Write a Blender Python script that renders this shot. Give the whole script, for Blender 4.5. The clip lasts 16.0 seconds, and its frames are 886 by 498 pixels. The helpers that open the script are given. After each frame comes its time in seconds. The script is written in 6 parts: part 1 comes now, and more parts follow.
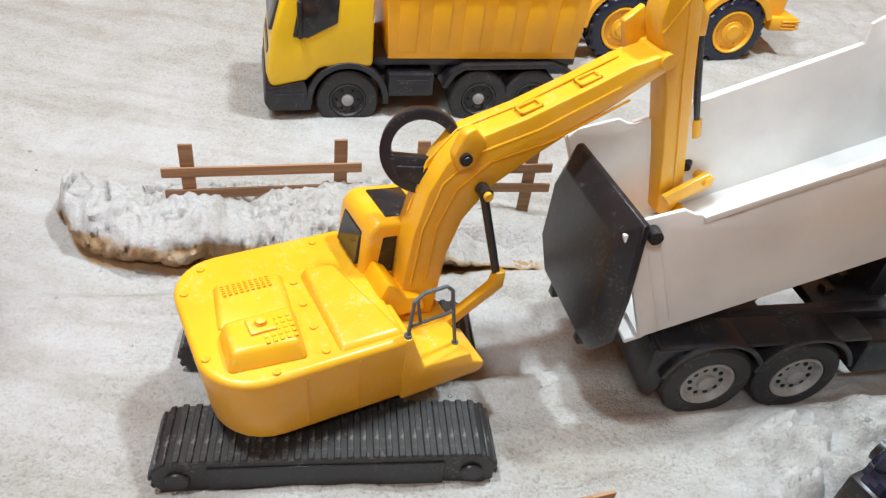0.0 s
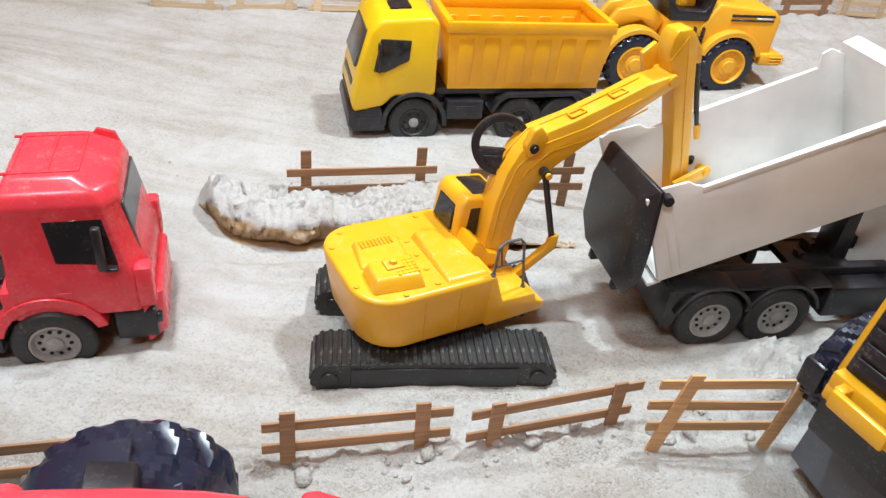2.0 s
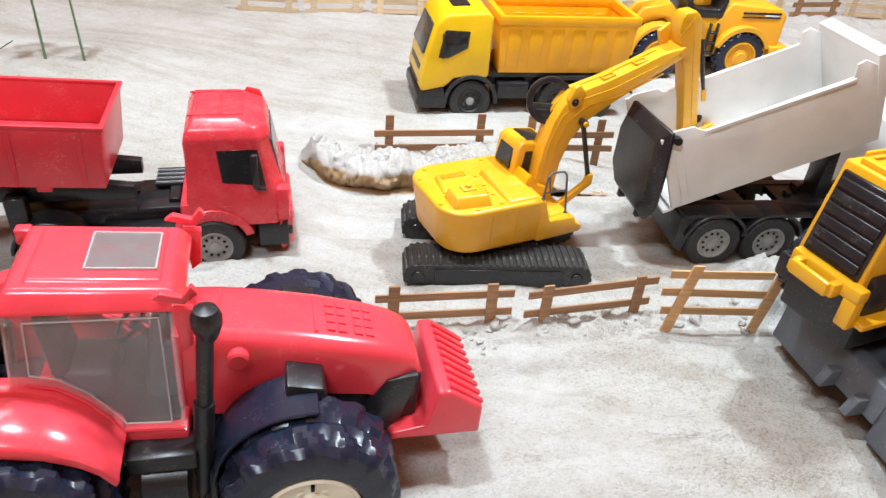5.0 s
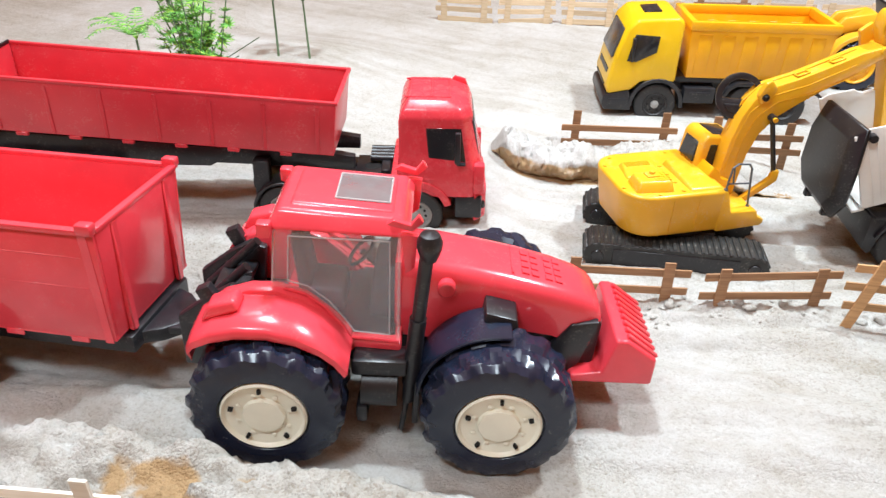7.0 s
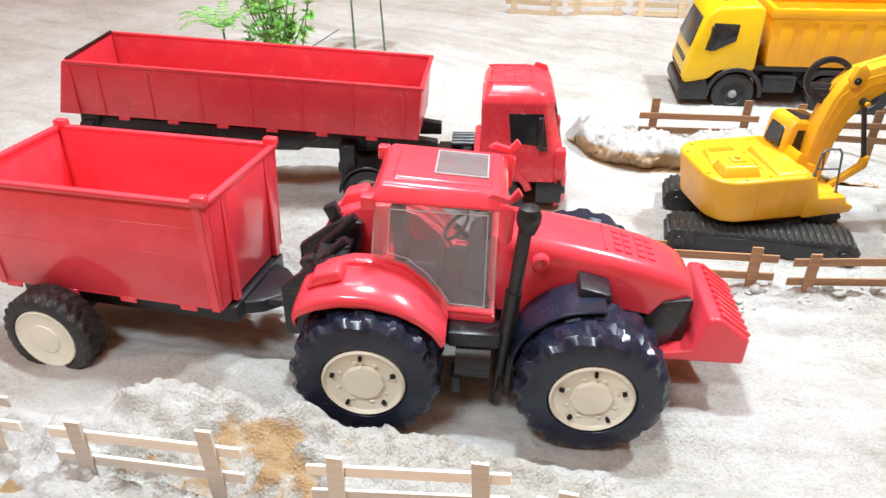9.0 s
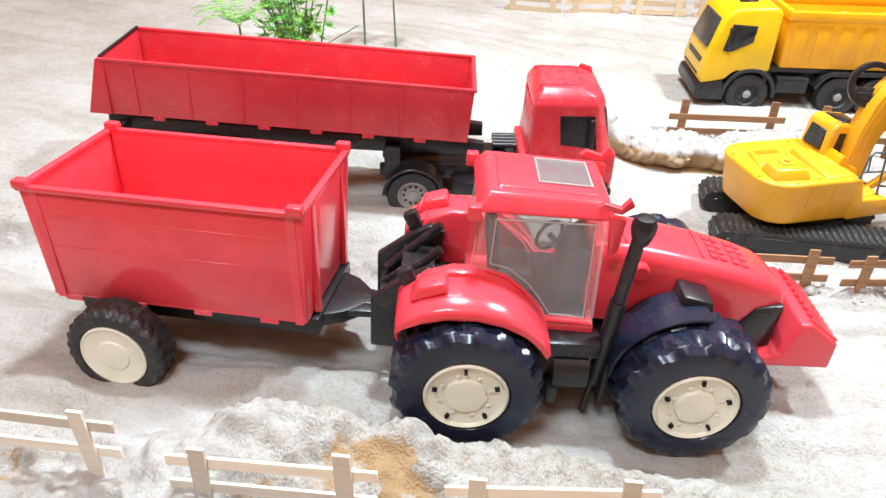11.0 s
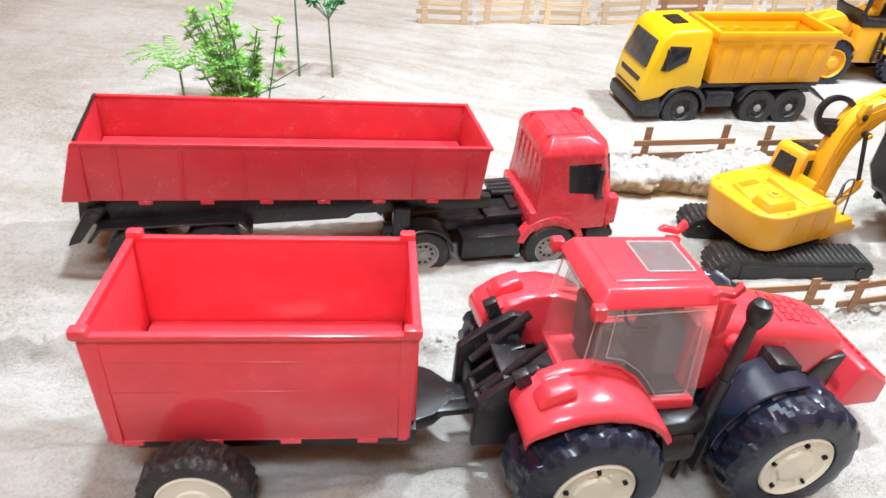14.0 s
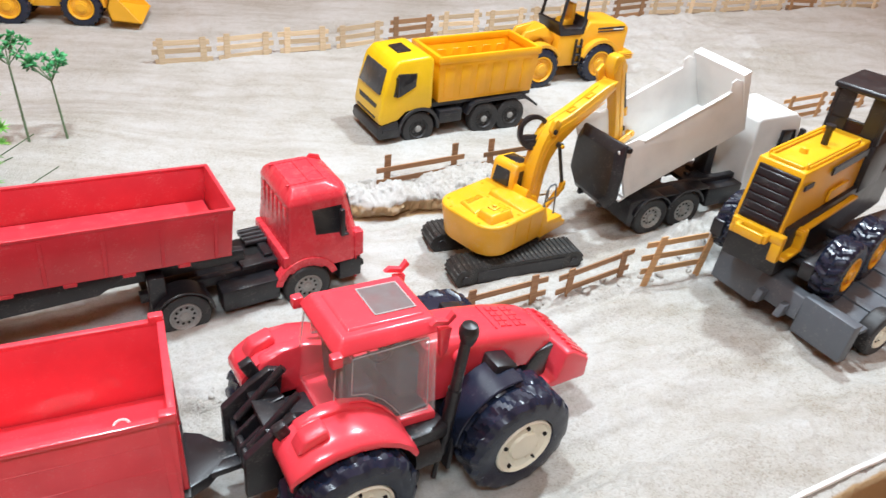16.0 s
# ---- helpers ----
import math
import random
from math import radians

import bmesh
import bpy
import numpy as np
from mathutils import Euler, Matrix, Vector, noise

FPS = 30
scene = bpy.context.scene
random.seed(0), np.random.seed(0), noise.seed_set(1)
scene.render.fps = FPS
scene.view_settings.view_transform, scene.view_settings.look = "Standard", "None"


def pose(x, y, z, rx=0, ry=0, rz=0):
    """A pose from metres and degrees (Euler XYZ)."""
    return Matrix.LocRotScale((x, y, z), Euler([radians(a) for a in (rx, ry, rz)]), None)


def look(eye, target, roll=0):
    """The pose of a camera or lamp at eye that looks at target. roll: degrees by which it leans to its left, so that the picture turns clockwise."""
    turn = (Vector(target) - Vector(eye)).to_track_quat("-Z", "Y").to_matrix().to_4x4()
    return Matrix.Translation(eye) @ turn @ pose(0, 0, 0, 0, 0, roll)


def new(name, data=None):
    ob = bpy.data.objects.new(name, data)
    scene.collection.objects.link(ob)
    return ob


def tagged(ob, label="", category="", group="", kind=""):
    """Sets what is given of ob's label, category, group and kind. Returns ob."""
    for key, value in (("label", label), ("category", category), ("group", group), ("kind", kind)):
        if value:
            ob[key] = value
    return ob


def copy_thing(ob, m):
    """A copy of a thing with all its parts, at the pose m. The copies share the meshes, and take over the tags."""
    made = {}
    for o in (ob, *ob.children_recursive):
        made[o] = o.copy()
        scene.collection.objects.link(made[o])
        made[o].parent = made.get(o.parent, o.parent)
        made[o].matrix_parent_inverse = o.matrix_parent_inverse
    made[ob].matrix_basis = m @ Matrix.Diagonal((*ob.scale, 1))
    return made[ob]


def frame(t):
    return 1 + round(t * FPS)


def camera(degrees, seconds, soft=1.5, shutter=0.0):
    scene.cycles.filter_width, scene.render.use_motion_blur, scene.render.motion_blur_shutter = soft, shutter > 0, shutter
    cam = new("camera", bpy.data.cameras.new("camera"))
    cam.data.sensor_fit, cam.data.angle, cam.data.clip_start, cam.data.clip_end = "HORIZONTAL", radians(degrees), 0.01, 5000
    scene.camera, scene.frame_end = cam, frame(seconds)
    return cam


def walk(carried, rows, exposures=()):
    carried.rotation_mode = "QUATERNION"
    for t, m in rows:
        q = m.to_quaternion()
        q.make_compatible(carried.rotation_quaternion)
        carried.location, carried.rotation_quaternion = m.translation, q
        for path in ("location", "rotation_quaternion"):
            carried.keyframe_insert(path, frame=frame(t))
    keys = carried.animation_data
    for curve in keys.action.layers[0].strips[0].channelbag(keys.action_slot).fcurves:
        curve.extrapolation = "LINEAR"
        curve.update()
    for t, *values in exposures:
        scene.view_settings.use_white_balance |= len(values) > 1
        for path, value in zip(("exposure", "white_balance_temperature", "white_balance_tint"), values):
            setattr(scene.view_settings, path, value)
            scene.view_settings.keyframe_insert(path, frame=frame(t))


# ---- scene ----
cam = camera(62.9, 16.0, soft=1.4, shutter=0.3)
PATH = [
    (0, (0.058, 0.202, 0.418), (-0.101, 1.774, -0.808), 7.0),
    (0.5, (0.058, 0.197, 0.42), (-0.107, 1.772, -0.8), 6.8),
    (1, (0.048, 0.153, 0.435), (-0.147, 1.737, -0.771), 6.4),
    (1.5, (0.035, 0.075, 0.455), (-0.17, 1.68, -0.721), 6.4),
    (2, (0.027, 0.009, 0.471), (-0.173, 1.643, -0.665), 5.9),
    (2.5, (0.021, -0.048, 0.488), (-0.155, 1.609, -0.617), 6.1),
    (3, (0.009, -0.106, 0.49), (-0.141, 1.564, -0.599), 5.5),
    (3.2, (0.009, -0.124, 0.493), (-0.129, 1.544, -0.602), 5.5),
    (5.3, (0.03, -0.224, 0.5), (-0.318, 1.405, -0.606), 4.2),
    (5.5, (0.032, -0.233, 0.499), (-0.368, 1.389, -0.601), 3.8),
    (6, (0.034, -0.262, 0.5), (-0.503, 1.318, -0.603), 2.5),
    (6.5, (0.039, -0.286, 0.499), (-0.605, 1.265, -0.588), 1.8),
    (7, (0.029, -0.31, 0.493), (-0.68, 1.22, -0.582), 1.0),
    (7.5, (0.023, -0.322, 0.488), (-0.726, 1.192, -0.584), 0.0),
    (8, (0.017, -0.332, 0.486), (-0.761, 1.167, -0.586), -0.6),
    (8.5, (0.013, -0.339, 0.485), (-0.774, 1.148, -0.595), -0.6),
    (9, (0.008, -0.348, 0.483), (-0.829, 1.117, -0.591), -0.9),
    (9.5, (0.002, -0.366, 0.487), (-0.871, 1.072, -0.595), -0.7),
    (9.7, (-0.004, -0.371, 0.488), (-0.886, 1.061, -0.595), -0.6),
    (11.8, (-0.203, -0.405, 0.49), (-0.658, 1.195, -0.62), 2.7),
    (12, (-0.224, -0.411, 0.492), (-0.608, 1.203, -0.625), 2.9),
    (12.5, (-0.27, -0.43, 0.508), (-0.551, 1.205, -0.608), 3.2),
    (13, (-0.319, -0.451, 0.52), (-0.611, 1.184, -0.595), 4.5),
    (13.5, (-0.342, -0.435, 0.532), (-0.671, 1.185, -0.593), 3.8),
    (14, (-0.339, -0.385, 0.551), (-0.63, 1.24, -0.578), 3.9),
    (14.5, (-0.304, -0.345, 0.567), (-0.521, 1.289, -0.566), 4.2),
    (15, (-0.294, -0.354, 0.596), (-0.348, 1.297, -0.532), 4.8),
    (15.5, (-0.299, -0.39, 0.629), (-0.165, 1.257, -0.497), 5.0),
    (16, (-0.283, -0.415, 0.645), (-0.03, 1.233, -0.46), 5.1),
]
EXPOSURES = [(0, -0.40), (2.5, -0.34), (5.5, -0.16), (9, 0.06), (13, 0.16), (14.5, -0.08), (16, -0.24)]
walk(cam, [(t, look(eye, target, roll)) for t, eye, target, roll in PATH], EXPOSURES)

# ---- light: a shop room with ceiling panels ----
world = bpy.data.worlds.new("room_air")
scene.world = world
world.use_nodes = True
world.node_tree.nodes["Background"].inputs[0].default_value = (1.0, 0.40, 0.16, 1)
world.node_tree.nodes["Background"].inputs[1].default_value = 0.64


def area(x, y, z, sx, sy, watts, target, colour=(0.835, 0.99, 1.09)):
    d = bpy.data.lights.new("ceiling_panel_light", "AREA")
    d.shape, d.size, d.size_y, d.energy, d.color = "RECTANGLE", sx, sy, watts, colour
    ob = new("ceiling_panel_light", d)
    ob.matrix_world = look((x, y, z), target)
    return ob


area(-0.45, 0.45, 1.90, 0.16, 0.08, 38, (-0.45, 0.40, 0))
area(0.58, 1.05, 1.90, 0.18, 0.09, 48, (0.55, 0.95, 0))
area(-0.95, 0.85, 1.9, 0.8, 0.20, 7, (-0.7, 0.4, 0))
area(-0.30, -0.85, 1.85, 0.60, 0.20, 24, (-0.25, 0.2, 0))


# ---- materials ----
def base(name):
    m = bpy.data.materials.new(name)
    m.use_nodes = True
    nt = m.node_tree
    return m, nt, nt.nodes["Principled BSDF"]


def link(nt, a, i, b, j):
    nt.links.new(a.outputs[i], b.inputs[j])


def noise_node(nt, scale, detail=4, rough=0.55):
    n = nt.nodes.new("ShaderNodeTexNoise")
    n.inputs["Scale"].default_value, n.inputs["Detail"].default_value, n.inputs["Roughness"].default_value = scale, detail, rough
    return n


def ramp(nt, stops):
    r = nt.nodes.new("ShaderNodeValToRGB")
    els = r.color_ramp.elements
    while len(els) < len(stops):
        els.new(0.5)
    for e, (p, c) in zip(els, stops):
        e.position, e.color = p, (*c, 1)
    return r


def mixer(nt, fac, a, b, blend="MIX"):
    m = nt.nodes.new("ShaderNodeMix")
    m.data_type, m.blend_type = "RGBA", blend
    for sock, v in ((0, fac), (6, a), (7, b)):
        if isinstance(v, (int, float)):
            m.inputs[sock].default_value = v
        elif isinstance(v, tuple):
            m.inputs[sock].default_value = (*v, 1)
        else:
            nt.links.new(v, m.inputs[sock])
    return m


def coords(nt, kind="Object"):
    return nt.nodes.new("ShaderNodeTexCoord").outputs[kind]


def plastic(name, colour, rough=0.3, dust=0.12, spec=0.5, coat=0.0, scratch=0.02):
    """Moulded plastic: faint mottling, dull patches, pale sand dust in specks."""
    m, nt, b = base(name)
    c = coords(nt)
    n1, n2, n3 = noise_node(nt, 14, 5), noise_node(nt, 420, 3), noise_node(nt, 55, 6, 0.7)
    for n in (n1, n2, n3):
        nt.links.new(c, n.inputs["Vector"])
    dark = tuple(v * 0.84 for v in colour)
    r1 = ramp(nt, [(0.3, dark), (0.62, colour)])
    link(nt, n1, 0, r1, 0)
    # dust collects in specks where coarse and fine noise meet
    mul = nt.nodes.new("ShaderNodeMath")
    mul.operation = "MULTIPLY"
    link(nt, n2, 0, mul, 0)
    link(nt, n3, 0, mul, 1)
    r2 = ramp(nt, [(0.30, (0, 0, 0)), (0.44, (dust * 2.5,) * 3)])
    link(nt, mul, 0, r2, 0)
    haze = nt.nodes.new("ShaderNodeMath")
    haze.operation = "MULTIPLY_ADD"
    haze.inputs[1].default_value, haze.inputs[2].default_value = dust * 0.35, 0.0
    link(nt, n3, 0, haze, 0)
    add = nt.nodes.new("ShaderNodeMath")
    add.operation, add.use_clamp = "ADD", True
    link(nt, r2, 0, add, 0)
    link(nt, haze, 0, add, 1)
    mx = mixer(nt, add.outputs[0], r1.outputs[0], (0.72, 0.68, 0.6))
    nt.links.new(mx.outputs[2], b.inputs["Base Color"])
    rr = nt.nodes.new("ShaderNodeMapRange")
    rr.inputs[3].default_value, rr.inputs[4].default_value = rough * 0.75, rough * 1.35
    link(nt, n3, 0, rr, 0)
    link(nt, rr, 0, b, "Roughness")
    b.inputs["Specular IOR Level"].default_value = spec
    b.inputs["Coat Weight"].default_value = coat
    bump = nt.nodes.new("ShaderNodeBump")
    bump.inputs["Strength"].default_value, bump.inputs["Distance"].default_value = 0.08, 0.0008
    link(nt, n3, 0, bump, "Height")
    link(nt, bump, 0, b, "Normal")
    return m


def sand_material(name, pale, warm, brown, steep=True):
    m, nt, b = base(name)
    c = coords(nt)
    n_grain, n_mid, n_big = noise_node(nt, 480, 5, 0.80), noise_node(nt, 42, 6, 0.62), noise_node(nt, 4.5, 5)
    for n in (n_grain, n_mid, n_big):
        nt.links.new(c, n.inputs["Vector"])
    r_big = ramp(nt, [(0.35, warm), (0.6, pale)])
    link(nt, n_big, 0, r_big, 0)
    r_mid = ramp(nt, [(0.25, (0.86, 0.83, 0.78)), (0.55, (1, 1, 1))])
    link(nt, n_mid, 0, r_mid, 0)
    m1 = mixer(nt, 0.8, r_big.outputs[0], r_mid.outputs[0], "MULTIPLY")
    vor = nt.nodes.new("ShaderNodeTexVoronoi")
    vor.inputs["Scale"].default_value = 430
    nt.links.new(c, vor.inputs["Vector"])
    sepc = nt.nodes.new("ShaderNodeSeparateColor")
    link(nt, vor, "Color", sepc, 0)
    r_cell = ramp(nt, [(0.0, (0.68, 0.63, 0.56)), (0.30, (0.94, 0.93, 0.91)), (1.0, (1.08, 1.08, 1.07))])
    link(nt, sepc, 0, r_cell, 0)
    r_gr = ramp(nt, [(0.28, (0.45, 0.42, 0.38)), (0.44, (0.92, 0.91, 0.90)), (0.62, (1.0, 1.0, 1.0)), (0.80, (1.12, 1.12, 1.12))])
    link(nt, n_grain, 0, r_gr, 0)
    m2a = mixer(nt, 0.55, m1.outputs[2], r_gr.outputs[0], "MULTIPLY")
    zone = nt.nodes.new("ShaderNodeMapRange")
    zone.inputs[1].default_value, zone.inputs[2].default_value = 0.38, 0.62
    zone.inputs[3].default_value, zone.inputs[4].default_value = 0.7, 0.2
    link(nt, n_big, 0, zone, 0)
    m2 = mixer(nt, zone.outputs[0], m2a.outputs[2], r_cell.outputs[0], "MULTIPLY")
    # raked streaks of damper sand along the roads
    mp = nt.nodes.new("ShaderNodeMapping")
    mp.inputs["Rotation"].default_value = (0, 0, radians(-22))
    mp.inputs["Scale"].default_value = (3.5, 24, 9)
    nt.links.new(c, mp.inputs[0])
    n_rut = noise_node(nt, 1.0, 5, 0.6)
    link(nt, mp, 0, n_rut, "Vector")
    r_rut = ramp(nt, [(0.34, (0.66, 0.59, 0.50)), (0.54, (1, 1, 1))])
    link(nt, n_rut, 0, r_rut, 0)
    m2b = mixer(nt, 0.42, m2.outputs[2], r_rut.outputs[0], "MULTIPLY")
    out = m2b.outputs[2]
    if steep:
        # damp brown sand where the crust is broken off; also paints the shaded gap below it
        at = nt.nodes.new("ShaderNodeAttribute")
        at.attribute_name = "damp_and_shade"
        ad = nt.nodes.new("ShaderNodeMath")
        ad.operation = "MULTIPLY_ADD"
        ad.inputs[1].default_value = 0.9
        link(nt, n_mid, 0, ad, 0)
        link(nt, at, "Fac", ad, 2)
        r_st = ramp(nt, [(0.72, (0, 0, 0)), (0.98, (1, 1, 1))])
        link(nt, ad, 0, r_st, 0)
        m3 = mixer(nt, r_st.outputs[0], out, brown)
        out = m3.outputs[2]
    nt.links.new(out, b.inputs["Base Color"])
    b.inputs["Roughness"].default_value = 0.92
    b.inputs["Specular IOR Level"].default_value = 0.25
    bump_a = nt.nodes.new("ShaderNodeBump")
    bump_a.inputs["Strength"].default_value, bump_a.inputs["Distance"].default_value = 0.8, 0.0042
    link(nt, n_mid, 0, bump_a, "Height")
    bump = nt.nodes.new("ShaderNodeBump")
    bump.inputs["Strength"].default_value, bump.inputs["Distance"].default_value = 1.0, 0.0018
    hsum = nt.nodes.new("ShaderNodeMath")
    hsum.operation = "MULTIPLY_ADD"
    hneg = nt.nodes.new("ShaderNodeMath")
    hneg.operation = "MULTIPLY"
    hneg.inputs[1].default_value = -1.0
    link(nt, zone, 0, hneg, 0)
    link(nt, hneg, 0, hsum, 1)
    link(nt, vor, "Distance", hsum, 0)
    link(nt, n_grain, 0, hsum, 2)
    link(nt, hsum, 0, bump, "Height")
    link(nt, bump_a, 0, bump, "Normal")
    link(nt, bump, 0, b, "Normal")
    return m


def wood_material(name, light, dark):
    m, nt, b = base(name)
    mp = nt.nodes.new("ShaderNodeMapping")
    mp.inputs["Scale"].default_value = (18, 320, 320)
    nt.links.new(coords(nt), mp.inputs[0])
    n = noise_node(nt, 1.0, 5, 0.6)
    link(nt, mp, 0, n, "Vector")
    info = nt.nodes.new("ShaderNodeObjectInfo")
    r = ramp(nt, [(0.3, dark), (0.65, light)])
    link(nt, n, 0, r, 0)
    hs = nt.nodes.new("ShaderNodeHueSaturation")
    mr = nt.nodes.new("ShaderNodeMapRange")
    mr.inputs[3].default_value, mr.inputs[4].default_value = 0.75, 1.2
    link(nt, info, "Random", mr, 0)
    link(nt, mr, 0, hs, "Value")
    link(nt, r, 0, hs, "Color")
    link(nt, hs, 0, b, "Base Color")
    b.inputs["Roughness"].default_value = 0.65
    bump = nt.nodes.new("ShaderNodeBump")
    bump.inputs["Strength"].default_value, bump.inputs["Distance"].default_value = 0.3, 0.0005
    link(nt, n, 0, bump, "Height")
    link(nt, bump, 0, b, "Normal")
    return m


def leaf_material(name, a, bcol, c):
    m, nt, b = base(name)
    geo = nt.nodes.new("ShaderNodeNewGeometry")
    r = ramp(nt, [(0.0, a), (0.6, bcol), (1.0, c)])
    link(nt, geo, "Random Per Island", r, 0)
    link(nt, r, 0, b, "Base Color")
    b.inputs["Roughness"].default_value = 0.45
    b.inputs["Subsurface Weight"].default_value = 0.0
    b.inputs["Transmission Weight"].default_value = 0.0
    return m


def clear_plastic(name, tint=(0.95, 0.96, 0.97), alpha=0.08, rough=0.08):
    m, nt, b = base(name)
    b.inputs["Base Color"].default_value = (*tint, 1)
    b.inputs["Roughness"].default_value = rough
    b.inputs["Alpha"].default_value = alpha
    n = noise_node(nt, 60, 4)
    nt.links.new(coords(nt), n.inputs["Vector"])
    mr = nt.nodes.new("ShaderNodeMapRange")
    mr.inputs[3].default_value, mr.inputs[4].default_value = alpha * 0.7, alpha * 1.3
    link(nt, n, 0, mr, 0)
    link(nt, mr, 0, b, "Alpha")
    return m


SAND = sand_material("pale_sand", (0.575, 0.568, 0.552), (0.515, 0.497, 0.464), (0.43, 0.285, 0.150))
YELLOW = plastic("machine_yellow", (0.84, 0.44, 0.010), 0.30, 0.09)
GOLD = plastic("lorry_golden_yellow", (0.88, 0.55, 0.006), 0.30, 0.03)
ORANGE = plastic("tipper_orange_yellow", (0.92, 0.44, 0.004), 0.33, 0.03)
LOADER = plastic("loader_yellow", (0.88, 0.43, 0.015), 0.38, 0.05)
GRADER = plastic("grader_yellow", (0.85, 0.44, 0.008), 0.34, 0.05)
RED = plastic("tractor_red", (0.87, 0.060, 0.086), 0.20, 0.02, coat=0.2)
CAB_RED = plastic("truck_red", (0.77, 0.042, 0.064), 0.26, 0.07)
BODY_RED = plastic("tipper_red", (0.68, 0.037, 0.056), 0.30, 0.05)
WHITE = plastic("white_plastic", (0.80, 0.80, 0.78), 0.30, 0.05)
CREAM = plastic("cream_rim", (0.84, 0.82, 0.68), 0.38, 0.05)
BLACK = plastic("black_plastic", (0.012, 0.012, 0.016), 0.33, 0.035)
# black rubber with the bluish reflected sheen put into its colour
RUBBER = plastic("blue_sheen_black_tyre", (0.012, 0.017, 0.036), 0.24, 0.008)
DULL = plastic("dull_black_tyre", (0.016, 0.016, 0.018), 0.5, 0.05)
TRACK = plastic("dusty_track", (0.014, 0.015, 0.016), 0.42, 0.07)
GREY = plastic("grey_plastic", (0.10, 0.115, 0.135), 0.42, 0.05)
RIM_GREY = plastic("grey_rim", (0.30, 0.30, 0.29), 0.4, 0.12)
TINT = plastic("tinted_window", (0.016, 0.017, 0.020), 0.12, 0.03)
GREY_GLASS = plastic("smoky_windscreen", (0.05, 0.055, 0.06), 0.2, 0.05)
CLEAR = clear_plastic("clear_cab_plastic")
SMOKE = clear_plastic("smoky_pane", (0.09, 0.10, 0.12), 0.26, 0.10)
GREY_CLEAR = clear_plastic("moulded_edge", (0.62, 0.62, 0.62), 0.55, 0.2)
SKYLIGHT = clear_plastic("skylight_plastic", (0.20, 0.19, 0.19), 0.80, 0.10)
WOOD = wood_material("brown_stick", (0.36, 0.20, 0.10), (0.22, 0.115, 0.055))
WOOD_LIGHT = wood_material("tan_stick", (0.60, 0.36, 0.17), (0.44, 0.24, 0.10))
WOOD_PALE = wood_material("cream_stick", (0.88, 0.85, 0.76), (0.80, 0.75, 0.64))
WOOD_BACK = wood_material("pale_pine_stick", (0.68, 0.53, 0.36), (0.52, 0.37, 0.22))
LEAF = leaf_material("fresh_green_leaf", (0.10, 0.34, 0.06), (0.20, 0.52, 0.09), (0.45, 0.74, 0.10))
LEAF_DARK = leaf_material("deep_green_leaf", (0.03, 0.22, 0.08), (0.06, 0.36, 0.13), (0.13, 0.50, 0.18))
STEM = plastic("green_grey_stem", (0.12, 0.20, 0.10), 0.5, 0.1)
BOUNCE_WALL = plastic("warm_bounce_wall", (0.50, 0.33, 0.19), 0.8, 0.0)
# near-black plugs: the shade inside holes, put in as colour
HOLE = plastic("hole_shade_black", (0.004, 0.004, 0.004), 0.8, 0.0)
CABLE = plastic("white_cable", (0.8, 0.8, 0.78), 0.4, 0.1)


# ---- mesh helpers ----
def mesh_of(name, bm, mat, angle=38):
    bmesh.ops.recalc_face_normals(bm, faces=bm.faces)
    me = bpy.data.meshes.new(name)
    bm.to_mesh(me)
    bm.free()
    me.polygons.foreach_set("use_smooth", [True] * len(me.polygons))
    me.set_sharp_from_angle(angle=radians(angle))
    me.materials.append(mat)
    return me


def part(name, bm, mat, parent, label="", angle=38):
    """One mesh object under a thing or under a part."""
    ob = new(name, mesh_of(name, bm, mat, angle) if isinstance(bm, bmesh.types.BMesh) else bm)
    ob.parent = parent
    if label:
        tagged(ob, label)
    return ob


def thing(name, m, label, category, group="", kind=""):
    ob = new(name)
    ob.empty_display_size = 0.02
    ob.matrix_world = m
    return tagged(ob, label, category, group, kind)


def bevel(bm, w, seg=2):
    if w > 0:
        edges = [e for e in bm.edges if len(e.link_faces) == 2 and e.calc_face_angle(0) > 0.5]
        bmesh.ops.bevel(bm, geom=edges, offset=w, segments=seg, profile=0.5, affect="EDGES", clamp_overlap=True)
    return bm


def box(x0, x1, y0, y1, z0, z1, w=0.0, seg=2, into=None):
    bm = bmesh.new()
    vs = [bm.verts.new((x, y, z)) for x in (x0, x1) for y in (y0, y1) for z in (z0, z1)]
    for f in ((0, 1, 3, 2), (4, 6, 7, 5), (0, 4, 5, 1), (2, 3, 7, 6), (0, 2, 6, 4), (1, 5, 7, 3)):
        bm.faces.new([vs[i] for i in f])
    bmesh.ops.recalc_face_normals(bm, faces=bm.faces)
    bevel(bm, w, seg)
    return merge(into, bm)


def merge(into, bm):
    if into is None:
        return bm
    me = bpy.data.meshes.new("tmp")
    bm.to_mesh(me)
    bm.free()
    into.from_mesh(me)
    bpy.data.meshes.remove(me)
    return into


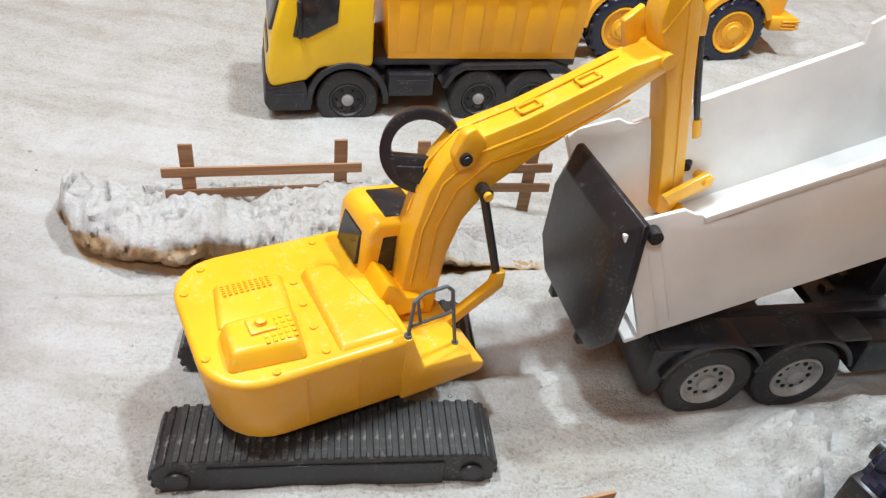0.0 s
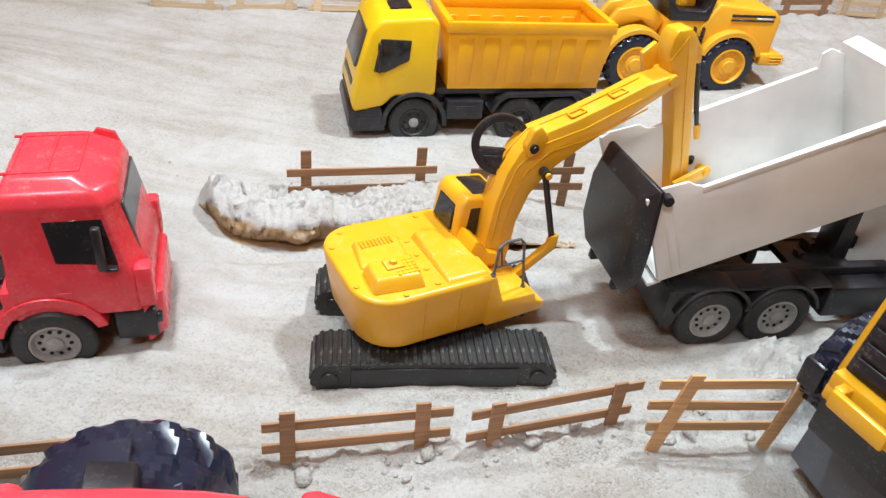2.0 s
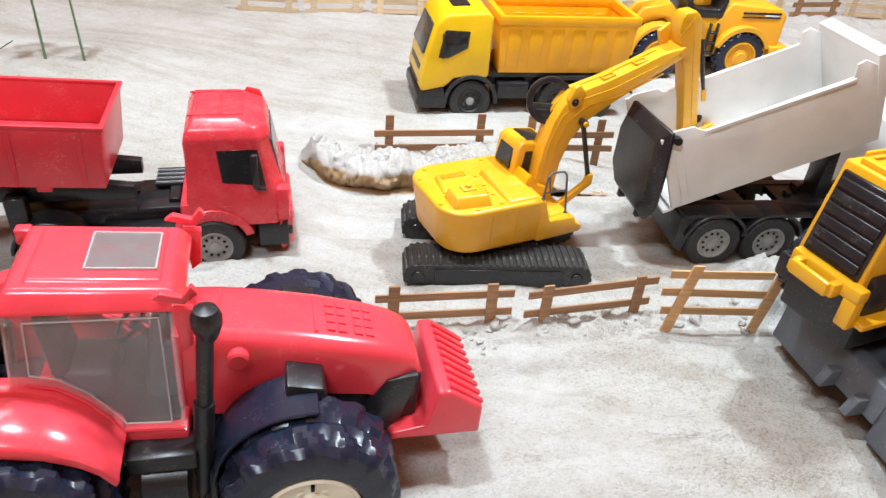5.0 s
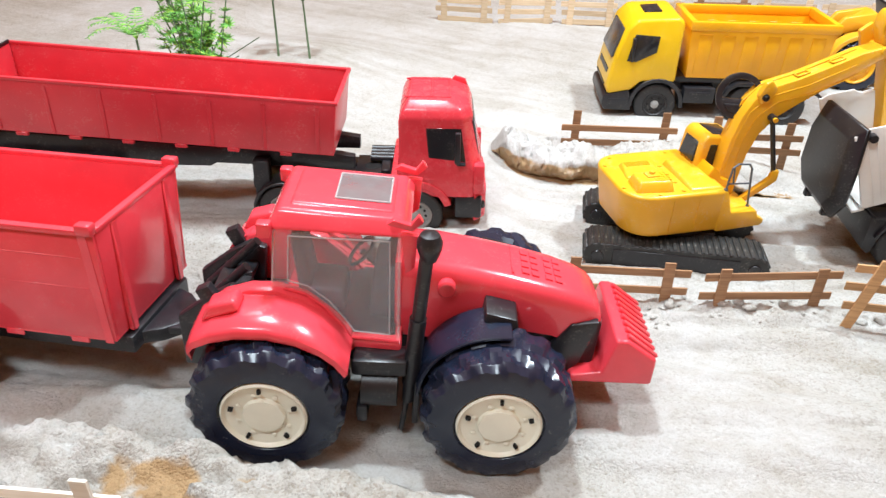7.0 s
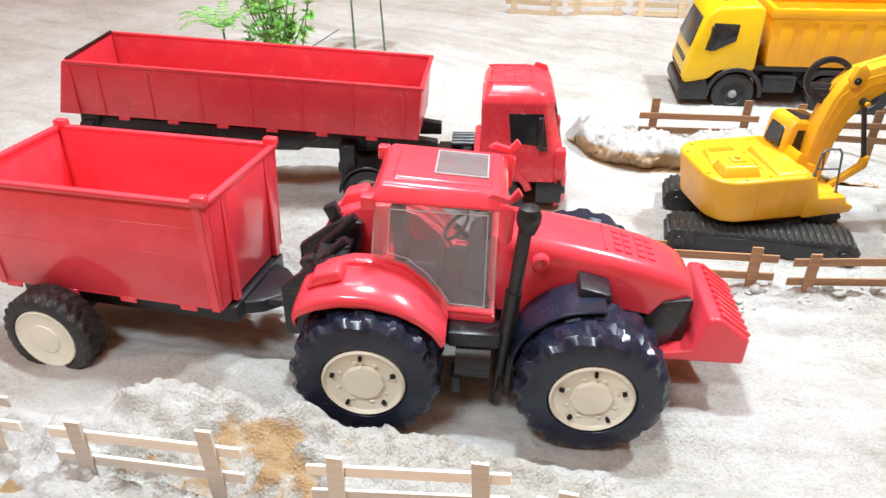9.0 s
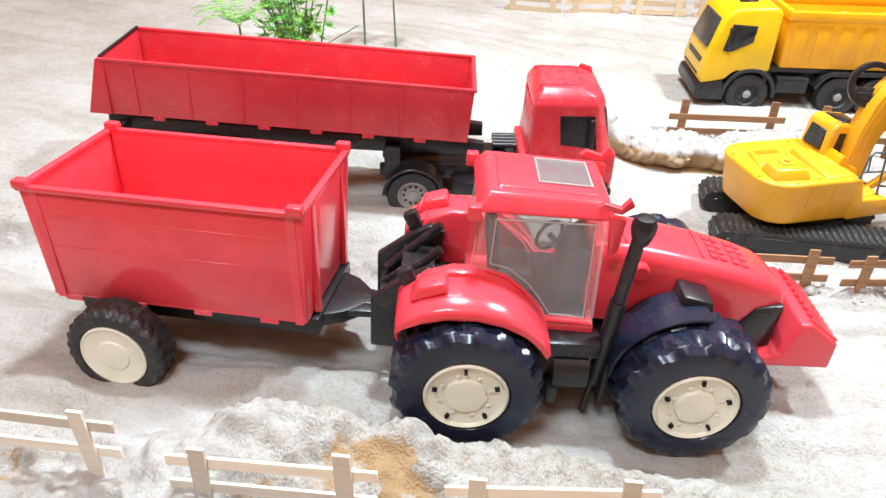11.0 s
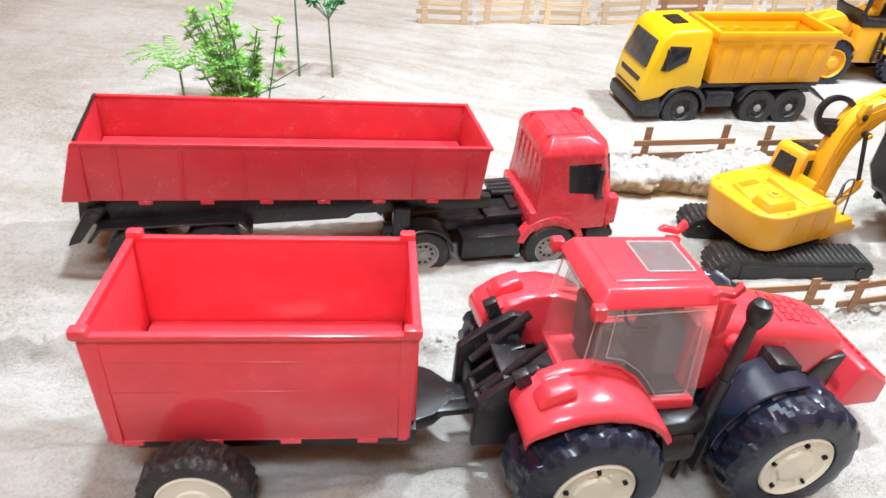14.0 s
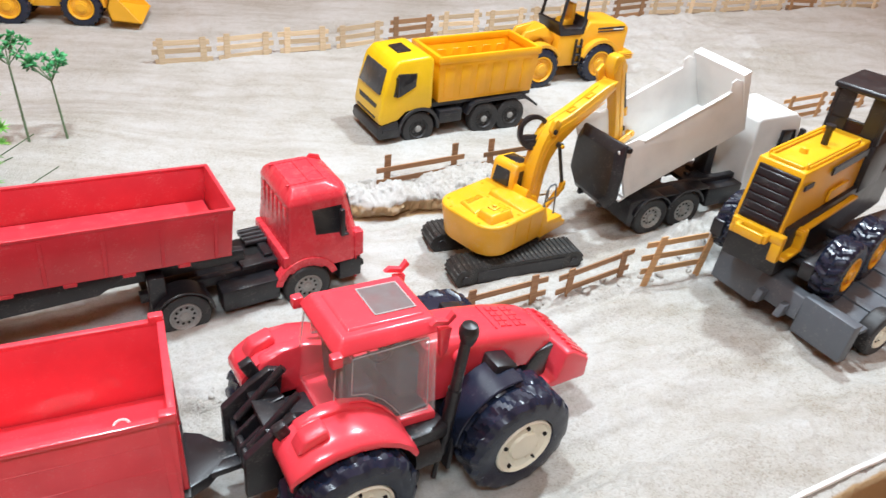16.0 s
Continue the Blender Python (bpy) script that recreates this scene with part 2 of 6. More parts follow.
def prism(pts, y0, y1, w=0.0, seg=2, into=None, axis="y", inset=None):
    """A side outline pts (x, z) carried from y0 to y1; axis z: a plan outline (x, y) carried upwards; axis x: (y, z) carried along x."""
    def at(p, h):
        return {"y": (p[0], h, p[1]), "z": (p[0], p[1], h), "x": (h, p[0], p[1])}[axis]
    bm = bmesh.new()
    a = [bm.verts.new(at(p, y0)) for p in pts]
    b = [bm.verts.new(at(p, y1)) for p in (inset or pts)]
    bm.faces.new(a)
    bm.faces.new(b[::-1])
    n = len(pts)
    for i in range(n):
        bm.faces.new((a[i], b[i], b[(i + 1) % n], a[(i + 1) % n]))
    bmesh.ops.recalc_face_normals(bm, faces=bm.faces)
    bevel(bm, w, seg)
    return merge(into, bm)


def hexa(p, w=0.0, seg=2, into=None):
    """Eight corners: four below, then the four above them, each going round."""
    bm = bmesh.new()
    v = [bm.verts.new(q) for q in p]
    for f in ((3, 2, 1, 0), (4, 5, 6, 7), (0, 1, 5, 4), (1, 2, 6, 5), (2, 3, 7, 6), (3, 0, 4, 7)):
        bm.faces.new([v[i] for i in f])
    bmesh.ops.recalc_face_normals(bm, faces=bm.faces)
    bevel(bm, w, seg)
    return merge(into, bm)


def lathe(profile, seg=32, centre=(0, 0, 0), axis="y", into=None, cap=True):
    """profile: (radius, height along the axis)."""
    bm = bmesh.new()
    rings = []
    for r, h in profile:
        ring = []
        for i in range(seg):
            a = 2 * math.pi * i / seg
            c, s = r * math.cos(a), r * math.sin(a)
            q = {"y": (c, h, s), "z": (c, s, h), "x": (h, c, s)}[axis]
            ring.append(bm.verts.new(Vector(q) + Vector(centre)))
        rings.append(ring)
    for a, b in zip(rings, rings[1:]):
        for i in range(seg):
            bm.faces.new((a[i], b[i], b[(i + 1) % seg], a[(i + 1) % seg]))
    if cap:
        bm.faces.new(rings[0])
        bm.faces.new(rings[-1][::-1])
    bmesh.ops.recalc_face_normals(bm, faces=bm.faces)
    return merge(into, bm)


def rod(a, b, r, seg=10, into=None, r2=None):
    a, b = Vector(a), Vector(b)
    bm = lathe([(r, 0), (r if r2 is None else r2, (b - a).length)], seg, axis="z")
    bmesh.ops.transform(bm, matrix=Matrix.Translation(a) @ (b - a).to_track_quat("Z", "Y").to_matrix().to_4x4(), verts=bm.verts)
    return merge(into, bm)


def tube(pts, r, seg=8, into=None):
    bm = bmesh.new()
    pts = [Vector(p) for p in pts]
    for a, b in zip(pts, pts[1:]):
        rod(a, b, r, seg, bm)
    for p in pts[1:-1]:
        bmesh.ops.create_icosphere(bm, subdivisions=1, radius=r, matrix=Matrix.Translation(p))
    return merge(into, bm)


def tray(name, mat, parent, label, x0, x1, y0, y1, z0, z1, t, flare=0.0, w=0.0012):
    """An open box with thick walls; flare widens the top. The floor is the part, the walls are its sub-parts."""
    f = flare
    body = part(name, box(x0, x1, y0, y1, z0, z0 + t), mat, parent, label)
    for s, ya in ((-1, y0), (1, y1)):
        part("side_wall", hexa([(x0, ya, z0), (x1, ya, z0), (x1, ya - s * t, z0), (x0, ya - s * t, z0),
              (x0 - f, ya + s * f, z1), (x1 + f, ya + s * f, z1), (x1 + f, ya + s * (f - t), z1), (x0 - f, ya + s * (f - t), z1)], w), mat, body)
    for s, xa in ((-1, x0), (1, x1)):
        part("end_wall", hexa([(xa, y0 + t, z0), (xa, y1 - t, z0), (xa - s * t, y1 - t, z0), (xa - s * t, y0 + t, z0),
              (xa + s * f, y0 + t - f, z1), (xa + s * f, y1 - t + f, z1), (xa + s * (f - t), y1 - t + f, z1), (xa + s * (f - t), y0 + t - f, z1)], w), mat, body)
    return body


WHEELS = {}


def wheel(parent, x, y, z, kind, side):
    """side -1: the outer face looks to -y. Tyre as the wheel's body, rim as its sub-part."""
    if kind not in WHEELS:
        WHEELS[kind] = make_wheel(kind)
    tyre, rim, hub, holes = WHEELS[kind]
    ob = part("wheel", tyre, None, parent)
    ob.location = (x, y, z)
    ob.rotation_euler = (0, radians((x * 5000 + y * 3000) % 360), 0 if side < 0 else math.pi)
    for n, me in (("rim", rim), ("hub_cap", hub)):
        if me:
            part(n, me, None, ob)
    if holes:
        for m in holes[1]:
            part("rim_hole", holes[0], None, ob).matrix_local = m
    return ob


KINDS = {  # radius, width, rim radius, tyre material, rim material, lugs, lug depth
    "tractor": (0.0605, 0.060, 0.0350, RUBBER, CREAM, 16, 0.0032),
    "trailer": (0.0445, 0.032, 0.031, DULL, CREAM, 26, 0.0015),
    "truck": (0.0350, 0.024, 0.0205, DULL, RIM_GREY, 0, 0),
    "dark_truck": (0.0360, 0.024, 0.0205, DULL, DULL, 0, 0),
    "red_truck": (0.0340, 0.024, 0.0200, DULL, RIM_GREY, 0, 0),
    "loader": (0.0470, 0.034, 0.031, RUBBER, LOADER, 20, 0.003),
    "grader": (0.0440, 0.040, 0.026, RUBBER, LOADER, 18, 0.003),
    "lowboy": (0.0350, 0.026, 0.0210, DULL, CREAM, 0, 0),
}


def make_wheel(kind):
    r, w, rr, mt, mr, lugs, depth = KINDS[kind]
    bm = bmesh.new()
    seg = lugs * 8 if lugs else 48
    prof = [(rr * 0.98, 0.10), (rr * 1.06, 0.015), (r * 0.80, 0.0), (r * 0.93, 0.04), (r * 0.985, 0.12)]
    steps = 9 if lugs else 5
    prof += [(r, 0.14 + 0.72 * i / (steps - 1)) for i in range(steps)]
    prof += [(r * 0.985, 0.88), (r * 0.93, 0.96), (r * 0.80, 1.0), (rr, 0.98)]
    rings = []
    for q, h in prof:
        ring = []
        for i in range(seg):
            a = 2 * math.pi * i / seg
            rad = q
            if lugs and q > r * 0.9:
                # alternate slanted lugs that reach in from either shoulder
                side = -1 if h < 0.5 else 1
                phase = (a * lugs / (2 * math.pi) + (0.5 if side > 0 else 0) + side * (h - 0.5) * 1.5) % 1
                if phase < 0.52 and abs(h - 0.5) > 0.06:
                    rad = q + depth * (1 if q > r * 0.97 else 0.6)
            elif not lugs and abs(h - 0.5) < 0.37 and i % 2 == 0:
                rad = q - 0.0006
            ring.append(bm.verts.new((rad * math.cos(a), h * w, rad * math.sin(a))))
        rings.append(ring)
    for a, b in zip(rings, rings[1:]):
        for i in range(seg):
            bm.faces.new((a[i], b[i], b[(i + 1) % seg], a[(i + 1) % seg]))
    tyre = mesh_of("wheel", bm, mt, 30)
    hub = holes = None
    if kind in ("tractor", "trailer"):
        bulge = 0.05 if kind == "tractor" else 0.04
        bm = lathe([(rr, 0.14 * w), (rr * 1.0, 0.03 * w), (rr * 0.95, 0.0), (rr * 0.90, 0.03 * w), (rr * 0.88, bulge * w), (rr * 0.5, (bulge + 0.03) * w), (rr * 0.46, bulge * w * 0.5), (rr * 0.2, bulge * w * 0.4), (rr * 0.02, bulge * w * 0.4)], 48)
        if kind == "tractor":
            for i in range(8):
                a = 2 * math.pi * i / 8
                lathe([(rr * 0.11, bulge * w), (rr * 0.10, 0.7 * bulge * w), (0.0004, 0.65 * bulge * w)], 10, (rr * 0.40 * math.cos(a), 0, rr * 0.40 * math.sin(a)), into=bm)
                lathe([(rr * 0.07, bulge * w), (rr * 0.06, 0.9 * bulge * w), (0.0004, 0.85 * bulge * w)], 8, (rr * 0.62 * math.cos(a + 0.3), 0, rr * 0.62 * math.sin(a + 0.3)), into=bm)
        rim = mesh_of("rim", bm, mr)
        if kind == "tractor":
            spots_m = []
            for i in range(5):
                a = 2 * math.pi * (i + 0.3) / 5
                spots_m.append(Matrix.Translation((rr * 0.76 * math.cos(a), 0, rr * 0.76 * math.sin(a))) @ Matrix.Rotation(-a, 4, "Y"))
            holes = (mesh_of("rim_hole", box(-0.0019, 0.0019, 0.0004, 0.012, -0.0013, 0.0013), HOLE), spots_m)
    elif kind in ("loader", "grader"):
        rim = mesh_of("rim", lathe([(rr, 0.2 * w), (rr, 0.0), (rr * 0.93, -0.01 * w), (rr * 0.87, 0.05 * w), (rr * 0.84, 0.16 * w), (rr * 0.55, 0.13 * w), (rr * 0.5, 0.05 * w), (rr * 0.36, 0.03 * w), (rr * 0.32, -0.05 * w), (0.0004, -0.06 * w)], 40), mr)
        bm = bmesh.new()
        for i in range(6):
            a = 2 * math.pi * i / 6
            lathe([(rr * 0.06, 0.15 * w), (rr * 0.05, 0.07 * w), (0.0003, 0.06 * w)], 8, (rr * 0.68 * math.cos(a), 0, rr * 0.68 * math.sin(a)), into=bm)
        hub = mesh_of("hub_cap", bm, mr)
    else:
        rim = mesh_of("rim", lathe([(rr, 0.2 * w), (rr, 0.02 * w), (rr * 0.93, -0.01 * w), (rr * 0.86, 0.05 * w), (rr * 0.80, 0.2 * w), (rr * 0.40, 0.16 * w), (0.0004, 0.16 * w)], 40), mr)
        hub = mesh_of("hub_cap", lathe([(rr * 0.34, 0.17 * w), (rr * 0.33, 0.04 * w), (rr * 0.26, 0.0), (0.0004, -0.02 * w)], 24), RIM_GREY if kind != "lowboy" else CREAM)
        n = 10 if kind != "dark_truck" else 6
        holes = (mesh_of("rim_hole", lathe([(rr * 0.09, 0.22 * w), (rr * 0.09, 0.155 * w), (0.0002, 0.154 * w)], 10), HOLE),
                 [Matrix.Translation((rr * 0.60 * math.cos(2 * math.pi * i / n), 0, rr * 0.60 * math.sin(2 * math.pi * i / n))) for i in range(n)])
    return tyre, rim, hub, holes


def arch(cx, cz, r_in, r_out, a0, a1, y0, y1, n=14, w=0.0008, into=None):
    """A curved mudguard strip over a wheel, angles in degrees from +x."""
    pts = [(cx + r_out * math.cos(radians(a0 + (a1 - a0) * i / n)), cz + r_out * math.sin(radians(a0 + (a1 - a0) * i / n))) for i in range(n + 1)]
    pts += [(cx + r_in * math.cos(radians(a1 + (a0 - a1) * i / n)), cz + r_in * math.sin(radians(a1 + (a0 - a1) * i / n))) for i in range(n + 1)]
    return prism(pts, y0, y1, w, 1, into)


def put(x, y, heading, z=0.0, pitch=0.0, roll=0.0):
    """Vehicle frame: +x ahead, +y to its left."""
    return Matrix.Translation((x, y, z)) @ Matrix.Rotation(radians(heading), 4, "Z") @ Matrix.Rotation(radians(-pitch), 4, "Y") @ Matrix.Rotation(radians(roll), 4, "X")


# ---- ground ----
def smooth(x, a, b):
    t = np.clip((x - a) / (b - a), 0, 1)
    return t * t * (3 - 2 * t)


LATTICE = np.random.RandomState(7).rand(512, 512)


def value_noise(x, y):
    xi, yi = np.floor(x).astype(int), np.floor(y).astype(int)
    fx, fy = x - xi, y - yi
    fx, fy = fx * fx * (3 - 2 * fx), fy * fy * (3 - 2 * fy)
    g = lambda i, j: LATTICE[(xi + i) % 512, (yi + j) % 512]
    return (g(0, 0) * (1 - fx) + g(1, 0) * fx) * (1 - fy) + (g(0, 1) * (1 - fx) + g(1, 1) * fx) * fy - 0.5


def fractal(x, y, octaves=4, gain=0.5):
    s, a, f = 0, 1.0, 1.0
    for k in range(octaves):
        s = s + a * value_noise(x * f + 17.3 * k, y * f + 5.1 * k)
        a, f = a * gain, f * 2.03
    return s


def clumps(x, y):
    """Rounded lumps with dark joints: one minus the distance to the nearest of scattered points."""
    xi, yi = np.floor(x).astype(int), np.floor(y).astype(int)
    best = np.full(np.shape(x), 9.0)
    for i in (-1, 0, 1):
        for j in (-1, 0, 1):
            px = xi + i + LATTICE[(xi + i) % 512, (yi + j) % 512]
            py = yi + j + LATTICE[(xi + i + 211) % 512, (yi + j + 97) % 512]
            best = np.minimum(best, (px - x) ** 2 + (py - y) ** 2)
    return 0.55 - np.sqrt(best)


ROAD = radians(22)


def uv(x, y):
    return x * math.cos(ROAD) + y * math.sin(ROAD), -x * math.sin(ROAD) + y * math.cos(ROAD)


def xy(u, v):
    return u * math.cos(ROAD) - v * math.sin(ROAD), u * math.sin(ROAD) + v * math.cos(ROAD)


def crust_edge(u):
    """Near edge of the broken crust, curving back at its end."""
    return 0.664 + 0.034 * fractal(u * 9, u * 0 + 4.0, 3) + 0.014 * fractal(u * 34, u * 0 + 2.0, 2) - 0.020 * smooth(u, 0.08, 0.14) + 0.085 * np.clip(-(u + 0.000) / 0.065, 0, 1.1) ** 2.5


def height(x, y, stains_and_shade=False):
    """The sand: roads along u, banks and crusts between them."""
    x, y = np.asarray(x, float), np.asarray(y, float)
    u, v = uv(x, y)
    big, mid = fractal(x * 6, y * 6, 4), fractal(x * 40, y * 40, 4, 0.6)
    h = 0.004 * big
    # rise to the back and to the left
    h += 0.012 * smooth(v, 1.1, 1.5) + 0.055 * np.exp(-((u + 0.5) / 0.33) ** 2) * smooth(v, 0.72, 1.0) * (1 - 0.8 * smooth(v, 1.1, 1.35))
    h += 0.015 * smooth(v, 0.98, 1.06) * smooth(u, 0.25, 0.45)
    h += 0.030 * smooth(-u, 0.52, 0.78) * smooth(v, 0.25, 0.4) + 0.014 * smooth(-u, 0.20, 0.50) * (1 - smooth(v, 0.2, 0.35))
    h += 0.014 * smooth(-u, -0.01, 0.10) * (smooth(v, 0.34, 0.42) - smooth(v, 0.66, 0.80))
    # wheel ruts
    rut = fractal(u * 1.6 + 0.6 * np.sin(v * 9), v * 24, 3) * 0.0170 + fractal(u * 14, v * 60, 3) * 0.0036 + 0.0030 * mid
    h += rut * (smooth(v, 0.08, 0.16) - smooth(v, 0.62, 0.68))
    # crusted slab with a broken near edge
    edge = crust_edge(u)
    face = np.exp(-((v - edge - 0.004) / 0.012) ** 2)
    top = smooth(v, edge + 0.016, edge + 0.050) * (1 - 0.75 * smooth(v, 0.74, 0.84))
    span = smooth(u, -0.070, -0.020) * (1 - smooth(u, 0.30, 0.42))
    h += (0.026 + 0.006 * mid) * top * span
    # low ridge with crumbs between the two roads
    ridge = np.exp(-((v - 0.372 - 0.01 * big) / 0.022) ** 2)
    h += ridge * (0.008 + 0.010 * np.clip(mid, 0, 1)) * (1 - smooth(u, 0.42, 0.5))
    # heap beside the tipping lorry
    h += 0.046 * np.exp(-(((u - 0.555) / 0.125) ** 6 + ((v - 0.400) / 0.046) ** 4)) * (1 + 0.5 * mid + 0.25 * fractal(x * 110, y * 110, 3, 0.6))
    # bank in front of the near road
    crest = np.interp(u, [-0.9, -0.5, -0.4, -0.28, -0.17, 0.13, 0.5], [0.02, 0.045, 0.070, 0.066, 0.056, 0.040, 0.03]) + 0.010 * mid
    tall = np.interp(u, [-0.9, -0.62, -0.5, -0.41, -0.28, -0.17, 0.0, 0.13, 0.5], [0.03, 0.036, 0.05, 0.074, 0.062, 0.050, 0.034, 0.022, 0.015])
    bank = (1 - smooth(v, crest, crest + 0.050)) * tall
    pit = smooth(fractal(u * 13 + 5, v * 24 + 1, 3), 0.07, 0.17) * smooth(v, -0.05, -0.03) * (1 - smooth(v, 0.050, 0.068)) * smooth(-u, 0.10, 0.24)
    near = np.minimum(bank, tall * 0.96 + 0.3 * np.clip(v, 0, 1))
    h += near * (1 + 0.20 * mid) - 0.012 * pit + 0.0028 * (0.2 + 0.8 * smooth(-u, -0.05, 0.1)) * fractal(x * 120, y * 120, 3, 0.7) * smooth(-v, -crest - 0.03, -crest)
    # crumbs and clods on the bank, the ridge and the heap
    lumpy = np.clip(smooth(-v, -crest - 0.022, -crest + 0.008) * (0.35 + 0.65 * smooth(-u, -0.10, 0.15)) + 0.7 * ridge * (1 - smooth(u, 0.42, 0.5)) + 0.8 * np.exp(-(((u - 0.555) / 0.125) ** 6 + ((v - 0.400) / 0.046) ** 4)), 0, 1)
    wx, wy = x + 0.006 * mid, y + 0.006 * fractal(x * 52 + 9, y * 52, 3)
    h += lumpy * (0.0075 * clumps(wx * 70, wy * 70) + 0.0058 * clumps(wx * 140, wy * 140) * (0.7 + mid))
    # crusts far back
    h += 0.012 * smooth(u, 0.75, 0.95) * smooth(v, 0.95, 1.05) * (1 + 1.0 * mid)
    h += 0.0013 * fractal(x * 150, y * 150, 2) + 0.0007 * fractal(x * 300, y * 300, 1)
    h -= 0.10 * smooth(-v, 0.055, 0.075)
    if stains_and_shade:
        # face * span: brown painted for the shadow gap along the crust's foot
        return np.clip(face * span * 1.0 + 0.62 * pit * np.clip(0.75 + 1.3 * mid, 0, 1) + 0.8 * smooth(-v, 0.045, 0.06), 0, 1)
    return h


def span_lines(stops):
    out = [np.array([stops[0][0]])]
    for (a, _), (b, step) in zip(stops, stops[1:]):
        n = max(1, int(round((b - a) / step)))
        out.append(np.linspace(a, b, n + 1)[1:])
    return np.concatenate(out)


us = span_lines([(-4, 0), (-1.3, 0.15), (-0.85, 0.012), (0.75, 0.0036), (1.5, 0.010), (4, 0.15)])
vs = span_lines([(-3, 0), (-0.2, 0.2), (-0.08, 0.02), (0.8, 0.0030), (1.6, 0.010), (4, 0.15)])
gu, gv = np.meshgrid(us, vs, indexing="ij")
gx, gy = xy(gu, gv)
gz = height(gx, gy)
nu, nv = gu.shape
idx = np.arange(nu * nv).reshape(nu, nv)
quads = np.stack([idx[:-1, :-1], idx[1:, :-1], idx[1:, 1:], idx[:-1, 1:]], -1).reshape(-1, 4)
me = bpy.data.meshes.new("ground")
me.vertices.add(nu * nv)
me.vertices.foreach_set("co", np.stack([gx, gy, gz], -1).astype(np.float32).ravel())
me.loops.add(quads.size)
me.loops.foreach_set("vertex_index", quads.ravel().astype(np.int32))
me.polygons.add(len(quads))
me.polygons.foreach_set("loop_start", np.arange(0, quads.size, 4, dtype=np.int32))
me.update(calc_edges=True)
me.polygons.foreach_set("use_smooth", [True] * len(quads))
me.attributes.new("damp_and_shade", "FLOAT", "POINT").data.foreach_set("value", height(gx, gy, True).astype(np.float32).ravel())
me.materials.append(SAND)
tagged(new("ground", me), "pale sand with wheel ruts, banks and broken crusts", "sand", kind="structure")


def ground_z(x, y):
    return float(height(x, y))


def sand_crust():
    """A crumbly slab with an undercut brown face, lying on the sand."""
    cols = np.linspace(-0.068, 0.36, 280)
    prof = [(0.008, -0.15), (0.006, 0.04), (0.001, 0.14), (-0.003, 0.24), (-0.005, 0.34), (-0.006, 0.44), (-0.006, 0.52), (-0.005, 0.60), (-0.003, 0.70), (0.0, 0.80), (0.004, 0.88), (0.009, 0.95), (0.015, 1.0)]
    bm = bmesh.new()
    damp_and_shade, rows = [], []
    for u in cols:
        e = float(crust_edge(np.array([u]))[0])
        back = max(0.790, e + 0.03)
        full = float(smooth(np.array([u]), -0.072, -0.045)[0] * (1 - smooth(np.array([u]), 0.22, 0.34)[0]))
        low = ground_z(*xy(u, e - 0.012))
        pts = [(e + d, low + g * 0.041 * full, 1.0) for d, g in prof]
        f = np.linspace(0, 1, 50)[1:]
        vv = e + 0.015 + (back - e - 0.015) * f
        under = height(*xy(np.full(49, u), vv)) - 0.005
        w = np.clip((f - 0.45) / 0.5, 0, 1)
        w = w * w * (3 - 2 * w)
        zz = (low + (0.041 + 0.002 * np.sin(f * 3)) * full) * (1 - w) + under * w
        pts += [(float(a), float(b), 0.0) for a, b in zip(vv, zz)]
        col = []
        for k, (v, z, side) in enumerate(pts):
            x, y = xy(u, v)
            q = Vector((x, y, z))
            fade = 1 if k < 38 else (len(pts) - 1 - k) / (len(pts) - 39)
            warp = q + 0.004 * noise.noise_vector(q * 60)
            lump = 0.011 * noise.noise(q * 34) + 0.0075 * (0.45 - noise.voronoi(warp * 75)[0][0]) + 0.0050 * (0.45 - noise.voronoi(warp * 150)[0][0]) + 0.0022 * noise.noise(q * 260)
            crack = abs(noise.noise(q * 30 + Vector((7, 7, 1))))
            lump -= 0.009 * max(0, 1 - crack / 0.06) * (1 - side * 0.5)
            d = Vector((0, 0, 1)) if not side else Vector((math.sin(ROAD), -math.cos(ROAD), 0.25))
            col.append(bm.verts.new(q + d * lump * (0.3 + 0.7 * fade) * (0.4 + 0.6 * full)))
            damp_and_shade.append(0.56 * min(1.0, max(0.0, (0.80 - prof[k][1]) / 0.2)) if k < len(prof) else 0.0)
        rows.append(col)
    for a, b in zip(rows, rows[1:]):
        for k in range(len(a) - 1):
            bm.faces.new((a[k], b[k], b[k + 1], a[k + 1]))
    me = mesh_of("sand_crust", bm, SAND, 85)
    me.attributes.new("damp_and_shade", "FLOAT", "POINT").data.foreach_set("value", damp_and_shade)
    tagged(new("sand_crust", me), "crumbly pale sand crust with a broken brown edge", "sand crust", kind="structure")


sand_crust()


# unseen walls, added in warm brown so that their bounce warms the shadows
def wall(name, x0, x1, y0, y1, z0, z1):
    ob = new(name, mesh_of(name, box(x0, x1, y0, y1, z0, z1), BOUNCE_WALL))
    tagged(ob, "unseen warm brown wall added to tint the bounced light", "wall", kind="structure")


wall("wall_north", -4, 4, 4.0, 4.1, -0.3, 2.4)
wall("wall_south", -4, 4, -3.1, -3.0, -0.3, 2.4)
wall("wall_west", -4.1, -4.0, -3, 4, -0.3, 2.4)
wall("wall_east", 4.0, 4.1, -3, 4, -0.3, 2.4)


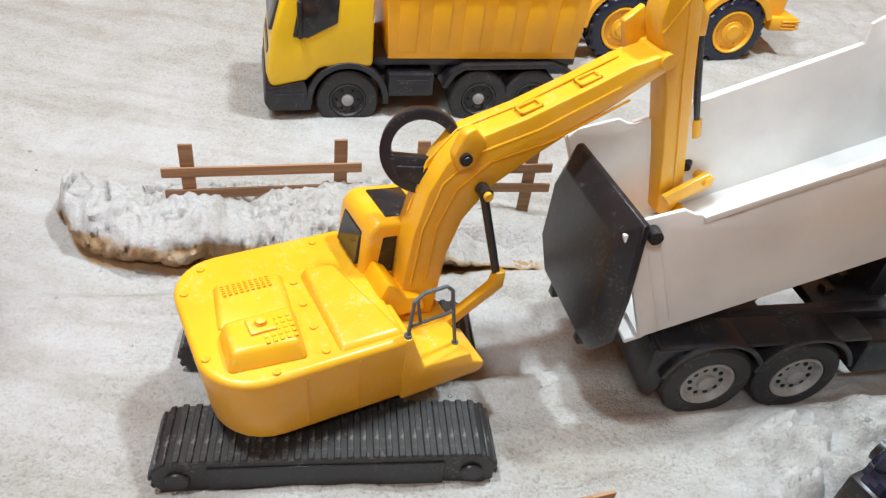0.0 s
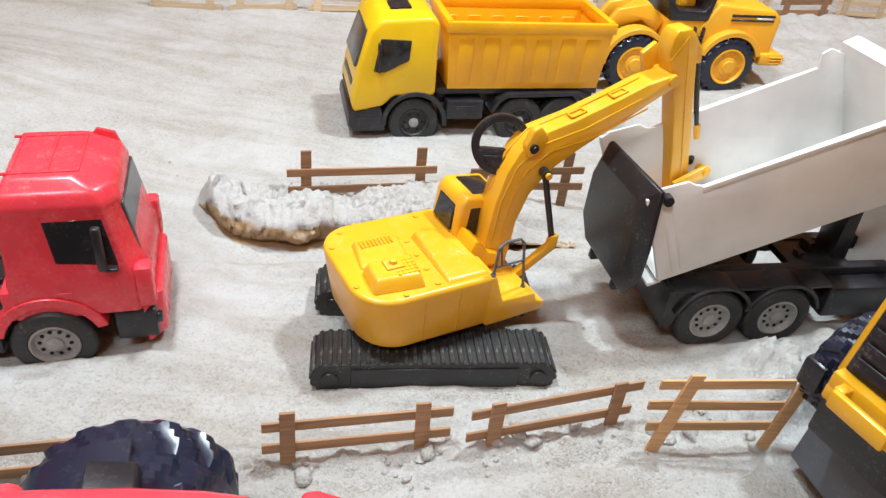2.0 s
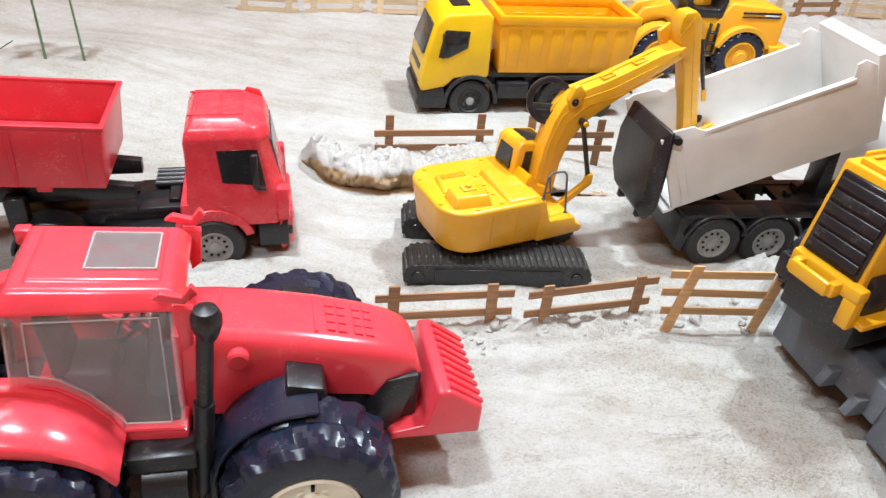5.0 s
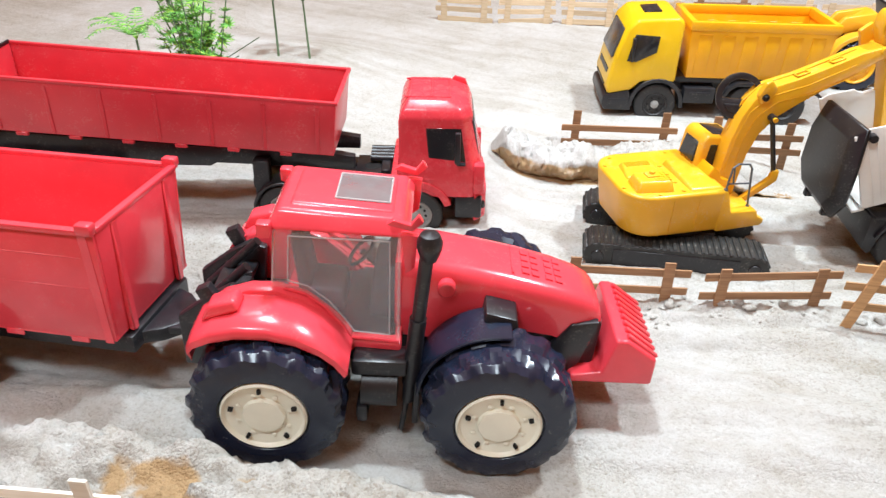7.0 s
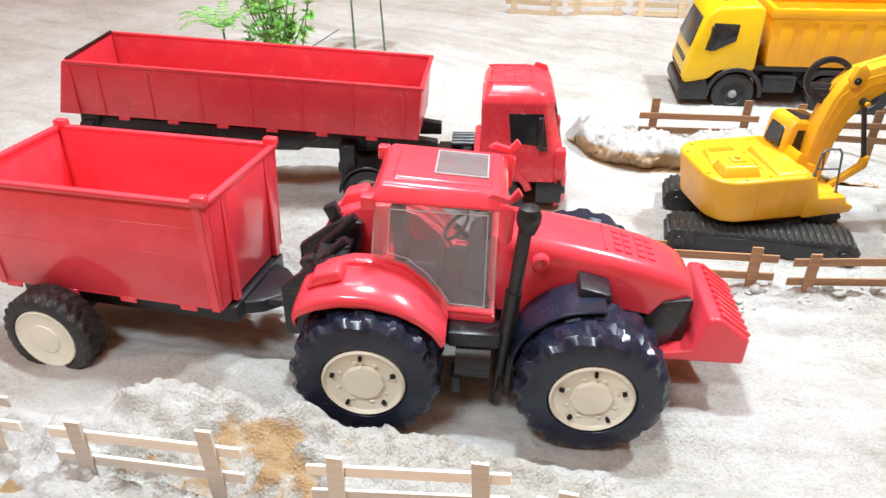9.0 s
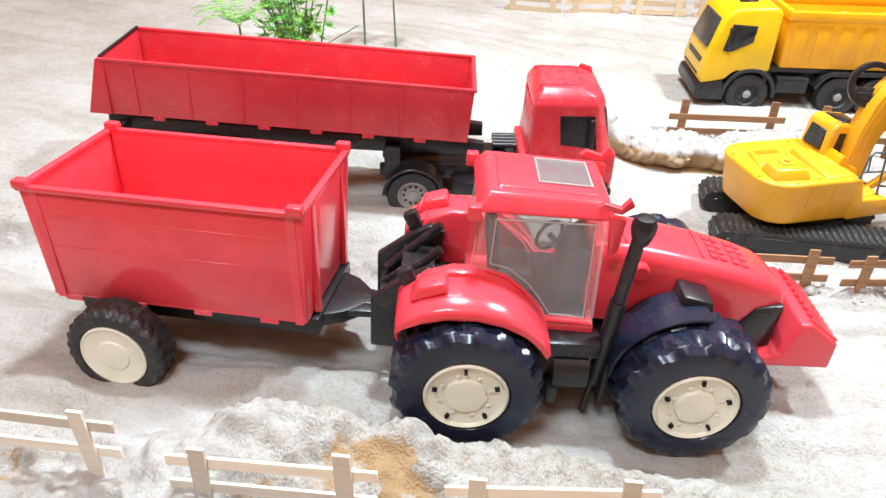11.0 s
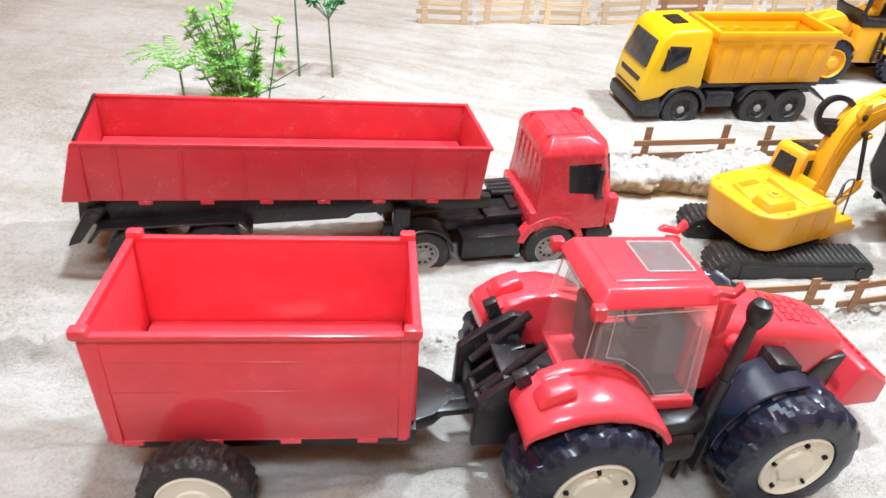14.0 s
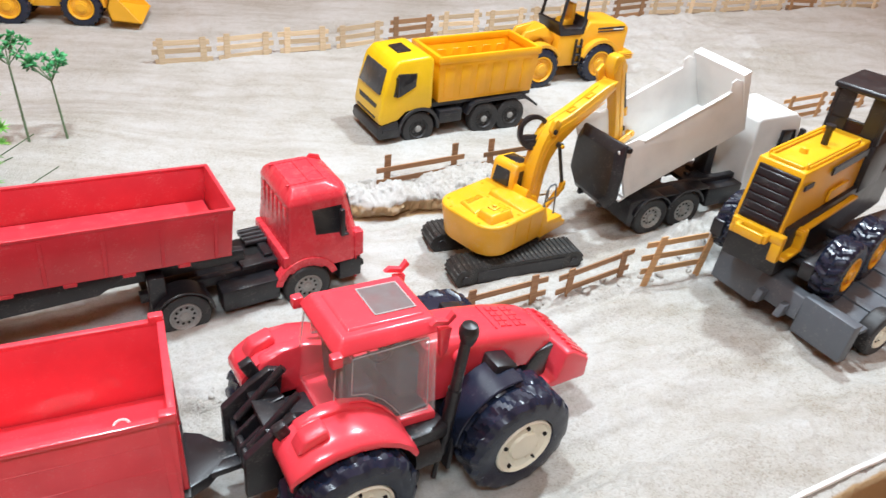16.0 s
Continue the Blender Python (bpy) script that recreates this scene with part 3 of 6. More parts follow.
# ---- excavator ----
def excavator():
    ex = thing("toy_excavator", put(-0.0440, 0.5365, 16, -0.003), "yellow plastic toy excavator with black crawler tracks, bucket in the lorry", "toy excavator")
    turn = radians(22)
    swing = Matrix.Translation((0.053, 0.0312, 0)) @ Matrix.Rotation(radians(17.7), 4, "Z") @ Matrix.Translation((-0.065, 0, 0))

    def up(name, bm, mat, label="", parent=None, angle=38):
        ob = part(name, bm, mat, parent or ex, label, angle)
        if parent is None:
            ob.rotation_euler = (0, 0, turn)
        return ob

    def arm(name, bm, mat, label=""):
        """A part of the digging arm, which is swung a little off the body's axis."""
        ob = part(name, bm, mat, ex, label)
        ob.matrix_local = swing
        return ob

    pad_me = mesh_of("track_pad", box(-0.0021, 0.0021, -0.0225, 0.0225, -0.0008, 0.0014, 0.0006, 1), TRACK)
    for y0 in (-0.0733, 0.0283):
        r, a, z = 0.0165, 0.0920, 0.0190
        pts = [(a + r * math.cos(t), z + r * math.sin(t)) for t in np.linspace(-math.pi / 2, math.pi / 2, 12)]
        pts += [(-a + r * math.cos(t), z + r * math.sin(t)) for t in np.linspace(math.pi / 2, 1.5 * math.pi, 12)]
        belt = part("track", prism(pts, y0 + 0.0, y0 + 0.045, 0.001, 1), TRACK, ex, "black ribbed crawler track dusted with sand")
        for s in (-1, 1):
            yy = y0 - 0.0012 if s < 0 else y0 + 0.045
            part("side_frame", box(-0.074, 0.074, yy, yy + 0.0012, 0.008, 0.030, 0.0005, 1), BLACK, belt)
            for xx in (-a, a):
                part("axle_boss", lathe([(0.0075, yy), (0.0068, yy - 0.0012 if s < 0 else yy + 0.0025), (0.0003, yy - 0.0014 if s < 0 else yy + 0.0028)], 16, (xx, 0, z)), BLACK, belt)
        length = 4 * a + 2 * math.pi * r
        n = 58
        for i in range(n):
            d = length * i / n
            if d < 2 * a:
                p, ang = (-a + d, z + r), 0
            elif d < 2 * a + math.pi * r:
                t = (d - 2 * a) / r
                p, ang = (a + r * math.sin(t), z + r * math.cos(t)), t
            elif d < 4 * a + math.pi * r:
                p, ang = (a - (d - 2 * a - math.pi * r), z - r), math.pi
            else:
                t = (d - 4 * a - math.pi * r) / r
                p, ang = (-a - r * math.sin(t), z - r * math.cos(t)), math.pi + t
            ob = part("track_pad", pad_me, None, belt)
            ob.location, ob.rotation_euler = (p[0], y0 + 0.0225, p[1]), (0, ang, 0)
    part("undercarriage", prism([(-0.05, -0.03), (0.05, -0.03), (0.05, 0.03), (-0.05, 0.03)], 0.015, 0.040, 0.003, 2, axis="z"), BLACK, ex)
    part("slewing_ring", lathe([(0.042, 0.038), (0.042, 0.046), (0.001, 0.047)], 32, axis="z"), BLACK, ex)

    # body: rounded counterweight, stepped front
    def arcs(x0, x1, y0, y1, r):
        pts = [(x1, y0), (x1, y1)]
        pts += [(x0 + r + r * math.cos(t), y1 - r + r * math.sin(t)) for t in np.linspace(math.pi / 2, math.pi, 8)]
        pts += [(x0 + r + r * math.cos(t), y0 + r + r * math.sin(t)) for t in np.linspace(math.pi, 1.5 * math.pi, 8)]
        return pts
    low, high = arcs(-0.083, 0.034, -0.0480, 0.069, 0.036), arcs(-0.090, 0.034, -0.0505, 0.073, 0.034)
    bm = prism(low, 0.045, 0.101, 0.0045, 4, axis="z", inset=high)
    body = up("body", bm, YELLOW, "glossy yellow moulded engine housing")
    bm = prism([(0.030, 0.045), (0.090, 0.047), (0.0935, 0.051), (0.0935, 0.056), (0.084, 0.060), (0.081, 0.069), (0.046, 0.070), (0.0425, 0.080), (0.036, 0.0995), (0.030, 0.100)], -0.0500, -0.014, 0.0018)
    prism([(0.030, 0.045), (0.086, 0.047), (0.086, 0.066), (0.030, 0.078)], -0.015, 0.070, 0.002, 2, bm)
    part("step_block", bm, YELLOW, body)
    part("hatch", hexa([(-0.076, -0.037, 0.100), (-0.029, -0.042, 0.100), (-0.024, -0.002, 0.100), (-0.073, -0.002, 0.100),
                        (-0.071, -0.032, 0.1135), (-0.033, -0.036, 0.1135), (-0.029, -0.006, 0.1135), (-0.069, -0.006, 0.1135)], 0.003, 3), YELLOW, body)
    part("hatch", hexa([(-0.073, -0.001, 0.100), (-0.024, -0.001, 0.100), (-0.020, 0.036, 0.100), (-0.066, 0.040, 0.100),
                        (-0.070, 0.001, 0.104), (-0.028, 0.001, 0.104), (-0.024, 0.033, 0.107), (-0.063, 0.036, 0.107)], 0.0025, 3), YELLOW, body)
    part("hatch_latch", box(-0.058, -0.042, -0.024, -0.010, 0.113, 0.1155, 0.0012), YELLOW, body)
    part("hatch_knob", lathe([(0.0036, 0.115), (0.0034, 0.1185), (0.0005, 0.1195)], 14, (-0.050, -0.017, 0), "z"), YELLOW, body)
    bm = bmesh.new()
    for i in range(9):
        for j in range(5):
            box(-0.062 + 0.0036 * i, -0.0602 + 0.0036 * i, 0.0230 + 0.0021 * j, 0.0241 + 0.0021 * j, 0.1060, 0.1076, 0, 1, bm)
            if i > 3:
                box(-0.068 + 0.0042 * i, -0.0658 + 0.0042 * i, -0.033 + 0.0045 * j, -0.0306 + 0.0045 * j, 0.1125, 0.1142, 0, 1, bm)
    tagged(part("vent_grid", bm, YELLOW, body), kind="stuff")
    part("deck_panel", hexa([(-0.012, -0.046, 0.099), (0.033, -0.046, 0.099), (0.014, 0.032, 0.099), (-0.010, 0.034, 0.099),
                             (-0.008, -0.042, 0.104), (0.030, -0.042, 0.104), (0.012, 0.028, 0.1085), (-0.007, 0.030, 0.1085)], 0.0025, 3), YELLOW, body)
    screw = mesh_of("screw_boss", lathe([(0.0026, 0.099), (0.0024, 0.1022), (0.0003, 0.1024)], 12, axis="z"), YELLOW)
    for x, y in ((-0.068, 0.060), (-0.083, 0.040), (-0.018, -0.040), (-0.018, -0.018), (-0.017, 0.004), (-0.016, 0.026), (-0.05, -0.045), (-0.084, -0.02), (0.01, 0.062)):
        ob = part("screw_boss", screw, None, body)
        ob.location = (x, y, 0)
    for sx in (-0.0335, -0.0005):
        part("panel_seam", hexa([(sx, -0.0496, 0.052), (sx + 0.0007, -0.0496, 0.052), (sx + 0.0007, -0.0480, 0.052), (sx, -0.0480, 0.052), (sx, -0.0510, 0.095), (sx + 0.0007, -0.0510, 0.095), (sx + 0.0007, -0.0490, 0.095), (sx, -0.0490, 0.095)]), YELLOW, body)
    # cab
    side = [(0.020, 0.076), (0.074, 0.070), (0.078, 0.100), (0.074, 0.136), (0.034, 0.141), (0.027, 0.134)]
    cab = up("cab", prism(side, 0.0200, 0.068, 0.0040, 3), YELLOW, "yellow cab with black windows")
    cab.location = (0.0065, -0.0005, 0)
    part("window", hexa([(0.0335, 0.0192, 0.101), (0.046, 0.0192, 0.098), (0.046, 0.0215, 0.098), (0.0335, 0.0215, 0.101), (0.0375, 0.0192, 0.129), (0.048, 0.0192, 0.128), (0.048, 0.0215, 0.128), (0.0375, 0.0215, 0.129)], 0.0008, 1), TINT, cab)
    part("window", hexa([(0.051, 0.0192, 0.099), (0.070, 0.0192, 0.096), (0.070, 0.0215, 0.096), (0.051, 0.0215, 0.099), (0.053, 0.0192, 0.129), (0.069, 0.0192, 0.128), (0.069, 0.0215, 0.128), (0.053, 0.0215, 0.129)], 0.0008, 1), TINT, cab)
    part("rear_window", hexa([(0.0208, 0.028, 0.104), (0.0208, 0.061, 0.104), (0.024, 0.061, 0.104), (0.024, 0.028, 0.104), (0.0255, 0.030, 0.130), (0.0255, 0.059, 0.130), (0.029, 0.059, 0.130), (0.029, 0.030, 0.130)], 0.0008, 1), TINT, cab)
    part("roof_window", hexa([(0.041, 0.026, 0.1385), (0.069, 0.026, 0.135), (0.069, 0.061, 0.135), (0.041, 0.061, 0.1385), (0.042, 0.027, 0.1412), (0.068, 0.027, 0.1378), (0.068, 0.060, 0.1378), (0.042, 0.060, 0.1412)], 0.0005, 1), TINT, cab)
    part("front_shroud", prism([(0.030, 0.100), (0.036, 0.112), (0.044, 0.106), (0.050, 0.096), (0.062, 0.092), (0.066, 0.080), (0.030, 0.080)], -0.010, 0.0195, 0.002), ORANGE, body)
    # boom
    boom_pts = [(0.062, 0.066), (0.055, 0.098), (0.060, 0.140), (0.068, 0.172), (0.078, 0.191), (0.090, 0.205), (0.130, 0.2165), (0.175, 0.2335), (0.200, 0.2440), (0.222, 0.2490), (0.233, 0.2455), (0.231, 0.2385), (0.206, 0.2240), (0.166, 0.2020), (0.139, 0.1865), (0.112, 0.1690), (0.095, 0.1470), (0.086, 0.1200), (0.080, 0.066)]
    boom = arm("boom", prism(boom_pts, -0.012, 0.014, 0.0022, 2), YELLOW, "curved yellow boom with raised ribs")
    for s, yy in ((-1, -0.0128), (1, 0.0140)):
        for off in (0.0, 0.010):
            pts = [(0.061 + off, yy + 0.0004, 0.10), (0.066 + off, yy + 0.0004, 0.145), (0.077 + off, yy + 0.0004, 0.178 - off * 0.6), (0.098 + off, yy + 0.0004, 0.197 - off * 0.8), (0.140 + off, yy + 0.0004, 0.208 - off), (0.195 + off, yy + 0.0004, 0.231 - off)]
            part("raised_rib", tube(pts, 0.0009, 6), YELLOW, boom)
    part("boom_seam", prism([(0.061, 0.150), (0.072, 0.186), (0.090, 0.2065), (0.13, 0.2180), (0.2, 0.2455), (0.2, 0.2440), (0.13, 0.2160), (0.09, 0.2040), (0.078, 0.182), (0.065, 0.150)], 0.0030, 0.0050, 0.0003, 1), YELLOW, boom)
    for x, z in ((0.128, 0.2160), (0.168, 0.2310)):
        fr = bmesh.new()
        for a in ((0, 0.016, 0.000, 0.002), (0, 0.016, 0.008, 0.010), (0, 0.002, 0, 0.010), (0.014, 0.016, 0, 0.010)):
            box(a[0], a[1], a[2] - 0.008, a[3] - 0.008, 0, 0.0022, 0.0005, 1, fr)
        bmesh.ops.transform(fr, matrix=Matrix.Translation((x, 0, z)) @ Matrix.Rotation(radians(-19), 4, "Y"), verts=fr.verts)
        part("boom_bracket", fr, YELLOW, boom)
    part("boom_ear", prism([(0.080, 0.199), (0.084, 0.188), (0.096, 0.190), (0.102, 0.207), (0.093, 0.217), (0.086, 0.214)], -0.0165, -0.008, 0.002), YELLOW, boom)
    part("ear_pin", lathe([(0.0026, -0.0185), (0.0022, -0.0195), (0.0003, -0.0196)], 12, (0.088, 0, 0.197), into=lathe([(0.0042, -0.0186), (0.0042, -0.012)], 14, (0.088, 0, 0.197))), BLACK, boom)
    # black hand grip ring beside the bend
    bm = bmesh.new()
    cx, cz, n = 0.0, 0.0, 40
    def ring_pt(t, s):
        return (cx + 0.0268 * s * math.cos(t), cz + 0.0275 * s * math.sin(t))
    pts = [ring_pt(t, 1) for t in np.linspace(0, 2 * math.pi, n, endpoint=False)]
    hole = [(cx + 0.0005 + 0.0200 * math.cos(t), cz + 0.0005 + max(-0.0040, 0.0200 * math.sin(t))) for t in np.linspace(0, 2 * math.pi, n, endpoint=False)]
    for yy in (0.0,):
        va = [[bm.verts.new((p[0], y, p[1])) for p in ps] for ps in (pts, hole) for y in (-0.0045, 0.0045)]
        for i in range(n):
            j = (i + 1) % n
            bm.faces.new((va[0][i], va[0][j], va[2][j], va[2][i]))
            bm.faces.new((va[1][i], va[3][i], va[3][j], va[1][j]))
            bm.faces.new((va[0][i], va[1][i], va[1][j], va[0][j]))
            bm.faces.new((va[2][i], va[2][j], va[3][j], va[3][i]))
    bmesh.ops.recalc_face_normals(bm, faces=bm.faces)
    bevel(bm, 0.0018, 2)
    grip = arm("hand_grip", bm, BLACK, "glossy black oval hand grip ring")
    grip.matrix_local = swing @ Matrix.Translation((0.0720, 0.0120, 0.1890)) @ Matrix.Rotation(radians(-24), 4, "Z") @ Matrix.Rotation(radians(-14), 4, "X")
    part("grip_plate", prism([(cx - 0.016, cz - 0.010), (cx + 0.020, cz - 0.008), (cx + 0.016, cz - 0.017), (cx, cz - 0.021), (cx - 0.011, cz - 0.018)], -0.0062, -0.0040, 0.0010), BLACK, grip)
    # rams
    ram = arm("boom_ram", rod((0.104, -0.017, 0.170), (0.123, -0.020, 0.099), 0.0030, 12), BLACK, "black ram rod with yellow sleeve")
    part("ram_sleeve", prism([(0.120, 0.104), (0.128, 0.104), (0.128, 0.090), (0.088, 0.060), (0.083, 0.066), (0.118, 0.094)], -0.024, -0.017, 0.0012), YELLOW, ram)
    part("ram_pin", lathe([(0.0046, -0.022), (0.0046, -0.013)], 12, (0.104, 0, 0.171)), BLACK, ram)
    part("pin_cap", lathe([(0.0030, -0.0250), (0.0030, -0.0215)], 12, (0.104, 0, 0.171)), YELLOW, ram)
    # stick
    st = [(0.2240, 0.2890), (0.2380, 0.2905), (0.2480, 0.2810), (0.2600, 0.2350), (0.2760, 0.1750), (0.2900, 0.1230), (0.2780, 0.1080), (0.2680, 0.1150), (0.2550, 0.1700), (0.2410, 0.2180), (0.2270, 0.2500), (0.2190, 0.2690), (0.2200, 0.2820)]
    stick = arm("stick", prism(st, -0.006, 0.014, 0.0022, 2), YELLOW, "yellow dipper stick hanging into the tipper")
    part("raised_rib", tube([(0.222, -0.0063, 0.262), (0.236, -0.0063, 0.283), (0.242, -0.0063, 0.262), (0.250, -0.0063, 0.230), (0.268, -0.0063, 0.166), (0.278, -0.0063, 0.130)], 0.0009, 6), YELLOW, stick)
    part("stick_pin", lathe([(0.0055, -0.0135), (0.0055, 0.0195)], 16, (0.2275, 0, 0.2450)), YELLOW, stick)
    part("fork", prism([(0.208, 0.262), (0.222, 0.272), (0.228, 0.262), (0.232, 0.243), (0.218, 0.236)], 0.0160, 0.0220, 0.0015), YELLOW, stick)
    r2 = arm("stick_ram", rod((0.2605, 0.003, 0.262), (0.2860, 0.003, 0.185), 0.0027, 10), BLACK)
    part("ram_sleeve", rod((0.2860, 0.003, 0.185), (0.2950, 0.003, 0.152), 0.0022, 10), BLACK, r2)
    part("ram_collar", rod((0.2850, 0.003, 0.190), (0.2890, 0.003, 0.175), 0.0042, 10), YELLOW, r2)
    part("ram_head", prism([(0.246, 0.286), (0.262, 0.268), (0.264, 0.255), (0.257, 0.255), (0.248, 0.268)], -0.001, 0.007, 0.0012), YELLOW, r2)
    lk = arm("bucket_link", prism([(0.262, 0.135), (0.300, 0.150), (0.308, 0.144), (0.304, 0.136), (0.270, 0.126)], -0.014, -0.009, 0.0012, 2, prism([(0.262, 0.135), (0.300, 0.150), (0.308, 0.144), (0.304, 0.136), (0.270, 0.126)], 0.016, 0.021, 0.0012)), YELLOW)
    part("link_pin", rod((0.300, -0.016, 0.143), (0.300, 0.023, 0.143), 0.0040, 12), YELLOW, lk)
    part("black_joint", rod((0.286, 0.000, 0.150), (0.296, 0.008, 0.156), 0.005, 10), BLACK, lk)
    bk = bmesh.new()
    prof = [(0.232, 0.126), (0.238, 0.104), (0.250, 0.098), (0.268, 0.096), (0.284, 0.104), (0.292, 0.116)]
    inner = [(0.290, 0.119), (0.282, 0.107), (0.268, 0.0995), (0.251, 0.1015), (0.241, 0.110), (0.2355, 0.127)]
    prism(prof + inner, -0.028, 0.034, 0.0008, 1, bk)
    for yy in (-0.028, 0.032):
        prism(prof, yy, yy + 0.002, 0.0005, 1, bk)
    arm("bucket", bk, ORANGE, "orange-yellow digging bucket")
    # guard rail on the front step
    rail = up("guard_rail", tube([(0.033, -0.0465, 0.0985), (0.0355, -0.0465, 0.128), (0.0420, -0.0465, 0.1330), (0.0600, -0.0420, 0.1290), (0.0660, -0.0400, 0.1220), (0.0755, -0.0370, 0.0680)], 0.0013, 8), GREY, "dark grey bent guard rail")
    part("mid_bar", tube([(0.0350, -0.0465, 0.1080), (0.0690, -0.0390, 0.1020)], 0.0011, 8), GREY, rail)
    part("upright", tube([(0.0375, -0.0465, 0.1300), (0.0420, -0.0450, 0.1070)], 0.0011, 8), GREY, rail)
    for p in ((0.033, -0.0465, 0.0985), (0.0755, -0.037, 0.067)):
        part("rail_foot", lathe([(0.0026, p[2] - 0.002), (0.0026, p[2] + 0.003)], 10, (p[0], p[1], 0), "z"), GREY, rail)


excavator()


# ---- white tipper lorry ----
def cab_block(parent, name, mat, x0, x1, y0, y1, z0, zr, label, lean=0.012):
    """A flat-fronted cab, roof drawn in and rounded."""
    ym, w = (y0 + y1) / 2, (y1 - y0) / 2
    k = 0.90
    zb = z0 + (zr - z0) * 0.55
    bm = bmesh.new()
    prof = [(x0, z0), (x1, z0), (x1 + 0.004, z0 + (zr - z0) * 0.22), (x1, zb), (x1 - lean, zr - 0.010), (x1 - lean - 0.014, zr), (x0 + 0.006, zr), (x0, zr - 0.006)]
    a = [bm.verts.new((x, ym - w * (1 if z < zb + 0.001 else k + (1 - k) * (zr - z) / (zr - zb)), z)) for x, z in prof]
    b = [bm.verts.new((x, ym + w * (1 if z < zb + 0.001 else k + (1 - k) * (zr - z) / (zr - zb)), z)) for x, z in prof]
    n = len(prof)
    bm.faces.new(a)
    bm.faces.new(b[::-1])
    for i in range(n):
        bm.faces.new((a[i], b[i], b[(i + 1) % n], a[(i + 1) % n]))
    bmesh.ops.recalc_face_normals(bm, faces=bm.faces)
    bevel(bm, 0.005, 3)
    return part(name, bm, mat, parent, label)


def white_lorry():
    t = thing("toy_tipper_lorry", put(0.2228, 0.5908, 19.7), "white plastic toy tipper lorry, bed raised, black tailgate", "toy truck")
    y1 = 0.125
    for x in (0.0, 0.073, 0.262):
        wheel(t, x, 0.0, 0.036, "truck", -1)
        wheel(t, x, y1, 0.036, "truck", 1)
        part("axle", rod((x, 0.01, 0.036), (x, y1 - 0.01, 0.036), 0.005), BLACK, t)
    for x in (0.0, 0.073):
        for ya in (-0.001, y1 - 0.027):
            part("mudguard", arch(x, 0.036, 0.0385, 0.0425, 15, 165, ya, ya + 0.028), BLACK, t)
    for ya in (0.030, 0.083):
        part("frame_rail", box(-0.045, 0.31, ya, ya + 0.012, 0.058, 0.074, 0.0012), BLACK, t)
    for xa, xb in ((-0.045, -0.033), (0.020, 0.050), (0.098, 0.165)):
        part("cross_plate", box(xa, xb, 0.042, 0.083, 0.064, 0.0725, 0.001), BLACK, t)
    part("mudguard_deck", box(-0.047, 0.12, 0.002, 0.030, 0.0705, 0.0745, 0.0015), BLACK, t)
    part("mudguard_deck", box(-0.047, 0.12, 0.095, 0.123, 0.0705, 0.0745, 0.0015), BLACK, t)
    part("rear_guard", prism([(-0.050, 0.030), (-0.040, 0.022), (-0.026, 0.060), (-0.026, 0.072), (-0.050, 0.072)], 0.004, 0.121, 0.0015), BLACK, t)
    part("hoist_post", prism([(0.148, 0.070), (0.166, 0.070), (0.160, 0.150), (0.146, 0.150)], 0.048, 0.078, 0.0015), BLACK, t)
    part("side_tank", box(0.125, 0.205, 0.006, 0.030, 0.030, 0.066, 0.003), BLACK, t)
    part("gearbox_lumps", box(0.110, 0.118, 0.050, 0.060, 0.0725, 0.079, 0.001, 1, box(0.128, 0.138, 0.062, 0.076, 0.0725, 0.082, 0.001, 1)), BLACK, t)
    # tipped bed
    l, hgt, w = 0.250, 0.096, 0.003
    a0, a1 = 0.009, 0.124
    side = [(0.0, 0.0), (l, 0.0), (l - 0.002, hgt), (l - 0.016, hgt + 0.012), (l - 0.026, hgt + 0.010), (l - 0.030, hgt - 0.004), (0.052, hgt - 0.006), (0.046, hgt - 0.003), (0.040, hgt + 0.003), (0.010, hgt + 0.006), (0.002, hgt + 0.002)]
    body = part("tipper_bed", box(0, l, a0 + w, a1 - w, 0.0, w), WHITE, t, "glossy white open tipper bed, empty")
    body.matrix_local = Matrix.Translation((-0.063, 0, 0.0800)) @ Matrix.Rotation(radians(-21.8), 4, "Y")
    part("side_wall", prism(side, a0, a0 + w, 0.0010, 2), WHITE, body)
    part("side_wall", prism(side, a1 - w, a1, 0.0010, 2), WHITE, body)
    part("front_wall", hexa([(l - w, a0, 0), (l, a0, 0), (l, a1, 0), (l - w, a1, 0), (l - w - 0.001, a0 - 0.002, hgt + 0.013), (l + 0.012, a0 - 0.002, hgt + 0.014), (l + 0.012, a1 + 0.002, hgt + 0.014), (l - w - 0.001, a1 + 0.002, hgt + 0.013)], 0.001), WHITE, body)
    for sg, ya in ((-1, a0), (1, a1)):
        part("top_rim", box(0.050, l - 0.028, ya - 0.003 if sg < 0 else ya - 0.001, ya + 0.001 if sg < 0 else ya + 0.003, hgt - 0.010, hgt - 0.005, 0.0010), WHITE, body)
    part("rear_post", box(0.000, 0.013, a0 - 0.0035, a0, 0.004, hgt + 0.002, 0.0012), WHITE, body)
    part("rear_post", box(0.000, 0.013, a1, a1 + 0.0035, 0.004, hgt + 0.002, 0.0012), WHITE, body)
    part("seam_line", box(0.022, 0.0235, a0 - 0.0008, a0, 0.008, hgt - 0.012, 0.0003, 1), WHITE, body)
    part("hinge_bolt", lathe([(0.0046, a0 - 0.008), (0.0050, a0 - 0.005), (0.0050, a0)], 16, (0.018, 0, hgt - 0.0045)), BLACK, body)
    part("under_rib", box(0.03, l - 0.02, 0.040, 0.048, -0.008, 0.0, 0.001, 1, box(0.03, l - 0.02, 0.085, 0.093, -0.008, 0, 0.001, 1)), WHITE, body)
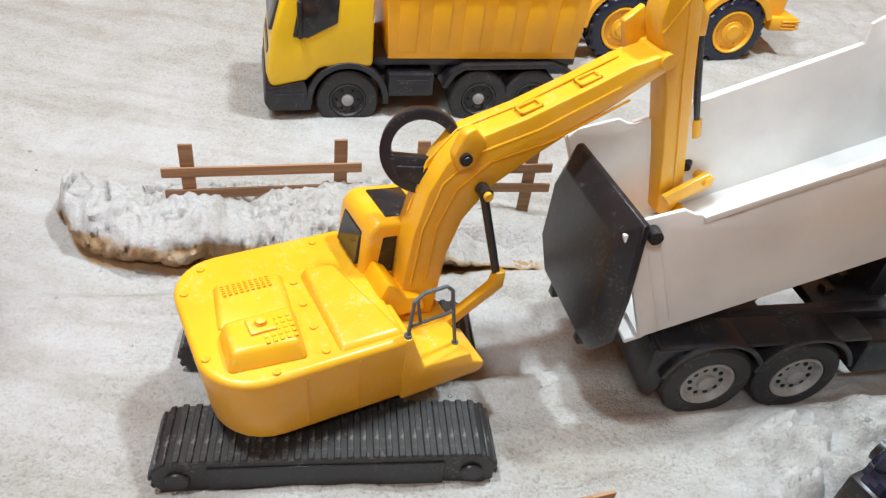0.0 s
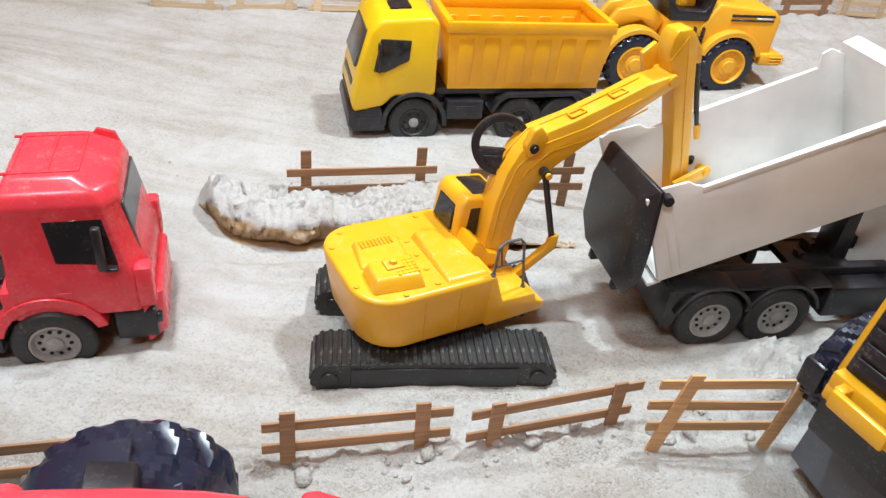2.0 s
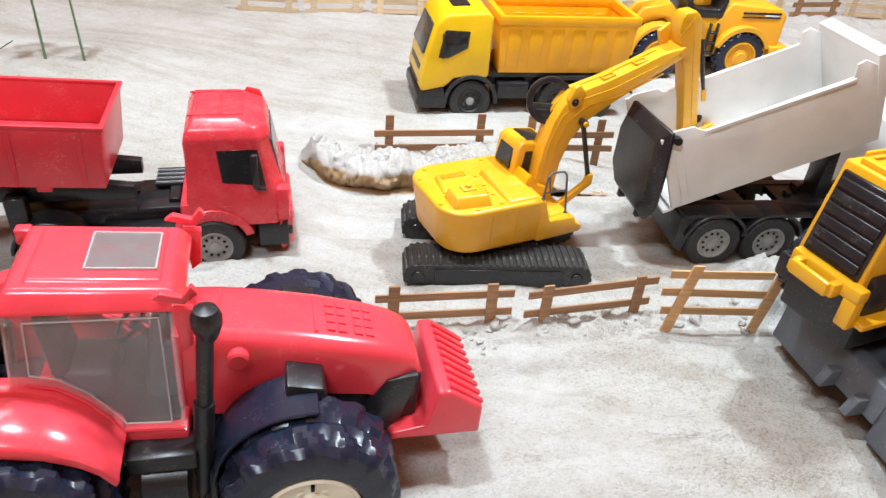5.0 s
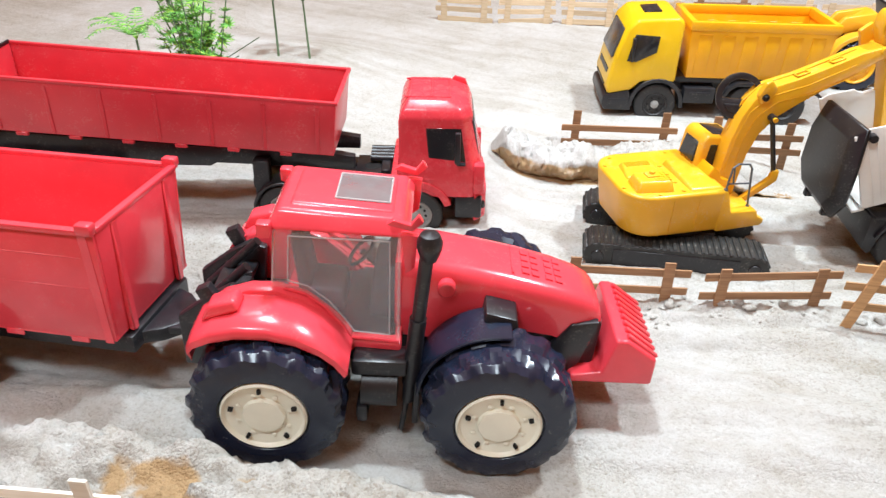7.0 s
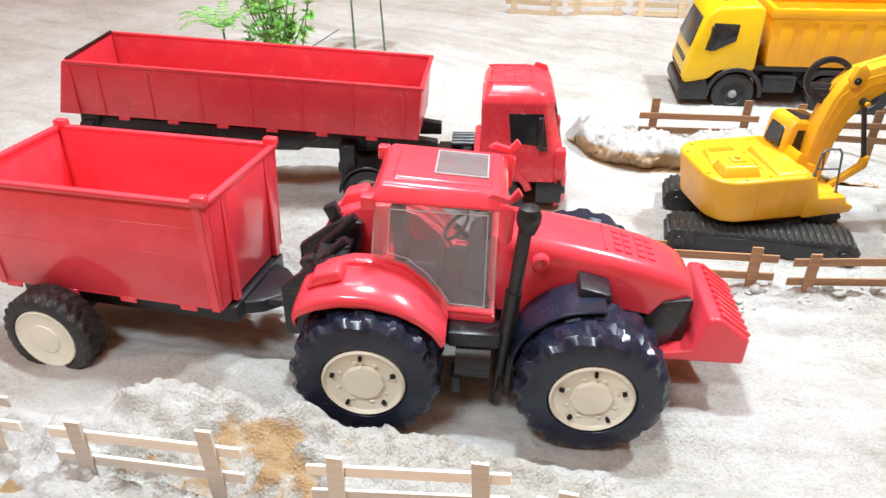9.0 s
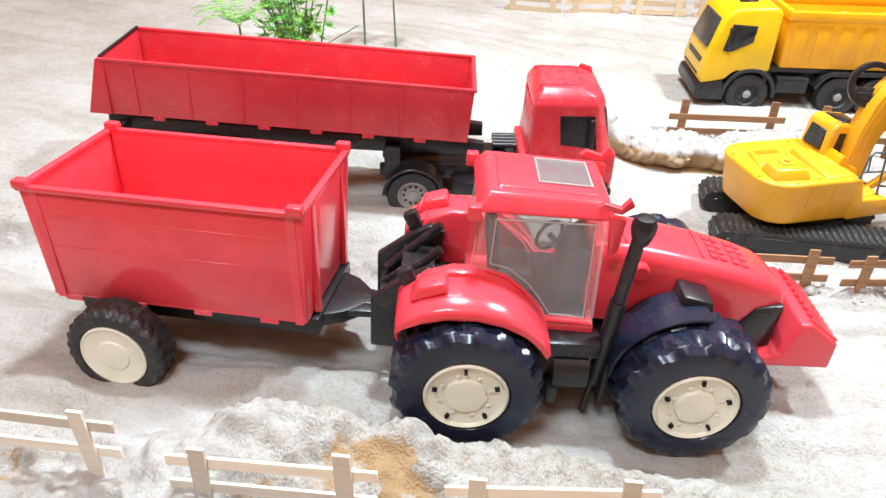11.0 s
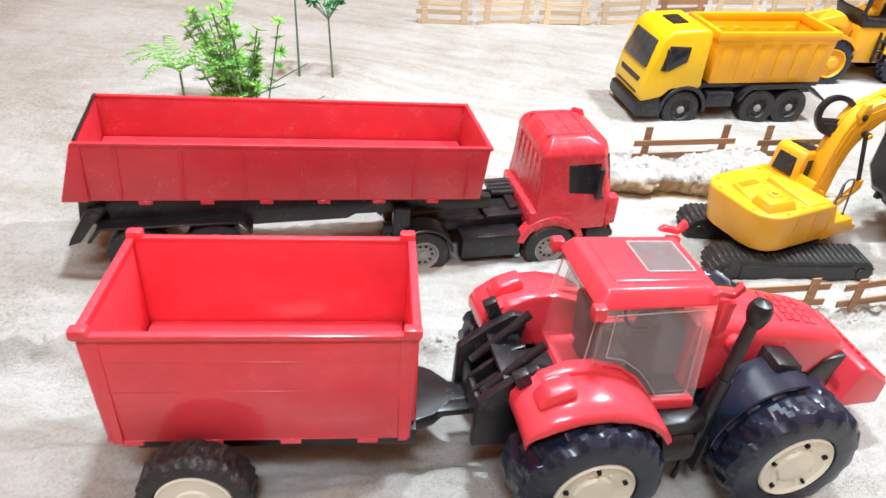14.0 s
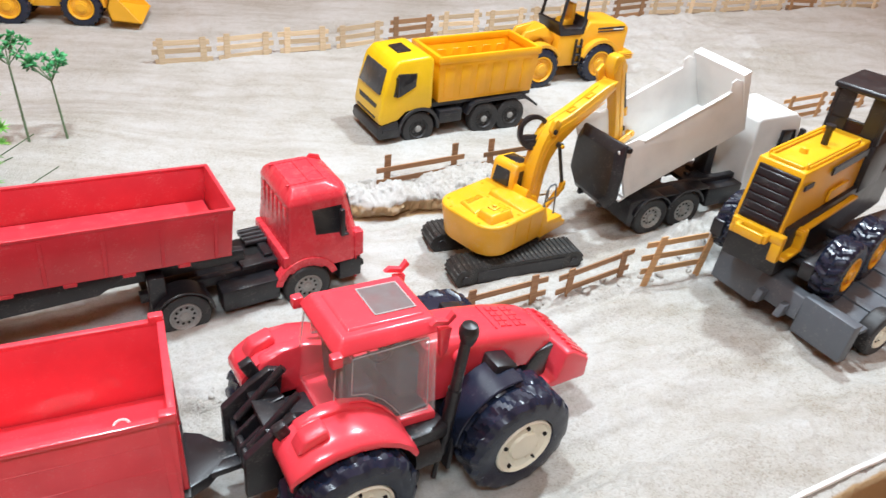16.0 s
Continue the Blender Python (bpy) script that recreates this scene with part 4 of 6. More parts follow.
    part("bed_lip", box(-0.010, 0.004, a0 + 0.002, a1 - 0.002, -0.004, 0.0, 0.001, 1), WHITE, body)
    # hanging tailgate
    outer = [(0.008, 0.182), (0.106, 0.180), (0.118, 0.150), (0.121, 0.095), (0.100, 0.066), (0.024, 0.062), (0.006, 0.088), (0.004, 0.125)]
    inner = [(0.020, 0.166), (0.096, 0.166), (0.107, 0.146), (0.109, 0.100), (0.093, 0.079), (0.032, 0.076), (0.018, 0.094), (0.017, 0.125)]
    gate = part("tailgate", prism(outer, -0.088, -0.093, 0.001, 1, None, "x"), BLACK, t, "glossy black faceted tailgate")
    part("gate_panel", prism(outer, -0.0930, -0.103, 0.0012, 2, None, "x", inset=inner), BLACK, gate)
    for yy in (0.085, 0.036):
        part("gate_latch", prism([(yy - 0.004, 0.060), (yy + 0.004, 0.060), (yy + 0.0025, 0.071), (yy - 0.0025, 0.071)], -0.088, -0.098, 0.001, 2, None, "x"), BLACK, gate)
    gate.matrix_local = Matrix.Translation((0, 0, 0)) @ Matrix(((1, -0.16, 0, 0.002), (0, 1, 0, 0), (0, 0, 1, 0), (0, 0, 0, 1)))
    # cab
    cab = cab_block(t, "cab", WHITE, 0.205, 0.322, 0.008, 0.119, 0.036, 0.186, "white lorry cab with black window")
    part("window", prism([(0.262, 0.118), (0.304, 0.118), (0.297, 0.158), (0.264, 0.160)], 0.0055, 0.010, 0.001), TINT, cab)
    part("windscreen", prism([(0.020, 0.116), (0.107, 0.116), (0.100, 0.166), (0.027, 0.166)], 0.318, 0.3225, 0.001, 2, None, "x"), TINT, cab)
    part("wing_mirror", box(0.306, 0.312, -0.004, 0.007, 0.130, 0.160, 0.002), BLACK, cab)
    part("bumper", box(0.205, 0.330, 0.006, 0.121, 0.018, 0.042, 0.004), BLACK, t)


white_lorry()


# ---- red articulated lorry ----
def red_tractor_unit():
    t = thing("toy_lorry_tractor", put(*RC), "red toy lorry cab unit with black chassis", "toy truck")
    y1 = 0.128
    for x, z in ((0.0, 0.033), (0.167, 0.027)):
        wheel(t, x, 0.0, z, "red_truck", -1)
        wheel(t, x, y1, z, "red_truck", 1)
        part("axle", rod((x, 0.01, z), (x, y1 - 0.01, z), 0.005), BLACK, t)
    part("mudguard", arch(0, 0.033, 0.036, 0.0395, 5, 178, -0.002, 0.030), BLACK, t)
    part("mudguard", arch(0, 0.033, 0.036, 0.0395, 5, 178, y1 - 0.030, y1 + 0.002), BLACK, t)
    for ya in (0.034, 0.084):
        part("frame_rail", box(-0.045, 0.23, ya, ya + 0.011, 0.046, 0.060, 0.0012), BLACK, t)
    deck = part("fifth_wheel_deck", box(0.086, 0.136, 0.030, 0.098, 0.060, 0.0665, 0.0015, 2), BLACK, t)
    part("king_pin_hole", lathe([(0.011, 0.0668), (0.010, 0.0672), (0.0003, 0.0672)], 20, (0.108, 0.064, 0), "z"), HOLE, deck)
    part("deck_rib", box(0.120, 0.132, 0.04, 0.09, 0.0665, 0.072, 0.001, 1), BLACK, deck)
    for yy in (0.074, 0.084, 0.094, 0.104):
        part("air_tank", rod((0.104, yy, 0.073), (0.136, yy, 0.073), 0.0045), BLACK, deck)
    part("side_tank", box(0.050, 0.128, 0.004, 0.034, 0.020, 0.052, 0.003), BLACK, t, "black ribbed fuel tank")
    part("side_tank", box(0.050, 0.128, y1 - 0.034, y1 - 0.004, 0.020, 0.052, 0.003), BLACK, t)
    part("cross_member", box(-0.040, 0.090, 0.045, 0.084, 0.050, 0.056, 0.001), BLACK, t)
    # cab shell
    x0, x1, ya, yb, zr = 0.143, 0.246, 0.004, 0.124, 0.172
    bm = bmesh.new()
    levels = [(0.052, x0, x1 + 0.004, ya, yb), (0.088, x0, x1 + 0.004, ya, yb), (0.104, x0 + 0.002, x1, ya + 0.002, yb - 0.002), (0.149, x0 + 0.004, x1 - 0.010, ya + 0.006, yb - 0.006), (0.155, x0 + 0.003, x1 - 0.010, ya + 0.005, yb - 0.005), (0.166, x0 + 0.008, x1 - 0.014, ya + 0.009, yb - 0.009), (0.175, x0 + 0.014, x1 - 0.030, ya + 0.020, yb - 0.020)]
    rings = []
    for z, a, b, c, d in levels:
        rings.append([bm.verts.new(p) for p in ((a, c, z), (b - 0.012, c, z), (b, c + 0.016, z), (b, d - 0.016, z), (b - 0.012, d, z), (a, d, z))])
    bm.faces.new(rings[0][::-1])
    bm.faces.new(rings[-1])
    for p, q in zip(rings, rings[1:]):
        for i in range(6):
            bm.faces.new((p[i], p[(i + 1) % 6], q[(i + 1) % 6], q[i]))
    bmesh.ops.recalc_face_normals(bm, faces=bm.faces)
    bevel(bm, 0.0030, 3)
    cab = part("cab", bm, CAB_RED, t, "glossy red lorry cab, dusty roof")
    for yy in (ya, yb - 0.012):
        part("wheel_arch", arch(0.167, 0.028, 0.0375, 0.047, 18, 165, yy - 0.002, yy + 0.014), CAB_RED, cab)
    part("door_skirt", box(x1 - 0.030, x1 + 0.004, ya + 0.0005, yb - 0.0005, 0.022, 0.053, 0.003), BLACK, cab)
    part("bumper", prism([(x1 - 0.006, ya - 0.001), (x1 + 0.010, ya + 0.016), (x1 + 0.010, yb - 0.016), (x1 - 0.006, yb + 0.001)], 0.017, 0.062, 0.003, 2, None, "z"), CAB_RED, cab)
    part("corner_fairing", box(x1 - 0.008, x1 + 0.006, ya - 0.002, ya + 0.014, 0.058, 0.098, 0.003), CAB_RED, cab)
    part("corner_fairing", box(x1 - 0.008, x1 + 0.006, yb - 0.014, yb + 0.002, 0.058, 0.098, 0.003), CAB_RED, cab)
    part("headlight", box(x1 + 0.0015, x1 + 0.0085, ya + 0.002, ya + 0.010, 0.036, 0.045, 0.002), TINT, cab)
    part("rear_foot", box(x0 - 0.008, x0 + 0.012, ya + 0.001, yb - 0.001, 0.052, 0.082, 0.004), CAB_RED, cab)
    for i in range(6):
        part("rear_rib", box(x0 + 0.0020, x0 + 0.004, 0.020 + 0.016 * i, 0.027 + 0.016 * i, 0.092, 0.149, 0.0008, 1), CAB_RED, cab)
    for s, yy in ((-1, ya), (1, yb)):
        part("window", hexa([(0.182, yy - s * 0.0015, 0.106), (0.229, yy - s * 0.0015, 0.100), (0.229, yy - s * 0.006, 0.100), (0.182, yy - s * 0.006, 0.106),
                             (0.178, yy - s * 0.0052, 0.144), (0.222, yy - s * 0.0052, 0.144), (0.222, yy - s * 0.009, 0.144), (0.178, yy - s * 0.009, 0.144)], 0.001, 1), TINT, cab)
        mir = part("wing_mirror", box(0.214, 0.221, min(yy + s * 0.002, yy + s * 0.009), max(yy + s * 0.002, yy + s * 0.009), 0.102, 0.143, 0.002), BLACK, cab)
        part("mirror_arm", box(0.217, 0.228, min(yy - s * 0.004, yy + s * 0.004), max(yy - s * 0.004, yy + s * 0.004), 0.098, 0.101, 0.001), BLACK, cab)
        part("door_handle", box(0.178, 0.190, min(yy, yy + s * 0.001), max(yy, yy + s * 0.001), 0.076, 0.079, 0.0004, 1), CAB_RED, cab)
    part("windscreen", hexa([(x1 - 0.001, ya + 0.016, 0.104), (x1 - 0.001, yb - 0.016, 0.104), (x1 - 0.006, yb - 0.016, 0.104), (x1 - 0.006, ya + 0.016, 0.104),
                             (x1 - 0.0085, ya + 0.020, 0.149), (x1 - 0.0085, yb - 0.020, 0.149), (x1 - 0.014, yb - 0.020, 0.149), (x1 - 0.014, ya + 0.020, 0.149)], 0.001, 1), GREY_GLASS, cab)
    for x in (0.158, 0.184, 0.206):
        part("roof_rib", box(x, x + 0.003, ya + 0.026, yb - 0.026, 0.1740, 0.1762, 0.001), CAB_RED, cab)
    for yy in (ya + 0.026, yb - 0.030):
        part("roof_rib", box(0.152, 0.208, yy, yy + 0.003, 0.1740, 0.1762, 0.001), CAB_RED, cab)
    part("roof_fin", prism([(0.208, 0.170), (0.232, 0.162), (0.228, 0.174), (0.214, 0.178)], yb - 0.024, yb - 0.020, 0.001), CAB_RED, cab)


def red_semitrailer():
    t = thing("toy_tipper_trailer", put(-0.4550, 0.4185, 24.4), "long red plastic tipper semi-trailer on black chassis, empty", "toy trailer")
    body = tray("tipper_body", BODY_RED, t, "dull red long open tipper body", -0.455, -0.002, -0.060, 0.060, 0.0, 0.068, 0.003, 0.003)
    body.matrix_local = Matrix.Translation((0, 0, 0.112)) @ Matrix.Rotation(radians(3.6), 4, "Y") @ Matrix.Diagonal((0.962, 1, 1, 1))
    part("rear_overhang", prism([(-0.478, 0.000), (-0.450, 0.000), (-0.450, 0.068), (-0.460, 0.068)], -0.0635, -0.0595, 0.001), BODY_RED, body)
    part("rear_overhang", prism([(-0.478, 0.000), (-0.450, 0.000), (-0.450, 0.068), (-0.460, 0.068)], 0.0595, 0.0635, 0.001), BODY_RED, body)
    part("tailgate", hexa([(-0.4760, -0.059, 0.004), (-0.4760, 0.059, 0.004), (-0.4725, 0.059, 0.004), (-0.4725, -0.059, 0.004), (-0.457, -0.059, 0.072), (-0.457, 0.059, 0.072), (-0.4535, 0.059, 0.072), (-0.4535, -0.059, 0.072)], 0.001, 1), BLACK, body, "black tailgate")
    part("floor_plate", box(-0.452, -0.006, -0.0565, 0.0565, 0.0025, 0.0200, 0.001), BODY_RED, body)
    for yy in (-1, 1):
        part("top_rim", box(-0.458, 0.002, 0.0615 * yy - 0.0028, 0.0615 * yy + 0.0028, 0.0655, 0.0695, 0.001), BODY_RED, body)
        for i in range(7):
            x = -0.420 + 0.066 * i
            z_part = hexa([(x, 0.0600 * yy, 0.002), (x + 0.005, 0.0600 * yy, 0.002), (x + 0.005, 0.0612 * yy, 0.002), (x, 0.0612 * yy, 0.002), (x, 0.0630 * yy, 0.062), (x + 0.005, 0.0630 * yy, 0.062), (x + 0.005, 0.0640 * yy, 0.062), (x, 0.0640 * yy, 0.062)], 0.0004, 1)
            part("side_rib", z_part, BODY_RED, body)
    part("front_rim", box(-0.002, 0.0035, -0.064, 0.064, 0.0655, 0.0695, 0.001), BODY_RED, body)
    for i in range(6):
        part("foot_tab", box(-0.40 + 0.066 * i, -0.385 + 0.066 * i, -0.061, -0.056, -0.005, 0.0, 0.0008, 1), BODY_RED, body)
    fr = part("chassis", prism([(-0.455, 0.096), (-0.02, 0.084), (0.02, 0.084), (0.02, 0.100), (-0.02, 0.106), (-0.45, 0.132)], -0.036, -0.024, 0.001, 2, prism([(-0.455, 0.096), (-0.02, 0.084), (0.02, 0.084), (0.02, 0.100), (-0.02, 0.106), (-0.45, 0.132)], 0.024, 0.036, 0.001)), BLACK, t)
    part("drop_plate", prism([(-0.42, 0.130), (-0.13, 0.112), (-0.13, 0.104), (-0.16, 0.088), (-0.27, 0.088), (-0.42, 0.100)], -0.046, -0.038, 0.001), BLACK, fr)
    part("cross_member", box(-0.10, -0.07, -0.036, 0.036, 0.085, 0.100, 0.001, 1, box(-0.36, -0.33, -0.036, 0.036, 0.085, 0.105, 0.001, 1)), BLACK, fr)
    for ya in (-0.058, 0.050):
        part("tail_bracket", prism([(-0.438, 0.128), (-0.420, 0.128), (-0.452, 0.086), (-0.466, 0.082), (-0.462, 0.090)], ya, ya + 0.008, 0.001), BLACK, fr)
    for x in (-0.395, -0.312):
        for s in (-1, 1):
            wheel(t, x, 0.060 * s, 0.066, "red_truck", s)
        part("axle", rod((x, -0.05, 0.066), (x, 0.05, 0.066), 0.005), BLACK, t)
    for s in (-1, 1):
        ya, yb = sorted((0.064 * s, 0.036 * s))
        part("mudguard", prism([(-0.445, 0.088), (-0.430, 0.106), (-0.278, 0.104), (-0.268, 0.088), (-0.271, 0.087), (-0.282, 0.101), (-0.428, 0.103), (-0.441, 0.087)], ya, yb, 0.0008, 1), BLACK, t)
    for ya in (-0.055, 0.040):
        part("landing_leg", box(-0.105, -0.085, ya, ya + 0.015, 0.030, 0.100, 0.001, 1), BLACK, t)


RC = (-0.4915, 0.333, 25.2, 0.003)
red_tractor_unit()
red_semitrailer()


# ---- red farm tractor ----
def farm_tractor():
    t = thing("toy_farm_tractor", put(-0.2735, 0.0035, 24.8, 0.0060, -1.9), "glossy red toy farm tractor with clear cab and cream rims", "toy tractor")
    W, c, wb = 0.216, 0.110, 0.188
    for x, z in ((0.0, 0.0620), (wb, 0.0615)):
        wheel(t, x, 0.0, z, "tractor", -1)
        wheel(t, x, W, z, "tractor", 1)
        part("axle", rod((x, 0.03, z), (x, W - 0.03, z), 0.011), BLACK, t)
    part("chassis", prism([(-0.050, 0.056), (0.248, 0.052), (0.250, 0.098), (0.12, 0.102), (-0.040, 0.100)], c - 0.028, c + 0.028, 0.004), BLACK, t)
    for y in (0.048, W - 0.048):
        tank = part("fuel_tank", rod((0.074, y, 0.060), (0.104, y, 0.060), 0.0185, 24), BLACK, t, "round glossy black tank")
        part("tank_step", box(0.066, 0.112, y - 0.012, y + 0.012, 0.078, 0.094, 0.003), BLACK, tank)
        part("tank_foot", box(0.070, 0.080, y - 0.019, y + 0.004, 0.032, 0.050, 0.003), BLACK, tank)
    # hood: broad flat top with soft shoulders, falling to a blunt nose
    stations = [(0.100, 0.1655, 0.092, 0.0330), (0.130, 0.1640, 0.090, 0.0332), (0.165, 0.1585, 0.098, 0.0330), (0.200, 0.1515, 0.102, 0.0325),
                (0.235, 0.1425, 0.096, 0.0315), (0.256, 0.1355, 0.086, 0.0300), (0.268, 0.1290, 0.083, 0.0280), (0.2745, 0.1215, 0.083, 0.0260), (0.2770, 0.1140, 0.084, 0.0245)]
    bm = bmesh.new()
    rings = []
    for x, zt, zl, w in stations:
        ring = []
        for f, g in ((-1.02, 0), (-1.06, 0.35), (-1.05, 0.62), (-1.0, 0.80), (-0.93, 0.905), (-0.82, 0.965), (-0.62, 0.99), (-0.25, 1), (0.25, 1), (0.62, 0.99), (0.82, 0.965), (0.93, 0.905), (1.0, 0.80), (1.05, 0.62), (1.06, 0.35), (1.02, 0)):
            ring.append(bm.verts.new((x, c + w * f, zl + (zt - zl) * g)))
        rings.append(ring)
    n = len(rings[0])
    for a, b in zip(rings, rings[1:]):
        for i in range(n):
            bm.faces.new((a[i], a[(i + 1) % n], b[(i + 1) % n], b[i]))
    bm.faces.new(rings[0])
    bm.faces.new(rings[-1][::-1])
    hood = part("hood", bm, RED, t, "glossy red rounded hood", 50)
    for s in (-1, 1):
        y0, y1 = sorted((c + s * 0.0270, c + s * 0.0345))
        part("side_grille", prism([(0.226, 0.056), (0.246, 0.050), (0.262, 0.068), (0.2735, 0.114), (0.250, 0.110), (0.236, 0.088)], y0, y1, 0.0015), BLACK, hood, "matt black side grille")
        part("headlight", box(0.2640, 0.2790, *sorted((c + s * 0.010, c + s * 0.024)), 0.094, 0.108, 0.002), CLEAR, hood)
        y0, y1 = sorted((c + s * 0.0325, c + s * 0.0345))
        part("hood_panel_line", box(0.196, 0.1968, y0, y1 + 0.0006, 0.112, 0.138, 0.0002, 1), RED, hood)
    part("front_grille", prism([(0.236, 0.050), (0.262, 0.046), (0.276, 0.060), (0.2785, 0.108), (0.266, 0.116), (0.246, 0.090)], c - 0.0285, c + 0.0285, 0.004), BLACK, t)
    for s in (-1, 1):
        part("side_boss", lathe([(0.0062, s * 0.0400), (0.0078, s * 0.0385), (0.0078, s * 0.026)], 20, (0.1415, c, 0.1440)), RED, hood)
    part("hood_ridge", box(0.128, 0.1295, c - 0.022, c + 0.022, 0.1628, 0.1650, 0.0004, 1), RED, hood)
    part("hood_ridge", hexa([(0.196, c - 0.021, 0.1510), (0.1975, c - 0.021, 0.1510), (0.1975, c + 0.021, 0.1510), (0.196, c + 0.021, 0.1510), (0.196, c - 0.021, 0.1535), (0.1975, c - 0.021, 0.1532), (0.1975, c + 0.021, 0.1532), (0.196, c + 0.021, 0.1535)]), RED, hood)
    for k in range(2):
        for j in range(4):
            for i in range(2):
                x, y = 0.205 + 0.0085 * i + 0.0205 * k, c - 0.018 + 0.0095 * j
                z = 0.1504 - (x - 0.205) * 0.27
                part("hood_vent", hexa([(x, y, z - 0.002), (x + 0.006, y, z - 0.003), (x + 0.006, y + 0.007, z - 0.003), (x, y + 0.007, z - 0.002), (x, y, z + 0.0012), (x + 0.006, y, z - 0.0004), (x + 0.006, y + 0.007, z - 0.0004), (x, y + 0.007, z + 0.0012)]), RED, hood)
    # front weight block with slats on its sloping face
    nose = part("front_weight", prism([(0.252, 0.054), (0.327, 0.054), (0.327, 0.082), (0.299, 0.102), (0.289, 0.102), (0.281, 0.066), (0.254, 0.062)], 0.066, 0.158, 0.003, 3), RED, t, "red slatted front weight block")
    for i in range(9):
        y = 0.071 + 0.0094 * i
        part("slat", prism([(0.298, 0.101), (0.326, 0.0800), (0.3290, 0.0830), (0.3000, 0.1050)], y, y + 0.0050, 0.0008, 1), RED, nose)
    # fenders: swept over the inner part of the tyre, long in front, flared at the rear
    for s in (-1, 1):
        def Y(v):
            return c + s * (c - v)
        path = [(-0.060, 0.106), (-0.0600, 0.116), (-0.0540, 0.1235), (-0.0400, 0.1315), (-0.0200, 0.1365), (0.0040, 0.1370), (0.0260, 0.1320), (0.0440, 0.1230), (0.0570, 0.1120), (0.0660, 0.0995)]
        bm = bmesh.new()
        rows = []
        for i, (x, z) in enumerate(path):
            f = i / (len(path) - 1)
            lip = 0.016 + 0.006 * max(0, 1 - f * 3)
            crown = 0.004 * math.sin(math.pi * min(1, f * 1.05))
            row = [(x, Y(lip), z - 0.0080 if 0 < i < len(path) - 1 else z - 0.0015), (x, Y(lip), z - 0.0015), (x, Y(lip + 0.003), z + 0.0010 + crown * 0.2), (x, Y(lip + 0.016), z + 0.0025 + crown * 0.8),
                   (x, Y(0.050), z + 0.003 + crown), (x, Y(0.066), z + 0.003 + crown)]
            row += [(x * 0.96, q[1], q[2] - 0.0045) for q in row[:0:-1]]
            rows.append([bm.verts.new(q) for q in row])
        m = len(rows[0])
        for a, b in zip(rows, rows[1:]):
            for i in range(m):
                bm.faces.new((a[i], b[i], b[(i + 1) % m], a[(i + 1) % m]))
        bm.faces.new(rows[0])
        bm.faces.new(rows[-1][::-1])
        f = part("rear_fender", bm, RED, t, "glossy red swept rear fender", 45)
        ya, yb = sorted((Y(0.054), Y(0.070)))
        part("fender_wall", prism([(-0.052, 0.112), (-0.040, 0.140), (-0.016, 0.148), (0.006, 0.148), (0.030, 0.140), (0.052, 0.120), (0.064, 0.100), (0.064, 0.090), (-0.040, 0.090)], ya, yb, 0.004), RED, f)
        ya, yb = sorted((Y(0.030), Y(0.052)))
        part("fender_lamp", hexa([(-0.050, ya, 0.132), (-0.018, ya, 0.144), (-0.018, yb, 0.144), (-0.050, yb, 0.132), (-0.043, ya + 0.002, 0.147), (-0.022, ya + 0.002, 0.1535), (-0.022, yb - 0.002, 0.1535), (-0.043, yb - 0.002, 0.147)], 0.003, 3), RED, f)
        ya, yb = sorted((Y(0.030), Y(0.072)))
        part("front_mudguard", arch(wb, 0.0615, 0.0650, 0.0685, 84, 178, ya, yb, 16, 0.001), RUBBER, t)
        part("guard_bracket", prism([(wb - 0.018, 0.104), (wb + 0.016, 0.104), (wb + 0.012, 0.132), (wb - 0.014, 0.138)], *sorted((Y(0.050), Y(0.078))), 0.002), BLACK, t)
        part("guard_flap", prism([(wb - 0.071, 0.026), (wb - 0.066, 0.026), (wb - 0.064, 0.070), (wb - 0.069, 0.070)], *sorted((Y(0.036), Y(0.068))), 0.001), BLACK, t)
    # cab: clear moulded walls drawn in towards a thin roof
    zt = 0.200
    ybot, ytop = 0.0545, 0.0665
    cab = part("cab_base", hexa([(-0.006, 0.060, 0.088), (0.106, 0.052, 0.088), (0.106, 2 * c - 0.052, 0.088), (-0.006, 2 * c - 0.060, 0.088), (0.000, 0.060, 0.107), (0.106, 0.052, 0.1015), (0.106, 2 * c - 0.052, 0.1015), (0.000, 2 * c - 0.060, 0.107)], 0.003), RED, t)
    part("cab_floor", box(0.006, 0.100, c - 0.048, c + 0.048, 0.1010, 0.1050, 0.001), BLACK, cab)
    part("dashboard", hexa([(0.076, c - 0.026, 0.104), (0.100, c - 0.030, 0.104), (0.100, c + 0.030, 0.104), (0.076, c + 0.026, 0.104), (0.080, c - 0.020, 0.150), (0.100, c - 0.028, 0.158), (0.100, c + 0.028, 0.158), (0.080, c + 0.020, 0.150)], 0.004), GREY, cab)
    seat = part("seat", hexa([(0.020, c - 0.022, 0.104), (0.056, c - 0.022, 0.104), (0.056, c + 0.022, 0.104), (0.020, c + 0.022, 0.104), (0.022, c - 0.020, 0.128), (0.054, c - 0.020, 0.126), (0.054, c + 0.020, 0.126), (0.022, c + 0.020, 0.128)], 0.004, 3), GREY, cab, "dark grey moulded seat")
    part("seat_back", hexa([(0.016, c - 0.020, 0.120), (0.028, c - 0.020, 0.120), (0.028, c + 0.020, 0.120), (0.016, c + 0.020, 0.120), (0.010, c - 0.017, 0.176), (0.020, c - 0.017, 0.176), (0.020, c + 0.017, 0.176), (0.010, c + 0.017, 0.176)], 0.004, 3), GREY, seat)
